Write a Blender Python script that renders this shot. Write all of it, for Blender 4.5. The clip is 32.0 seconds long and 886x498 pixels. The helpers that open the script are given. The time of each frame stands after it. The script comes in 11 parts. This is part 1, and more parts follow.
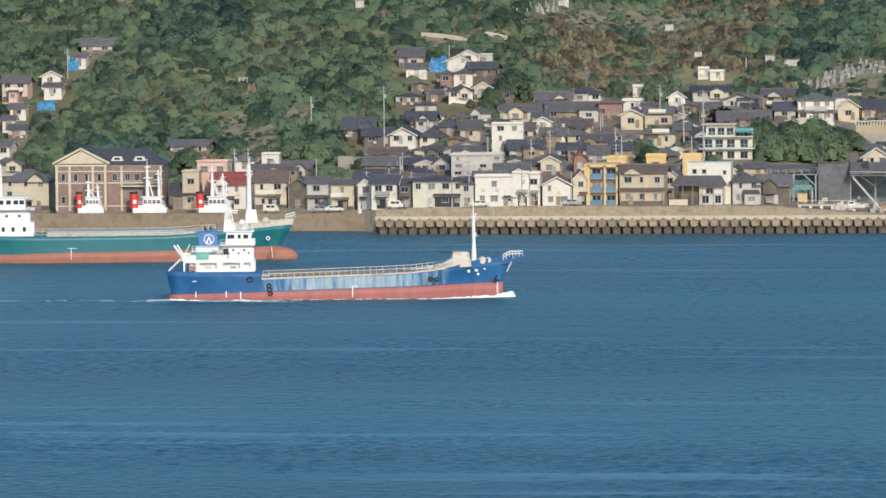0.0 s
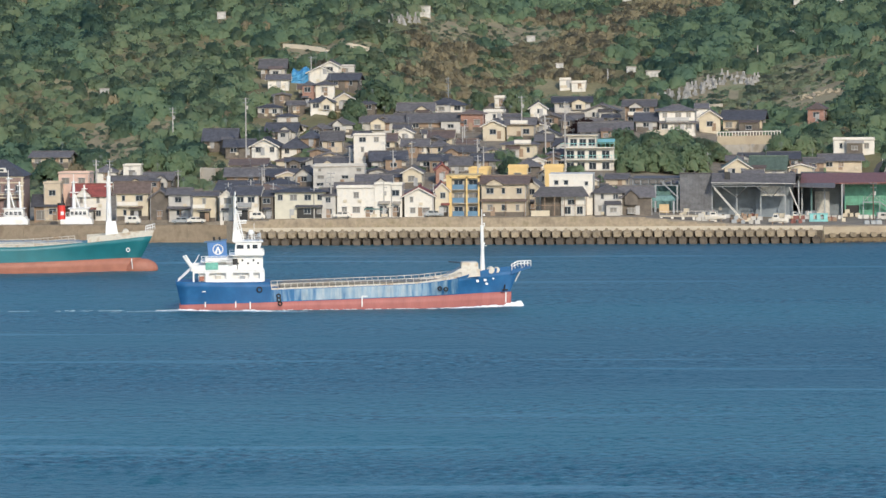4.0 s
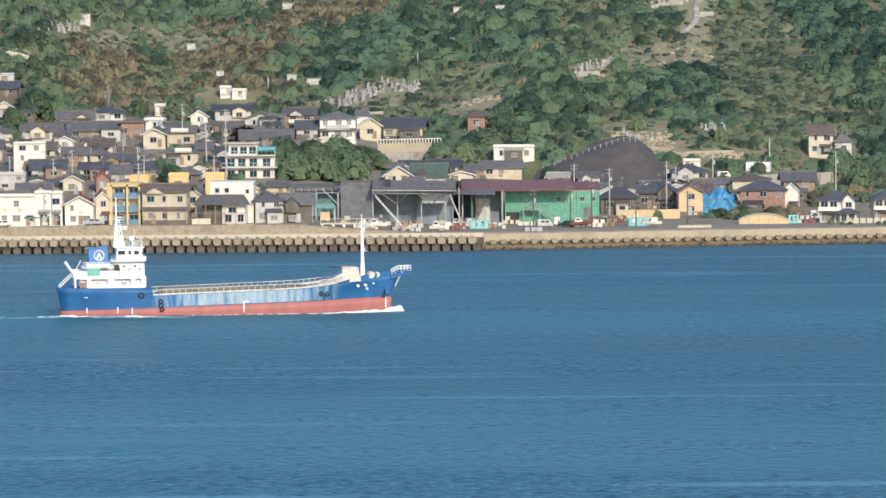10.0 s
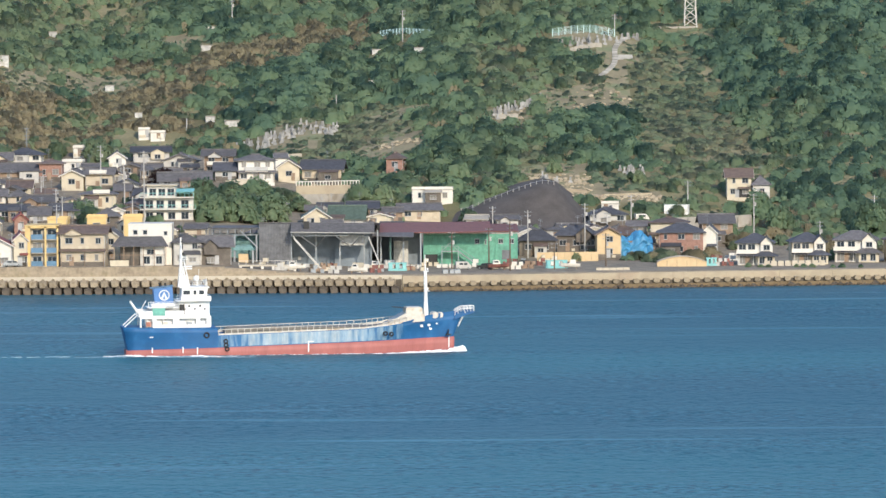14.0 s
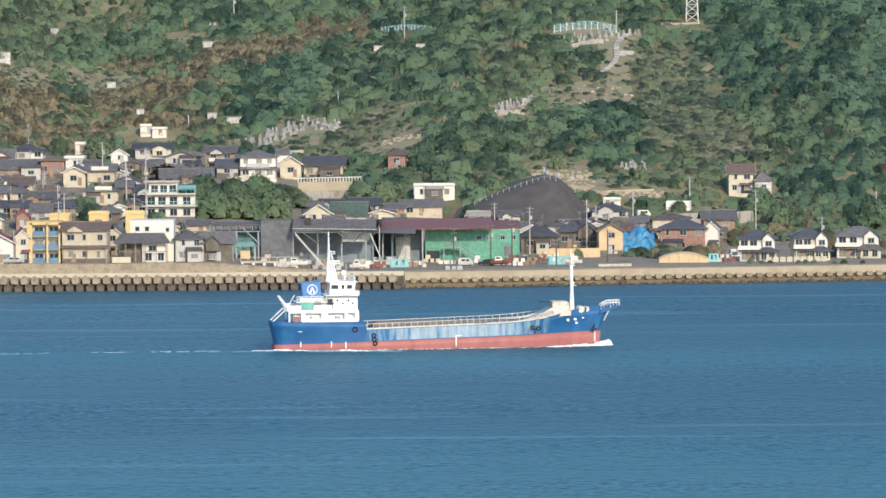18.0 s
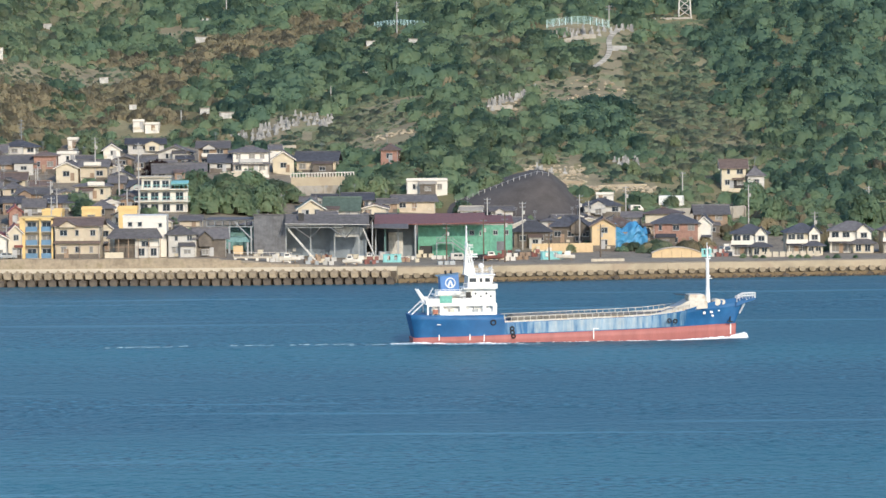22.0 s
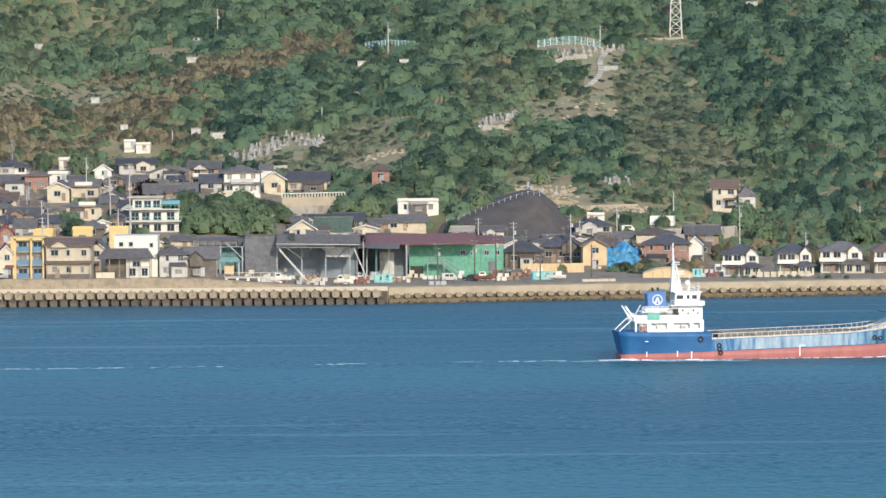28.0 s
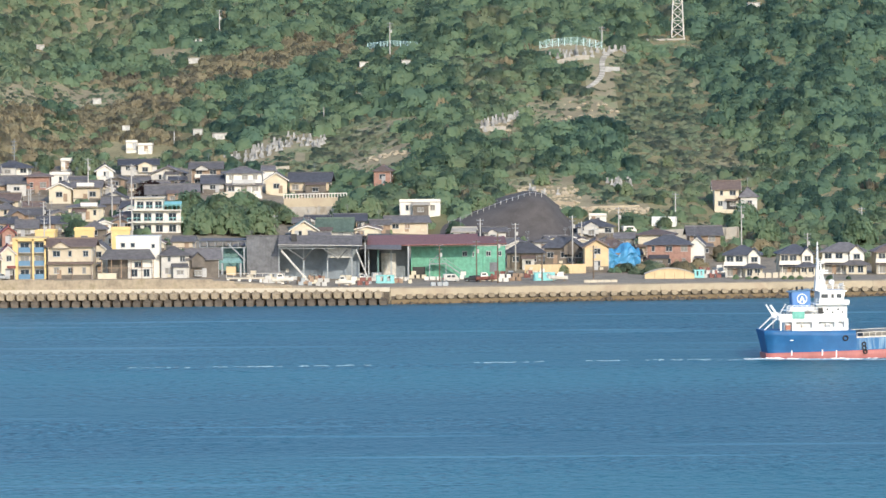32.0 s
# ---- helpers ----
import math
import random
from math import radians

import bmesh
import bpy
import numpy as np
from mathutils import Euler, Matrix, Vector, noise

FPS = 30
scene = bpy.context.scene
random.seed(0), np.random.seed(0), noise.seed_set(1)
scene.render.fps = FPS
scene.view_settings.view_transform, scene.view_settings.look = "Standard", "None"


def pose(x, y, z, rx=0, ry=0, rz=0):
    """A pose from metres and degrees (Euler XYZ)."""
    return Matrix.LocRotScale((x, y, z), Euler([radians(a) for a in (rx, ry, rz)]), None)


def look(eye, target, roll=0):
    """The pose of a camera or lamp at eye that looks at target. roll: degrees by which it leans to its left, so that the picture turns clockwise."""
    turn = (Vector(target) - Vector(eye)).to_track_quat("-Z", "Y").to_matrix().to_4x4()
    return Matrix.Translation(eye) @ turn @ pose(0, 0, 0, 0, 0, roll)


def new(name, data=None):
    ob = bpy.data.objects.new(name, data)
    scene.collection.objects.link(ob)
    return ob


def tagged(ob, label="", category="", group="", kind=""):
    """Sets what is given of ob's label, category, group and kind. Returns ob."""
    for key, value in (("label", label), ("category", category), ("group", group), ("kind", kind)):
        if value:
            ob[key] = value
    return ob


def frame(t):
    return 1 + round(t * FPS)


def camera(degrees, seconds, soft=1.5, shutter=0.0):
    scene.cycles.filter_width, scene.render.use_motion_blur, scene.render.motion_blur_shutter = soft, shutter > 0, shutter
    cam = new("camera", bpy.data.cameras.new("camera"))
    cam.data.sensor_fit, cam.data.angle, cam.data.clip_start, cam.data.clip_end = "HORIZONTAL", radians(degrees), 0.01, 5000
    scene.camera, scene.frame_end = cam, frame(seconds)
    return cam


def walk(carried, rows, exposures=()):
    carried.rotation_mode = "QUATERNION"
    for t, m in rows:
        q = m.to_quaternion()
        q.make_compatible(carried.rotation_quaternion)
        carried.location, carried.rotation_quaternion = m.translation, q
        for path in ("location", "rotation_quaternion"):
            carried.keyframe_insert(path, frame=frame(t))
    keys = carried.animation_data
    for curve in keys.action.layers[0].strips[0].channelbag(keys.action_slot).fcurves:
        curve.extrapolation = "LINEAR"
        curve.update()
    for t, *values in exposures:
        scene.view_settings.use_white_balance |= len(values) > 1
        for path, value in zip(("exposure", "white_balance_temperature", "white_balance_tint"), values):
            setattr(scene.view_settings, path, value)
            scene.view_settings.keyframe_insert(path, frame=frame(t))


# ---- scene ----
cam = camera(9.66, 32.0, soft=1.5)
EYE = (0.0, 0.0, 60.0)


def aim(yaw, pitch, lean):
    """The camera on its stand: degrees to the right, up, and of lean."""
    a, b = radians(yaw), radians(pitch)
    way = Vector((math.sin(a) * math.cos(b), math.cos(a) * math.cos(b), math.sin(b)))
    return look(EYE, Vector(EYE) + 1000 * way, -lean)


walk(cam, [
    (0.0, aim(-5.984, -3.095, 0.45)),
    (0.5, aim(-5.787, -3.098, 0.46)),
    (1.0, aim(-5.570, -3.071, 0.46)),
    (1.5, aim(-5.427, -3.078, 0.45)),
    (2.0, aim(-5.343, -3.053, 0.46)),
    (2.5, aim(-5.294, -3.021, 0.45)),
    (3.0, aim(-5.063, -2.982, 0.46)),
    (3.5, aim(-4.831, -2.991, 0.46)),
    (4.0, aim(-4.474, -2.984, 0.45)),
    (4.5, aim(-4.115, -3.005, 0.45)),
    (6.5, aim(-3.333, -3.026, 0.49)),
    (7.0, aim(-3.009, -3.010, 0.53)),
    (7.5, aim(-2.589, -3.025, 0.53)),
    (8.0, aim(-2.285, -3.136, 0.53)),
    (8.5, aim(-1.812, -3.145, 0.51)),
    (9.0, aim(-1.325, -3.056, 0.50)),
    (9.5, aim(-0.983, -2.976, 0.52)),
    (10.0, aim(-0.766, -2.929, 0.48)),
    (10.5, aim(-0.536, -2.858, 0.52)),
    (11.0, aim(-0.314, -2.770, 0.48)),
    (11.5, aim(-0.201, -2.739, 0.45)),
    (12.0, aim(-0.149, -2.721, 0.45)),
    (12.5, aim(-0.104, -2.666, 0.41)),
    (13.0, aim(0.000, -2.598, 0.45)),
    (13.5, aim(0.092, -2.558, 0.37)),
    (14.0, aim(0.130, -2.474, 0.36)),
    (14.5, aim(0.135, -2.454, 0.37)),
    (16.5, aim(0.057, -2.468, 0.39)),
    (17.0, aim(0.106, -2.460, 0.39)),
    (17.5, aim(0.107, -2.499, 0.41)),
    (18.0, aim(0.109, -2.514, 0.41)),
    (18.5, aim(0.110, -2.536, 0.42)),
    (19.0, aim(0.129, -2.577, 0.43)),
    (19.5, aim(0.166, -2.580, 0.44)),
    (20.0, aim(0.169, -2.502, 0.48)),
    (20.5, aim(0.222, -2.505, 0.45)),
    (21.0, aim(0.218, -2.512, 0.47)),
    (21.5, aim(0.189, -2.555, 0.47)),
    (22.0, aim(0.187, -2.568, 0.46)),
    (22.5, aim(0.196, -2.572, 0.45)),
    (23.0, aim(0.191, -2.580, 0.46)),
    (23.5, aim(0.172, -2.577, 0.48)),
    (24.0, aim(0.190, -2.542, 0.47)),
    (24.5, aim(0.193, -2.524, 0.44)),
    (26.5, aim(0.223, -2.440, 0.48)),
    (27.0, aim(0.255, -2.390, 0.47)),
    (27.5, aim(0.248, -2.329, 0.48)),
    (28.0, aim(0.286, -2.349, 0.44)),
    (28.5, aim(0.281, -2.378, 0.48)),
    (29.0, aim(0.214, -2.376, 0.45)),
    (29.5, aim(0.222, -2.382, 0.45)),
    (30.0, aim(0.260, -2.381, 0.42)),
    (30.5, aim(0.298, -2.292, 0.42)),
    (31.0, aim(0.304, -2.278, 0.41)),
    (31.5, aim(0.289, -2.309, 0.43)),
    (32.0, aim(0.266, -2.339, 0.43)),
], exposures=[(0.0, 0.41), (4.0, 0.45), (7.0, 0.55), (8.0, 0.61), (9.0, 0.69), (13.0, 0.73), (19.0, 0.71), (23.0, 0.69), (28.0, 0.73), (30.0, 0.85), (32.0, 0.95)])

# ---- light ----
SUN_EL, SUN_AZ = 26.0, 161.0
world = bpy.data.worlds.new("sky")
scene.world = world
world.use_nodes = True
wn = world.node_tree
sky = wn.nodes.new("ShaderNodeTexSky")
sky.sky_type, sky.sun_disc = "NISHITA", False
sky.sun_elevation, sky.sun_rotation = radians(SUN_EL), radians(SUN_AZ)
sky.air_density, sky.dust_density, sky.ozone_density = 1.0, 0.8, 3.0
wn.nodes["Background"].inputs["Strength"].default_value = 0.15
wn.links.new(sky.outputs[0], wn.nodes["Background"].inputs["Color"])
sun_data = bpy.data.lights.new("sun", "SUN")
sun_data.energy, sun_data.angle, sun_data.color = 2.1, radians(1.5), (1.0, 0.885, 0.72)
sun = new("sun", sun_data)
sun_dir = Vector((math.sin(radians(SUN_AZ)) * math.cos(radians(SUN_EL)),
                  math.cos(radians(SUN_AZ)) * math.cos(radians(SUN_EL)), math.sin(radians(SUN_EL))))
sun.matrix_world = look(sun_dir * 500, (0, 0, 0))

# ---- materials ----


def mat(name, base, rough=0.7, metal=0.0, vary=0.18, scale=0.6, bump=0.15, fine=8.0, spread=0.0, dirt=None, streak=False):
    """A procedural surface: a base colour with coarse stains and fine grain, bump, and a shift of tone from piece to piece."""
    m = bpy.data.materials.new(name)
    m.use_nodes = True
    nt = m.node_tree
    n, link = nt.nodes, nt.links.new
    p = n["Principled BSDF"]
    p.inputs["Roughness"].default_value, p.inputs["Metallic"].default_value = rough, metal
    co = n.new("ShaderNodeTexCoord")
    mp = n.new("ShaderNodeMapping")
    link(co.outputs["Object"], mp.inputs["Vector"])
    mp.inputs["Scale"].default_value = (1, 1, 0.12) if streak else (1, 1, 1)
    info = n.new("ShaderNodeObjectInfo")
    add = n.new("ShaderNodeVectorMath")
    add.operation = "ADD"
    mul = n.new("ShaderNodeMath")
    mul.operation, mul.inputs[1].default_value = "MULTIPLY", 37.0
    link(info.outputs["Random"], mul.inputs[0])
    link(mp.outputs[0], add.inputs[0])
    link(mul.outputs[0], add.inputs[1])
    coarse = n.new("ShaderNodeTexNoise")
    coarse.inputs["Scale"].default_value, coarse.inputs["Detail"].default_value = scale, 5
    grain = n.new("ShaderNodeTexNoise")
    grain.inputs["Scale"].default_value, grain.inputs["Detail"].default_value = fine, 3
    link(add.outputs[0], coarse.inputs["Vector"])
    link(add.outputs[0], grain.inputs["Vector"])
    ramp = n.new("ShaderNodeMapRange")
    ramp.inputs["From Min"].default_value, ramp.inputs["From Max"].default_value = 0.3, 0.7
    ramp.inputs["To Min"].default_value, ramp.inputs["To Max"].default_value = 1 - vary, 1 + vary
    link(coarse.outputs[0], ramp.inputs["Value"])
    ramp2 = n.new("ShaderNodeMapRange")
    ramp2.inputs["From Min"].default_value, ramp2.inputs["From Max"].default_value = 0.3, 0.7
    ramp2.inputs["To Min"].default_value, ramp2.inputs["To Max"].default_value = 1 - vary * 0.5, 1 + vary * 0.5
    link(grain.outputs[0], ramp2.inputs["Value"])
    tone = n.new("ShaderNodeMath")
    tone.operation = "MULTIPLY"
    link(ramp.outputs[0], tone.inputs[0])
    link(ramp2.outputs[0], tone.inputs[1])
    last = tone
    if spread:
        r3 = n.new("ShaderNodeMapRange")
        r3.inputs["To Min"].default_value, r3.inputs["To Max"].default_value = 1 - spread, 1 + spread
        link(info.outputs["Random"], r3.inputs["Value"])
        t3 = n.new("ShaderNodeMath")
        t3.operation = "MULTIPLY"
        link(last.outputs[0], t3.inputs[0])
        link(r3.outputs[0], t3.inputs[1])
        last = t3
    col = n.new("ShaderNodeVectorMath")
    col.operation = "SCALE"
    if dirt:
        mix = n.new("ShaderNodeMix")
        mix.data_type = "RGBA"
        mix.inputs["A"].default_value, mix.inputs["B"].default_value = (*base, 1), (*dirt, 1)
        r4 = n.new("ShaderNodeMapRange")
        r4.inputs["From Min"].default_value, r4.inputs["From Max"].default_value = 0.52, 0.68
        link(coarse.outputs[0], r4.inputs["Value"])
        link(r4.outputs[0], mix.inputs["Factor"])
        link(mix.outputs["Result"], col.inputs[0])
    else:
        col.inputs[0].default_value = base
    link(last.outputs[0], col.inputs["Scale"])
    link(col.outputs[0], p.inputs["Base Color"])
    if bump:
        b = n.new("ShaderNodeBump")
        b.inputs["Strength"].default_value, b.inputs["Distance"].default_value = bump, 0.05
        link(grain.outputs[0], b.inputs["Height"])
        link(b.outputs[0], p.inputs["Normal"])
    return m


def ribbed(name, base, pitch, rough=0.6, metal=0.0, vary=0.15, axis="X", depth=0.5):
    """A surface with even ribs: tile courses, corrugated sheet, boards."""
    m = mat(name, base, rough, metal, vary * 1.7, scale=1.1, bump=0.0, fine=5.0, spread=0.2)
    nt = m.node_tree
    n, link = nt.nodes, nt.links.new
    w = n.new("ShaderNodeTexWave")
    w.wave_type, w.bands_direction, w.wave_profile = "BANDS", axis, "SIN"
    w.inputs["Scale"].default_value = 0.314 / pitch
    w.inputs["Distortion"].default_value = 0.4
    link(n["Texture Coordinate"].outputs["Object"], w.inputs["Vector"])
    b = n.new("ShaderNodeBump")
    b.inputs["Strength"].default_value, b.inputs["Distance"].default_value = depth, 0.06
    link(w.outputs[1], b.inputs["Height"])
    link(b.outputs[0], n["Principled BSDF"].inputs["Normal"])
    return m


def glass(name, base=(0.03, 0.04, 0.05), rough=0.08):
    m = bpy.data.materials.new(name)
    m.use_nodes = True
    p = m.node_tree.nodes["Principled BSDF"]
    p.inputs["Base Color"].default_value = (*base, 1)
    p.inputs["Roughness"].default_value = rough
    return m


WHITE = mat("white_paint", (0.66, 0.625, 0.555), 0.5, vary=0.10, scale=1.2, dirt=(0.60, 0.55, 0.46))
SHIPWHITE = mat("ship_white_paint", (0.78, 0.78, 0.76), 0.4, vary=0.05, dirt=(0.72, 0.68, 0.62))
CREAM = mat("cream_render", (0.56, 0.49, 0.365), 0.8, vary=0.10)
BEIGE = mat("beige_render", (0.50, 0.42, 0.31), 0.8, vary=0.12)
TAN = mat("tan_boards", (0.58, 0.43, 0.25), 0.8, vary=0.10)
GREYWALL = mat("grey_render", (0.47, 0.45, 0.41), 0.85, vary=0.14)
DARKWALL = mat("dark_timber_boards", (0.13, 0.11, 0.09), 0.8, vary=0.3)
BROWNWALL = mat("brown_timber_boards", (0.27, 0.19, 0.13), 0.8, vary=0.25)
BRICKRED = mat("red_brick", (0.30, 0.17, 0.13), 0.85, vary=0.2, scale=1.5)
HALLBRICK = mat("mauve_brown_brick", (0.25, 0.175, 0.155), 0.85, vary=0.18, scale=1.2)
PINKWALL = mat("pale_pink_render", (0.62, 0.44, 0.36), 0.8, vary=0.10)
PALE_YELLOW = mat("pale_yellow_render", (0.55, 0.52, 0.42), 0.8, vary=0.1)
YELLOW = mat("yellow_render", (0.64, 0.46, 0.20), 0.7, vary=0.10)
BALC = mat("blue_grey_panel", (0.10, 0.20, 0.30), 0.6, vary=0.15)
CYAN = mat("turquoise_paint", (0.20, 0.48, 0.47), 0.5, vary=0.12)
PALE_CYAN = mat("pale_cyan_paint", (0.50, 0.70, 0.70), 0.5, vary=0.1)
# slate sheet, its colour lightened to paint haze over the dark shed interiors
SLATE_BOARD = mat("haze_lifted_slate_lining", (0.20, 0.235, 0.265), 0.85, vary=0.2)
TILE = ribbed("grey_roof_tiles", (0.118, 0.112, 0.114), 0.28, 0.8)
TILE_DARK = ribbed("dark_blue_roof_tiles", (0.066, 0.069, 0.082), 0.28, 0.75)
TILE_BROWN = ribbed("brown_roof_tiles", (0.135, 0.098, 0.08), 0.28, 0.6)
TILE_RED = ribbed("dark_red_roof_tiles", (0.22, 0.06, 0.05), 0.28, 0.6)
TILE_GREEN = ribbed("green_metal_roof", (0.10, 0.14, 0.11), 0.4, 0.5)
CONC = mat("concrete", (0.36, 0.33, 0.28), 0.9, vary=0.16, scale=0.25, dirt=(0.22, 0.19, 0.15))
CONC_LIGHT = mat("pale_concrete", (0.50, 0.44, 0.34), 0.9, vary=0.12, scale=0.3)
CONC_BROWN = mat("weathered_brown_concrete", (0.27, 0.21, 0.145), 0.9, vary=0.25, scale=0.4, dirt=(0.16, 0.12, 0.08))
BLOCK = mat("armour_block_concrete", (0.29, 0.235, 0.16), 0.9, vary=0.3, scale=1.0, spread=0.2, dirt=(0.15, 0.115, 0.07))
# wet tidal concrete; also colours the shade strip under the eastern noses
BLOCK_WET_SHADE = mat("tide_stained_and_shaded_concrete", (0.085, 0.066, 0.045), 0.7, vary=0.3, scale=0.8, spread=0.2)
APRON = mat("brown_weedy_apron_stone", (0.22, 0.16, 0.09), 0.9, vary=0.3, scale=0.9, spread=0.2, dirt=(0.11, 0.08, 0.05))
RETAIN = mat("weedy_stained_retaining_wall", (0.34, 0.275, 0.195), 0.95, vary=0.3, scale=0.45, bump=0.5, fine=1.5, dirt=(0.20, 0.165, 0.105))
CONC_TAN = mat("sun_bleached_tan_concrete", (0.40, 0.335, 0.235), 0.9, vary=0.18, scale=0.18, dirt=(0.30, 0.24, 0.17))
STEEL = mat("galvanised_steel", (0.30, 0.32, 0.33), 0.5, 0.3, vary=0.15)
POLE = mat("concrete_pole", (0.42, 0.40, 0.37), 0.85)
FRAME = mat("aluminium_window_frame", (0.35, 0.35, 0.35), 0.45, 0.4)
GLASS = glass("window_glass")
CURTAIN = glass("curtained_window_glass", (0.22, 0.21, 0.19), 0.12)
RUBBER = mat("black_rubber", (0.025, 0.025, 0.025), 0.85)
GREEN_SHED = ribbed("green_corrugated_sheet", (0.125, 0.36, 0.25), 0.35, 0.55, vary=0.12)
GREEN_DARK = ribbed("dark_green_sheet", (0.10, 0.20, 0.19), 0.35, 0.6)
GREY_SHED = ribbed("grey_corrugated_sheet", (0.135, 0.138, 0.146), 0.35, 0.6)
GREY_LIGHT = ribbed("pale_corrugated_sheet", (0.42, 0.41, 0.38), 0.35, 0.6)
SHED_ROOF = ribbed("grey_sheet_roof", (0.115, 0.108, 0.106), 0.35, 0.7)
SHED_ROOF_RED = ribbed("rust_red_sheet_roof", (0.20, 0.08, 0.065), 0.35, 0.7)
TARP = mat("blue_tarpaulin", (0.06, 0.25, 0.44), 0.55, vary=0.2, scale=0.9, bump=0.6, fine=3)
STONE = mat("grey_gravestone", (0.27, 0.265, 0.25), 0.7, vary=0.2, spread=0.3)
YARD = mat("packed_yard_earth", (0.25, 0.21, 0.155), 0.95, vary=0.35, scale=0.25, bump=0.3, fine=2, dirt=(0.14, 0.12, 0.09))
RED = mat("red_paint", (0.62, 0.04, 0.03), 0.5, vary=0.1)
BARK = mat("bark", (0.12, 0.09, 0.065), 0.9)
HULL_BLUE = mat("blue_hull_paint", (0.012, 0.105, 0.265), 0.6, vary=0.14, scale=0.4, dirt=(0.02, 0.12, 0.28))


def worn_hull():
    """Blue hull paint worn chalky in upright streaks amidships, sound towards bow and stern."""
    m = mat("chalky_worn_blue_hull_paint", (0.02, 0.125, 0.285), 0.55, vary=0.12, scale=0.5)
    nt = m.node_tree
    n, link = nt.nodes, nt.links.new
    co = n["Texture Coordinate"]
    xyz = n.new("ShaderNodeSeparateXYZ")
    link(co.outputs["Object"], xyz.inputs[0])
    streak = n.new("ShaderNodeTexNoise")
    streak.inputs["Scale"].default_value, streak.inputs["Detail"].default_value = 1.5, 4
    mp = n.new("ShaderNodeMapping")
    mp.inputs["Scale"].default_value = (1, 0.2, 0.14)
    link(co.outputs["Object"], mp.inputs["Vector"])
    link(mp.outputs[0], streak.inputs["Vector"])
    fade = n.new("ShaderNodeFloatCurve")
    c = fade.mapping.curves[0]
    for k, (a, b) in enumerate(((0.0, 0.0), (0.14, 0.05), (0.40, 0.68), (0.70, 0.66), (0.88, 0.36), (1.0, 0.0))):
        if 0 < k < 5:
            c.points.new(a, b)
        else:
            c.points[0 if k == 0 else -1].location = (a, b)
    span = n.new("ShaderNodeMapRange")
    span.inputs["From Min"].default_value, span.inputs["From Max"].default_value = -24.0, 21.0
    link(xyz.outputs["X"], span.inputs["Value"])
    link(span.outputs[0], fade.inputs["Value"])
    both = n.new("ShaderNodeMath")
    both.operation = "MULTIPLY_ADD"
    both.inputs[1].default_value = 1.9
    link(streak.outputs[0], both.inputs[0])
    off = n.new("ShaderNodeMath")
    off.operation, off.inputs[1].default_value = "ADD", -1.1
    link(fade.outputs[0], off.inputs[0])
    link(off.outputs[0], both.inputs[2])
    both.use_clamp = True
    tone = n.new("ShaderNodeValToRGB")
    e = tone.color_ramp.elements
    e[0].position, e[0].color = 0.0, (0.02, 0.125, 0.285, 1)
    e[1].position, e[1].color = 0.85, (0.36, 0.43, 0.47, 1)
    e.new(0.42).color = (0.20, 0.32, 0.43, 1)
    link(both.outputs[0], tone.inputs[0])
    old = n["Principled BSDF"].inputs["Base Color"].links[0].from_node
    link(tone.outputs[0], old.inputs[0])
    return m


HULL_WORN = worn_hull()
BOOT_RED = mat("faded_red_antifouling", (0.37, 0.125, 0.11), 0.6, vary=0.12, scale=0.5, streak=True)
TEAL_HULL = mat("teal_hull_paint", (0.014, 0.145, 0.17), 0.45, vary=0.10, scale=0.4)
BOOT_ORANGE = mat("rust_orange_antifouling", (0.34, 0.135, 0.09), 0.6, vary=0.12, scale=0.5)
DECK_CREAM = mat("cream_deck_paint", (0.60, 0.56, 0.48), 0.6, vary=0.2, dirt=(0.36, 0.27, 0.18))
HOLD_PAINT = mat("dull_brown_hold_paint", (0.24, 0.22, 0.18), 0.7, vary=0.25, dirt=(0.15, 0.11, 0.08))
FUNNEL_BLUE = mat("blue_funnel_paint", (0.06, 0.18, 0.42), 0.45, vary=0.08)
# real black paint, and the painted dark of garage and door openings
BLACK = mat("black_paint_and_shade", (0.02, 0.02, 0.02), 0.6)
FOAM = mat("sea_foam", (0.75, 0.78, 0.80), 0.8, vary=0.2, scale=1.5)
FOAM_THIN = mat("thin_broken_foam", (0.20, 0.31, 0.38), 0.7, vary=0.25, scale=1.5)
GREEN_PAINT = mat("green_canvas", (0.16, 0.42, 0.34), 0.8, vary=0.2, scale=2.0)


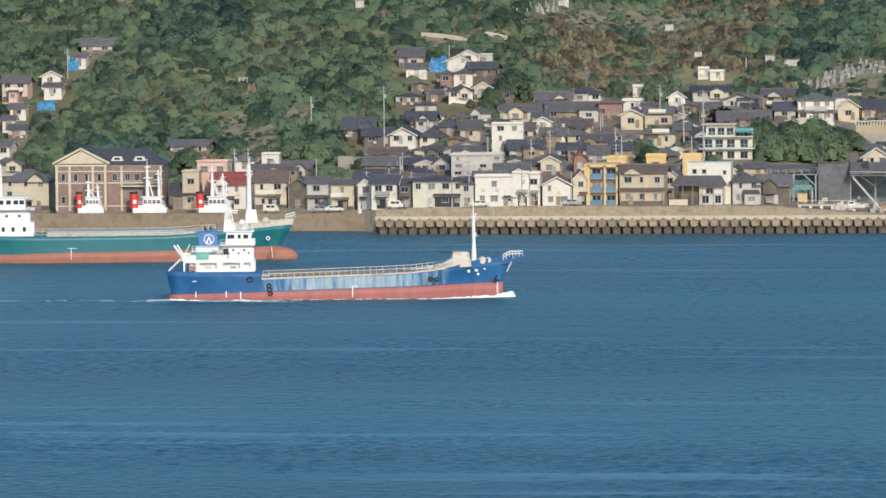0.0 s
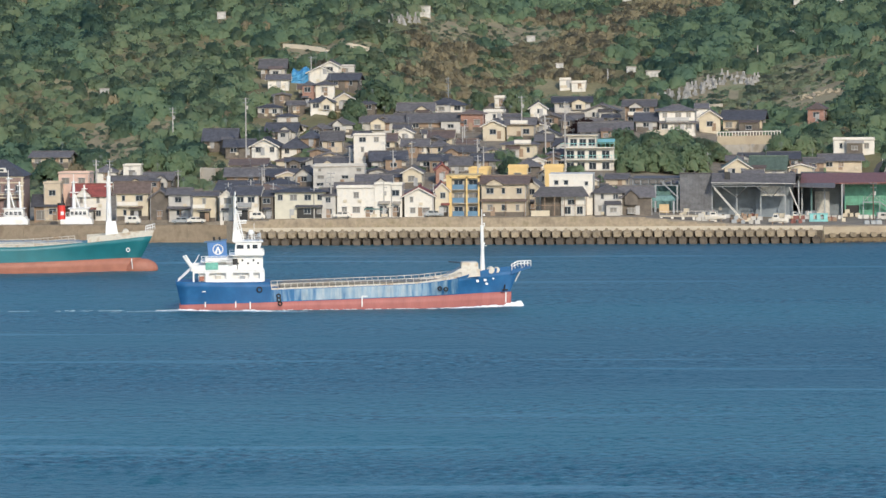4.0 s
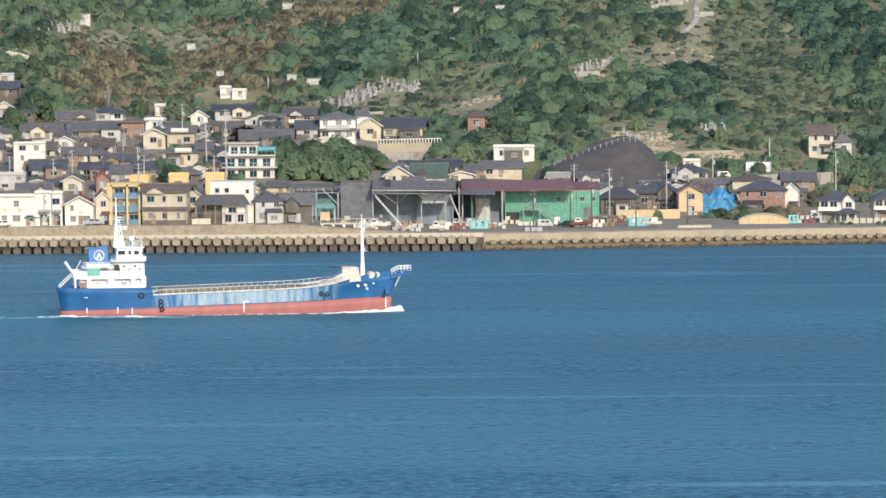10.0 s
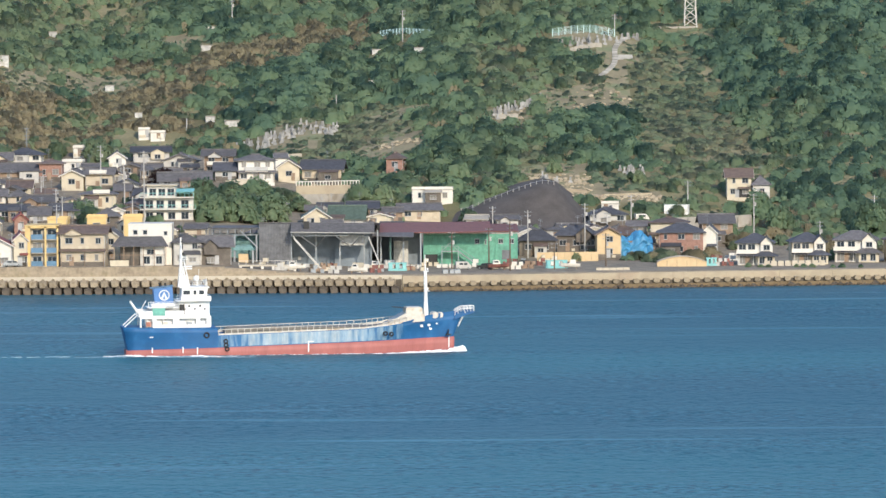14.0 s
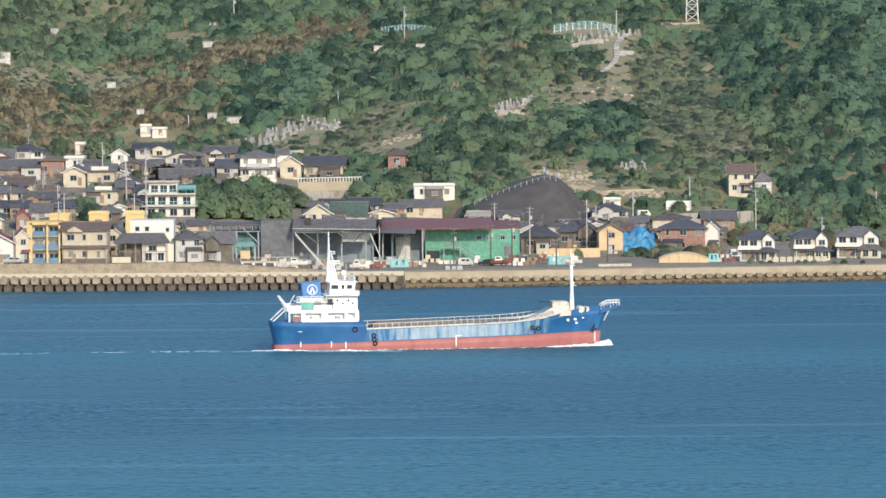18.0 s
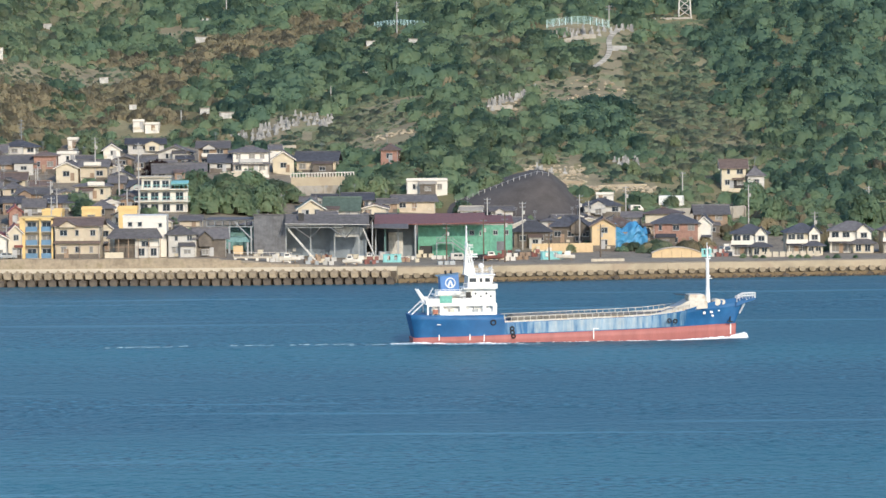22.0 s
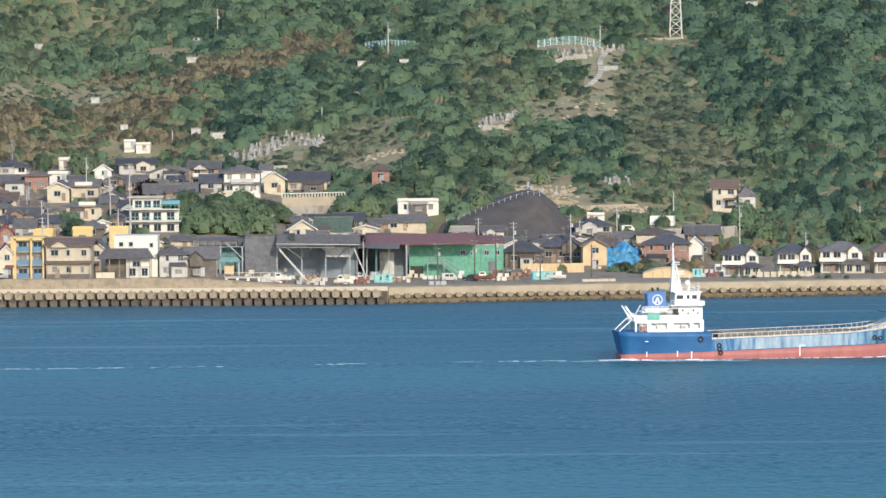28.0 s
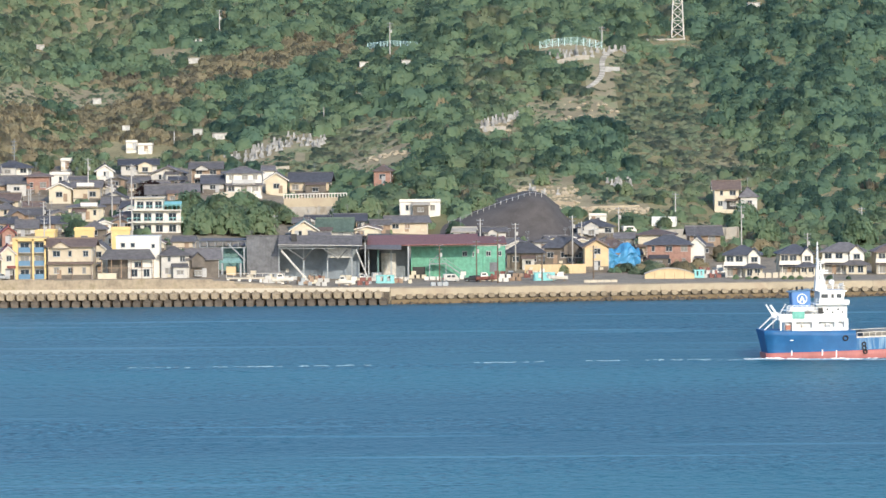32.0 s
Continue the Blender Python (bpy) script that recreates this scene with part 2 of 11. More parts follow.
def sea_material():
    """Deep blue water: ripples in three sizes tilt it, wind lanes change its tone, and the wavelets' dark and bright
    reflections are painted in.
    """
    m = bpy.data.materials.new("sea_water")
    m.use_nodes = True
    nt = m.node_tree
    n, link = nt.nodes, nt.links.new
    p = n["Principled BSDF"]
    p.inputs["Roughness"].default_value = 0.42
    p.inputs["IOR"].default_value = 1.333
    p.inputs["Specular IOR Level"].default_value = 0.2
    co = n.new("ShaderNodeTexCoord")

    def waves(scale, stretch, detail=4):
        mp = n.new("ShaderNodeMapping")
        mp.inputs["Scale"].default_value = (stretch, 1, 1)
        mp.inputs["Rotation"].default_value = (0, 0, radians(4))
        link(co.outputs["Object"], mp.inputs["Vector"])
        t = n.new("ShaderNodeTexNoise")
        t.inputs["Scale"].default_value, t.inputs["Detail"].default_value = scale, detail
        link(mp.outputs[0], t.inputs["Vector"])
        return t

    height = None
    ripples = [(waves(0.36, 1.1, 3), 1.0), (waves(1.1, 1.5), 0.4)]
    for t, amount in ripples:
        mu = n.new("ShaderNodeMath")
        mu.operation, mu.inputs[1].default_value = "MULTIPLY", amount
        link(t.outputs[0], mu.inputs[0])
        if height is None:
            height = mu
        else:
            ad = n.new("ShaderNodeMath")
            link(height.outputs[0], ad.inputs[0])
            link(mu.outputs[0], ad.inputs[1])
            height = ad
    b = n.new("ShaderNodeBump")
    b.inputs["Strength"].default_value, b.inputs["Distance"].default_value = 1.0, 0.7
    link(height.outputs[0], b.inputs["Height"])
    link(b.outputs[0], p.inputs["Normal"])
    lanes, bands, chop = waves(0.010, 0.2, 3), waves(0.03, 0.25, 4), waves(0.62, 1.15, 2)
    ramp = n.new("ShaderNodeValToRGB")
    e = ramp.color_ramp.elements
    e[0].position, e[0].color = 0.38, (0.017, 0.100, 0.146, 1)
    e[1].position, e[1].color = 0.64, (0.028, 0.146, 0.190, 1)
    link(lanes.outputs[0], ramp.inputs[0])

    def remap(src, lo, hi, a, b):
        r = n.new("ShaderNodeMapRange")
        for key, value in (("From Min", lo), ("From Max", hi), ("To Min", a), ("To Max", b)):
            r.inputs[key].default_value = value
        link(src.outputs[0], r.inputs["Value"])
        return r

    def tint(before, factor, colour):
        mix = n.new("ShaderNodeMix")
        mix.data_type = "RGBA"
        mix.inputs["B"].default_value = colour
        link(before, mix.inputs["A"])
        link(factor.outputs[0], mix.inputs["Factor"])
        return mix.outputs["Result"]

    def times(u, v):
        mu = n.new("ShaderNodeMath")
        mu.operation = "MULTIPLY"
        link(u.outputs[0], mu.inputs[0])
        link(v.outputs[0], mu.inputs[1])
        return mu

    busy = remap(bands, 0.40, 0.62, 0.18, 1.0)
    # wavelet faces: darker and brighter sky reflection painted into the base colour
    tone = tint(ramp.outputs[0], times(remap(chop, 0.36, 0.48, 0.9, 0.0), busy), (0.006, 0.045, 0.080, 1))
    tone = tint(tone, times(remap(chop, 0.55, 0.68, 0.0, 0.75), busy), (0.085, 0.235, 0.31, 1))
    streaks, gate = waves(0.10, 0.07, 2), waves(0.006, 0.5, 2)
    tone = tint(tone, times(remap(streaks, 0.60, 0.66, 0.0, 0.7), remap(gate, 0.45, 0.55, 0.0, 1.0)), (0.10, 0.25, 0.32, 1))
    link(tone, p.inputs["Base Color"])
    return m


SEA = sea_material()


def ground_material():
    """Scrub, dry grass and bare soil in patches."""
    m = mat("hillside_ground", (0.10, 0.11, 0.055), 0.95, vary=0.3, scale=0.05, bump=0.5, fine=1.2)
    nt = m.node_tree
    n, link = nt.nodes, nt.links.new
    t = n.new("ShaderNodeTexNoise")
    t.inputs["Scale"].default_value, t.inputs["Detail"].default_value = 0.028, 6
    link(n["Texture Coordinate"].outputs["Object"], t.inputs["Vector"])
    ramp = n.new("ShaderNodeValToRGB")
    e = ramp.color_ramp.elements
    e[0].position, e[0].color = 0.34, (0.085, 0.11, 0.05, 1)
    e[1].position, e[1].color = 0.60, (0.23, 0.205, 0.115, 1)
    k = e.new(0.45)
    k.color = (0.15, 0.135, 0.065, 1)
    link(t.outputs[0], ramp.inputs[0])
    old = n["Principled BSDF"].inputs["Base Color"].links[0].from_node
    link(ramp.outputs[0], old.inputs[0])
    return m


GROUND = ground_material()
BARE = mat("bare_terrace_soil", (0.25, 0.215, 0.132), 0.95, vary=0.25, scale=0.12, bump=0.4, fine=1.5, dirt=(0.15, 0.165, 0.088))

# ---- mesh helpers ----


def mesh_of(bm, name="mesh"):
    me = bpy.data.meshes.new(name)
    bm.to_mesh(me)
    bm.free()
    return me


def part(name, bm, material, parent=None, label="", at=None):
    """Links a bmesh (or a mesh) as one mesh object under a thing or a part."""
    me = mesh_of(bm, name) if isinstance(bm, bmesh.types.BMesh) else bm
    if material and not me.materials:
        me.materials.append(material)
    ob = new(name, me)
    ob.parent = parent
    if at is not None:
        ob.matrix_basis = at
    if label:
        ob["label"] = label
    return ob


def thing(name, m, label, category, group=""):
    ob = new(name)
    ob.empty_display_size = 0.5
    ob.matrix_basis = m
    return tagged(ob, label, category, group)


def quad(bm, pts):
    return bm.faces.new([bm.verts.new(p) for p in pts])


def hexa(bm, lo, hi):
    """A six-sided solid from four lower and four upper corners."""
    v = [bm.verts.new(p) for p in (*lo, *hi)]
    for f in ((3, 2, 1, 0), (4, 5, 6, 7), (0, 1, 5, 4), (1, 2, 6, 5), (2, 3, 7, 6), (3, 0, 4, 7)):
        bm.faces.new([v[i] for i in f])


def box(bm, x0, x1, y0, y1, z0, z1):
    hexa(bm, ((x0, y0, z0), (x1, y0, z0), (x1, y1, z0), (x0, y1, z0)),
         ((x0, y0, z1), (x1, y0, z1), (x1, y1, z1), (x0, y1, z1)))


def bar(bm, a, b, r, r2=None, n=6):
    """A round bar from a to b, tapering from r to r2."""
    a, b = Vector(a), Vector(b)
    r2 = r if r2 is None else r2
    q = (b - a).to_track_quat("Z", "Y")
    rings = []
    for c, rr in ((a, r), (b, r2)):
        rings.append([bm.verts.new(c + q @ Vector((rr * math.cos(i * math.tau / n), rr * math.sin(i * math.tau / n), 0))) for i in range(n)])
    for i in range(n):
        j = (i + 1) % n
        bm.faces.new((rings[0][i], rings[0][j], rings[1][j], rings[1][i]))
    bm.faces.new(rings[0][::-1])
    bm.faces.new(rings[1])


def prism(bm, outline, y0, y1):
    """An outline in x and z, run from y0 to y1."""
    a = [bm.verts.new((x, y0, z)) for x, z in outline]
    b = [bm.verts.new((x, y1, z)) for x, z in outline]
    k = len(outline)
    bm.faces.new(a)
    bm.faces.new(b[::-1])
    for i in range(k):
        j = (i + 1) % k
        bm.faces.new((a[j], a[i], b[i], b[j]))


def ring(bm, centre, r, tube, normal="y", n=12, k=5):
    """A torus round the named axis."""
    c = Vector(centre)
    rows = []
    for i in range(n):
        a = i * math.tau / n
        row = []
        for j in range(k):
            e = j * math.tau / k
            rad, off = r + tube * math.cos(e), tube * math.sin(e)
            p = (rad * math.cos(a), off, rad * math.sin(a)) if normal == "y" else (off, rad * math.cos(a), rad * math.sin(a))
            row.append(bm.verts.new(c + Vector(p)))
        rows.append(row)
    for i in range(n):
        for j in range(k):
            bm.faces.new((rows[i][j], rows[(i + 1) % n][j], rows[(i + 1) % n][(j + 1) % k], rows[i][(j + 1) % k]))


BOXES = {}


def box_mesh(w, d, h, material, bevel=0.0):
    """A shared box, centred in x and y, standing on z = 0."""
    key = (round(w, 2), round(d, 2), round(h, 2), material.name)
    if key not in BOXES:
        bm = bmesh.new()
        box(bm, -w / 2, w / 2, -d / 2, d / 2, 0, h)
        BOXES[key] = mesh_of(bm, "box")
        BOXES[key].materials.append(material)
    return BOXES[key]


def smooth(a, b, x):
    t = min(1.0, max(0.0, (x - a) / (b - a)))
    return t * t * (3 - 2 * t)


def lerp_table(table, x):
    if x <= table[0][0]:
        return table[0][1:]
    for p, q in zip(table, table[1:]):
        if x <= q[0]:
            k = (x - p[0]) / (q[0] - p[0])
            return tuple(u + (v - u) * k for u, v in zip(p[1:], q[1:]))
    return table[-1][1:]


# ---- the land ----
# across the view: x, level of the shore street, inland start of the town slope, its grade, inland start of the hill, its grade
LAND = [(-320, 3.9, 70, 0.12, 100, 0.24), (-215, 3.9, 70, 0.12, 95, 0.25), (-150, 4.2, 62, 0.12, 110, 0.25), (-132, 5.4, 40, 0.11, 150, 0.25),
        (-95, 5.8, 36, 0.105, 235, 0.26), (-50, 5.8, 36, 0.105, 230, 0.26), (-22, 3.8, 45, 0.10, 165, 0.22), (5, 3.6, 55, 0.10, 125, 0.25),
        (45, 3.6, 60, 0.10, 112, 0.27), (80, 3.5, 60, 0.10, 112, 0.27), (110, 3.5, 50, 0.12, 90, 0.28), (300, 3.5, 50, 0.12, 90, 0.28)]


def shore(x):
    if x < -138:
        return 1180 + (-138 - x) * 0.06
    if x < -6.5:
        return 1170.0
    return 1170 + (x + 6.5) * 0.186


def ground(x, y):
    s = y - shore(x)
    base, sa, ga, sb, gb = lerp_table(LAND, x)
    z = base
    z += ga * max(0.0, min(s, sb) - sa)
    if s > sb:
        h = s - sb
        roll = (0.25 + min(1.0, h / 120)) * min(1, h / 25)
        z += gb * h - 0.00009 * h * h * smooth(200, 900, h)
        z += roll * 3.5 * (noise.noise(Vector((x * 0.014, y * 0.012, 3.1))) + 0.5 * noise.noise(Vector((x * 0.035, y * 0.03, 8.7))))
    if x < -150 and s < 24:
        z -= 7 * smooth(-150, -156, x) * smooth(2.6, 3.6, s) * (1 - smooth(17, 18, s))
    return min(z, 240.0)


def build_land():
    xs = [-2600, -1800, -1200, -800, -550, -420] + [-330 + 4.0 * i for i in range(136)] + [260, 340, 500, 800, 1300, 2200]
    ss = [1.2, 4, 7] + [10 + 4.0 * i for i in range(120)] + [520, 580, 660, 760, 900, 1100, 1400, 1900, 2600]
    bm = bmesh.new()
    rows = [[bm.verts.new((x, shore(x) + s, ground(x, shore(x) + s))) for x in xs] for s in ss]
    front = [bm.verts.new((x, shore(x) + 1.2, -4)) for x in xs]
    for a, b in zip([front] + rows, rows):
        for i in range(len(xs) - 1):
            f = bm.faces.new((a[i], a[i + 1], b[i + 1], b[i]))
            f.smooth = True
            c = f.calc_center_median()
            base, sa, ga, sb, gb = lerp_table(LAND, c.x)
            f.material_index = 1 if c.y - shore(c.x) < sb - 4 else 0
    ob = part("ground", bm, GROUND)
    ob.data.materials.append(YARD)
    tagged(ob, "wooded hillside with dry grass, bare soil and terraces", "hillside", kind="structure")


build_land()


def build_sea():
    """The strait: a sheet of real wavelets where it is seen, flat water beyond; the sheet drifts with the wind."""
    bm = bmesh.new()
    quad(bm, ((-4200, -2500, -0.6), (4200, -2500, -0.6), (4200, 2400, -0.6), (-4200, 2400, -0.6)))
    far = part("water_far", bm, SEA)
    tagged(far, "open blue strait beyond the ripples", "sea", kind="structure")
    xs, ys = np.arange(-300, 175, 0.8), np.concatenate([np.arange(545, 830, 0.95), np.arange(830, 1235, 1.5)])
    gx, gy = np.meshgrid(xs, ys)
    rng = np.random.default_rng(14)

    def swell(count, shortest, longest, steep, wander):
        out = np.zeros_like(gx)
        for k in range(count):
            length = shortest * (longest / shortest) ** rng.random()
            a = -1.75 + rng.normal(scale=wander)
            w = math.tau / length
            out += steep * length / math.tau * np.sin(w * (gx * math.cos(a) + gy * math.sin(a)) + rng.uniform(0, 6.3))
        return out

    calm = 0.5 + 0.5 * np.tanh(1.3 * (swell(7, 60, 200, 0.02, 0.15) + swell(5, 25, 60, 0.02, 0.5) * 1.5))
    gust = 1.0 + 0.55 * np.clip((880 - gy) / 240, 0, 1)
    z = gust * (0.3 + 0.95 * calm) * swell(52, 1.7, 3.6, 0.018, 0.7) + swell(8, 9, 22, 0.006, 0.4)
    ny, nx = gx.shape
    co = np.stack([gx, gy, z - 0.05], -1).reshape(-1, 3)
    idx = np.arange(nx * ny).reshape(ny, nx)
    q = np.stack([idx[:-1, :-1], idx[:-1, 1:], idx[1:, 1:], idx[1:, :-1]], -1).reshape(-1, 4)
    keep = (co[q[:, 0], 0] > -0.2 * co[q[:, 0], 1] - 12) & (co[q[:, 0], 0] < 0.095 * co[q[:, 0], 1] + 6)
    q = q[keep]
    me = bpy.data.meshes.new("water")
    me.vertices.add(len(co))
    me.vertices.foreach_set("co", co.astype(np.float32).ravel())
    me.loops.add(q.size)
    me.loops.foreach_set("vertex_index", q.astype(np.int32).ravel())
    me.polygons.add(len(q))
    me.polygons.foreach_set("loop_start", np.arange(0, q.size, 4, dtype=np.int32))
    me.polygons.foreach_set("use_smooth", np.ones(len(q), dtype=bool))
    me.update(calc_edges=True)
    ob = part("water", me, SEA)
    return tagged(ob, "calm blue strait with small wind ripples", "sea", kind="structure")


water = build_sea()


def wall_run(name, x0, x1, y_off, z0, z1, thick, material, label, lip=0.0):
    """A quay wall that follows the shore from x0 to x1."""
    bm = bmesh.new()
    n = max(1, int((x1 - x0) / 12))
    for i in range(n):
        a, b = x0 + (x1 - x0) * i / n, x0 + (x1 - x0) * (i + 1) / n - 0.04
        ya, yb = shore(a) + y_off, shore(b) + y_off
        hexa(bm, ((a, ya, z0), (b, yb, z0), (b, yb + thick, z0), (a, ya + thick, z0)),
             ((a, ya + 0.15, z1), (b, yb + 0.15, z1), (b, yb + thick, z1), (a, ya + thick, z1)))
    ob = part(name, bm, material)
    return tagged(ob, label, "sea wall", kind="structure")


def armour_block():
    """A concrete wave-breaking block: a broad body that nearly meets its neighbour, a sloping shoulder and a raised knob."""
    bm = bmesh.new()
    hexa(bm, ((-0.86, -1.2, -0.55), (0.7, -1.2, -0.55), (0.95, 1.2, -0.55), (-0.95, 1.2, -0.55)),
         ((-1.02, -0.95, 0.5), (0.62, -0.95, 0.5), (0.95, 1.2, 0.5), (-1.02, 1.2, 0.5)))
    hexa(bm, ((-1.02, -0.95, 0.5), (0.62, -0.95, 0.5), (0.95, 1.2, 0.5), (-1.02, 1.2, 0.5)),
         ((-0.95, -0.35, 0.95), (0.45, -0.35, 0.95), (0.7, 1.2, 0.95), (-0.95, 1.2, 0.95)))
    bar(bm, (-0.25, -0.1, 0.9), (-0.2, 0.0, 1.32), 0.4, 0.28, 7)
    return mesh_of(bm, "armour_block")


def scallop_block():
    """A rounded concrete nose that stands out from the eastern wall over the apron."""
    bm = bmesh.new()
    under = [(0.7 * math.cos(math.pi + math.pi * i / 6), 0.42 * math.sin(math.pi + math.pi * i / 6)) for i in range(7)]
    prism(bm, under + [(0.7, 0.42), (0.5, 0.62), (-0.5, 0.62), (-0.7, 0.42)], -0.62, 0.3)
    return mesh_of(bm, "scallop_block")


def build_seawalls():
    west = wall_run("sea_wall_west", -340, -138, 0, -4, 3.9, 2.4, CONC_BROWN, "old brown concrete quay wall beside the dock")
    mid = wall_run("sea_wall_middle", -138, -6.5, 0, -4, 3.7, 2.4, CONC_LIGHT, "pale concrete sea wall faced with wave-breaking blocks")
    east = wall_run("sea_wall_east", -6.4, 420, 0, -4, 3.4, 2.4, CONC_TAN, "pale concrete sea wall with a stained stone apron")
    bm = bmesh.new()
    x = -137.8
    while x < -30:
        wide = 4.5 + 2.5 * abs(math.sin(x * 1.7))
        box(bm, x, x + wide - 0.02, 1170.95 + 0.05 * math.sin(x * 5), 1171.15, 3.6, min(ground(x, 1172), ground(x + 6, 1172)) + 0.1 + 0.16 * math.sin(x * 3.1))
        x += wide
    tagged(part("retaining_wall", bm, RETAIN), "brown stained retaining wall along the street", "wall", kind="structure")
    # darker lower face of the wall, behind the blocks
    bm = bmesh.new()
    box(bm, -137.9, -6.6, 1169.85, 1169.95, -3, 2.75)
    tagged(part("tide_band", bm, BLOCK_WET_SHADE), "dark lower face of the sea wall behind the blocks", "sea wall", kind="structure")
    block, apron = armour_block(), scallop_block()
    block.materials.append(BLOCK)
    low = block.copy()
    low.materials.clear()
    low.materials.append(BLOCK_WET_SHADE)
    apron.materials.append(BLOCK)
    face = wall_run("wall_apron", -6.2, 420, -0.75, -3, 0.95, 0.7, APRON, "brown weed-stained apron of the sea wall")
    rng = random.Random(5)
    k = 0
    while True:
        x = -136.6 + 2.28 * k
        if x > -7.5:
            break
        part("wave_block", block, None, mid, at=pose(x, 1168.6 + rng.uniform(-0.1, 0.1), 2.0 + rng.uniform(-0.08, 0.08), 0, 0, rng.uniform(-5, 5)))
        part("wave_block", low, None, mid, at=pose(x + 1.0, 1166.9 + rng.uniform(-0.15, 0.15), 0.35 + rng.uniform(-0.1, 0.1), 0, 0, rng.uniform(-8, 8)))
        k += 1
    x = -4.5
    while x < 150:
        part("apron_block", apron, None, east, at=pose(x, shore(x) - 0.3, 1.5 + rng.uniform(-0.05, 0.05), 0, 0, 10.5))
        x += 2.3
    # flat dark strip: stain plus the noses' shadow, painted along the wall face
    wall_run("wall_recess", -6.2, 420, -0.12, 0.5, 1.75, 0.1, BLOCK_WET_SHADE, "dark strip of stain and painted shade under the wall's noses")
    bm = bmesh.new()
    for i in range(230):
        x = -6 + i * 1.0 + rng.uniform(-0.3, 0.3)
        y = shore(x) - rng.uniform(0.8, 1.8)
        r = rng.uniform(0.5, 0.95)
        ico = bmesh.ops.create_icosphere(bm, subdivisions=1, radius=r, matrix=Matrix.Translation((x, y, rng.uniform(-0.5, 0.05))))
        for v in ico["verts"]:
            v.co += Vector((rng.uniform(-.2, .2), rng.uniform(-.2, .2), rng.uniform(-.2, .2)))
    tagged(part("foot_stones", bm, BLOCK_WET_SHADE), "dark tide-stained stones at the foot of the sea wall", "stones", kind="stuff")


build_seawalls()

# ---- ships ----


def hull_parts(ship, stations, low, high, name, material, label=""):
    """Lofts a hull strake between two heights. stations: x, half breadth at the foot, half breadth at the head."""
    bm = bmesh.new()
    rings = []
    for x, b0, b1, rake in stations:
        z0, z1 = low(x), high(x)
        ring_v = []
        for k in range(5):
            f = k / 4
            ring_v.append((x + rake * f, (b0 + (b1 - b0) * f ** 1.5), z0 + (z1 - z0) * f))
        rings.append(([bm.verts.new((a, -b, c)) for a, b, c in ring_v], [bm.verts.new((a, b, c)) for a, b, c in ring_v]))
    for (s0, p0), (s1, p1) in zip(rings, rings[1:]):
        for k in range(4):
            for f in (bm.faces.new((s0[k], s1[k], s1[k + 1], s0[k + 1])), bm.faces.new((p1[k], p0[k], p0[k + 1], p1[k + 1]))):
                f.smooth = True
        bm.faces.new((s0[4], s1[4], p1[4], p0[4]))
    s, p = rings[0]
    for k in range(4):
        bm.faces.new((p[k], s[k], s[k + 1], p[k + 1]))
    s, p = rings[-1]
    for k in range(4):
        bm.faces.new((s[k], p[k], p[k + 1], s[k + 1]))
    bmesh.ops.remove_doubles(bm, verts=bm.verts, dist=0.001)
    return part(name, bm, material, ship, label)


def rail(ship, name, pts, height, material, step=2.0, bars=(1.0, 0.5), r=0.045):
    """A guard rail along a line of points: each stanchion and rail bar in one fence part."""
    bm = bmesh.new()
    for a, b in zip(pts, pts[1:]):
        a, b = Vector(a), Vector(b)
        n = max(1, round((b - a).length / step))
        for i in range(n + 1):
            c = a.lerp(b, i / n)
            bar(bm, c, c + Vector((0, 0, height)), r, n=5)
        for f in bars:
            up = Vector((0, 0, height * f))
            bar(bm, a + up, b + up, r, n=5)
    return part(name, bm, material, ship)


def window_row(parent, xs, y, z, w, h, material=GLASS, side=-1):
    for x in xs:
        part("window", box_mesh(w, 0.08, h, material), None, parent, at=pose(x, y + side * 0.03, z))


def block_part(name, ship, x0, x1, y0, y1, z0, z1, material, label="", bevel=0.08):
    bm = bmesh.new()
    box(bm, x0, x1, y0, y1, z0, z1)
    if bevel:
        bmesh.ops.bevel(bm, geom=bm.edges[:], offset=bevel, segments=2, affect="EDGES")
    return part(name, bm, material, ship, label)


def tyre(ship, x, y, z, r=0.45):
    bm = bmesh.new()
    ring(bm, (0, 0, 0), r, 0.12, "y", 14, 6)
    return part("tyre_fender", bm, RUBBER, ship, at=pose(x, y, z))


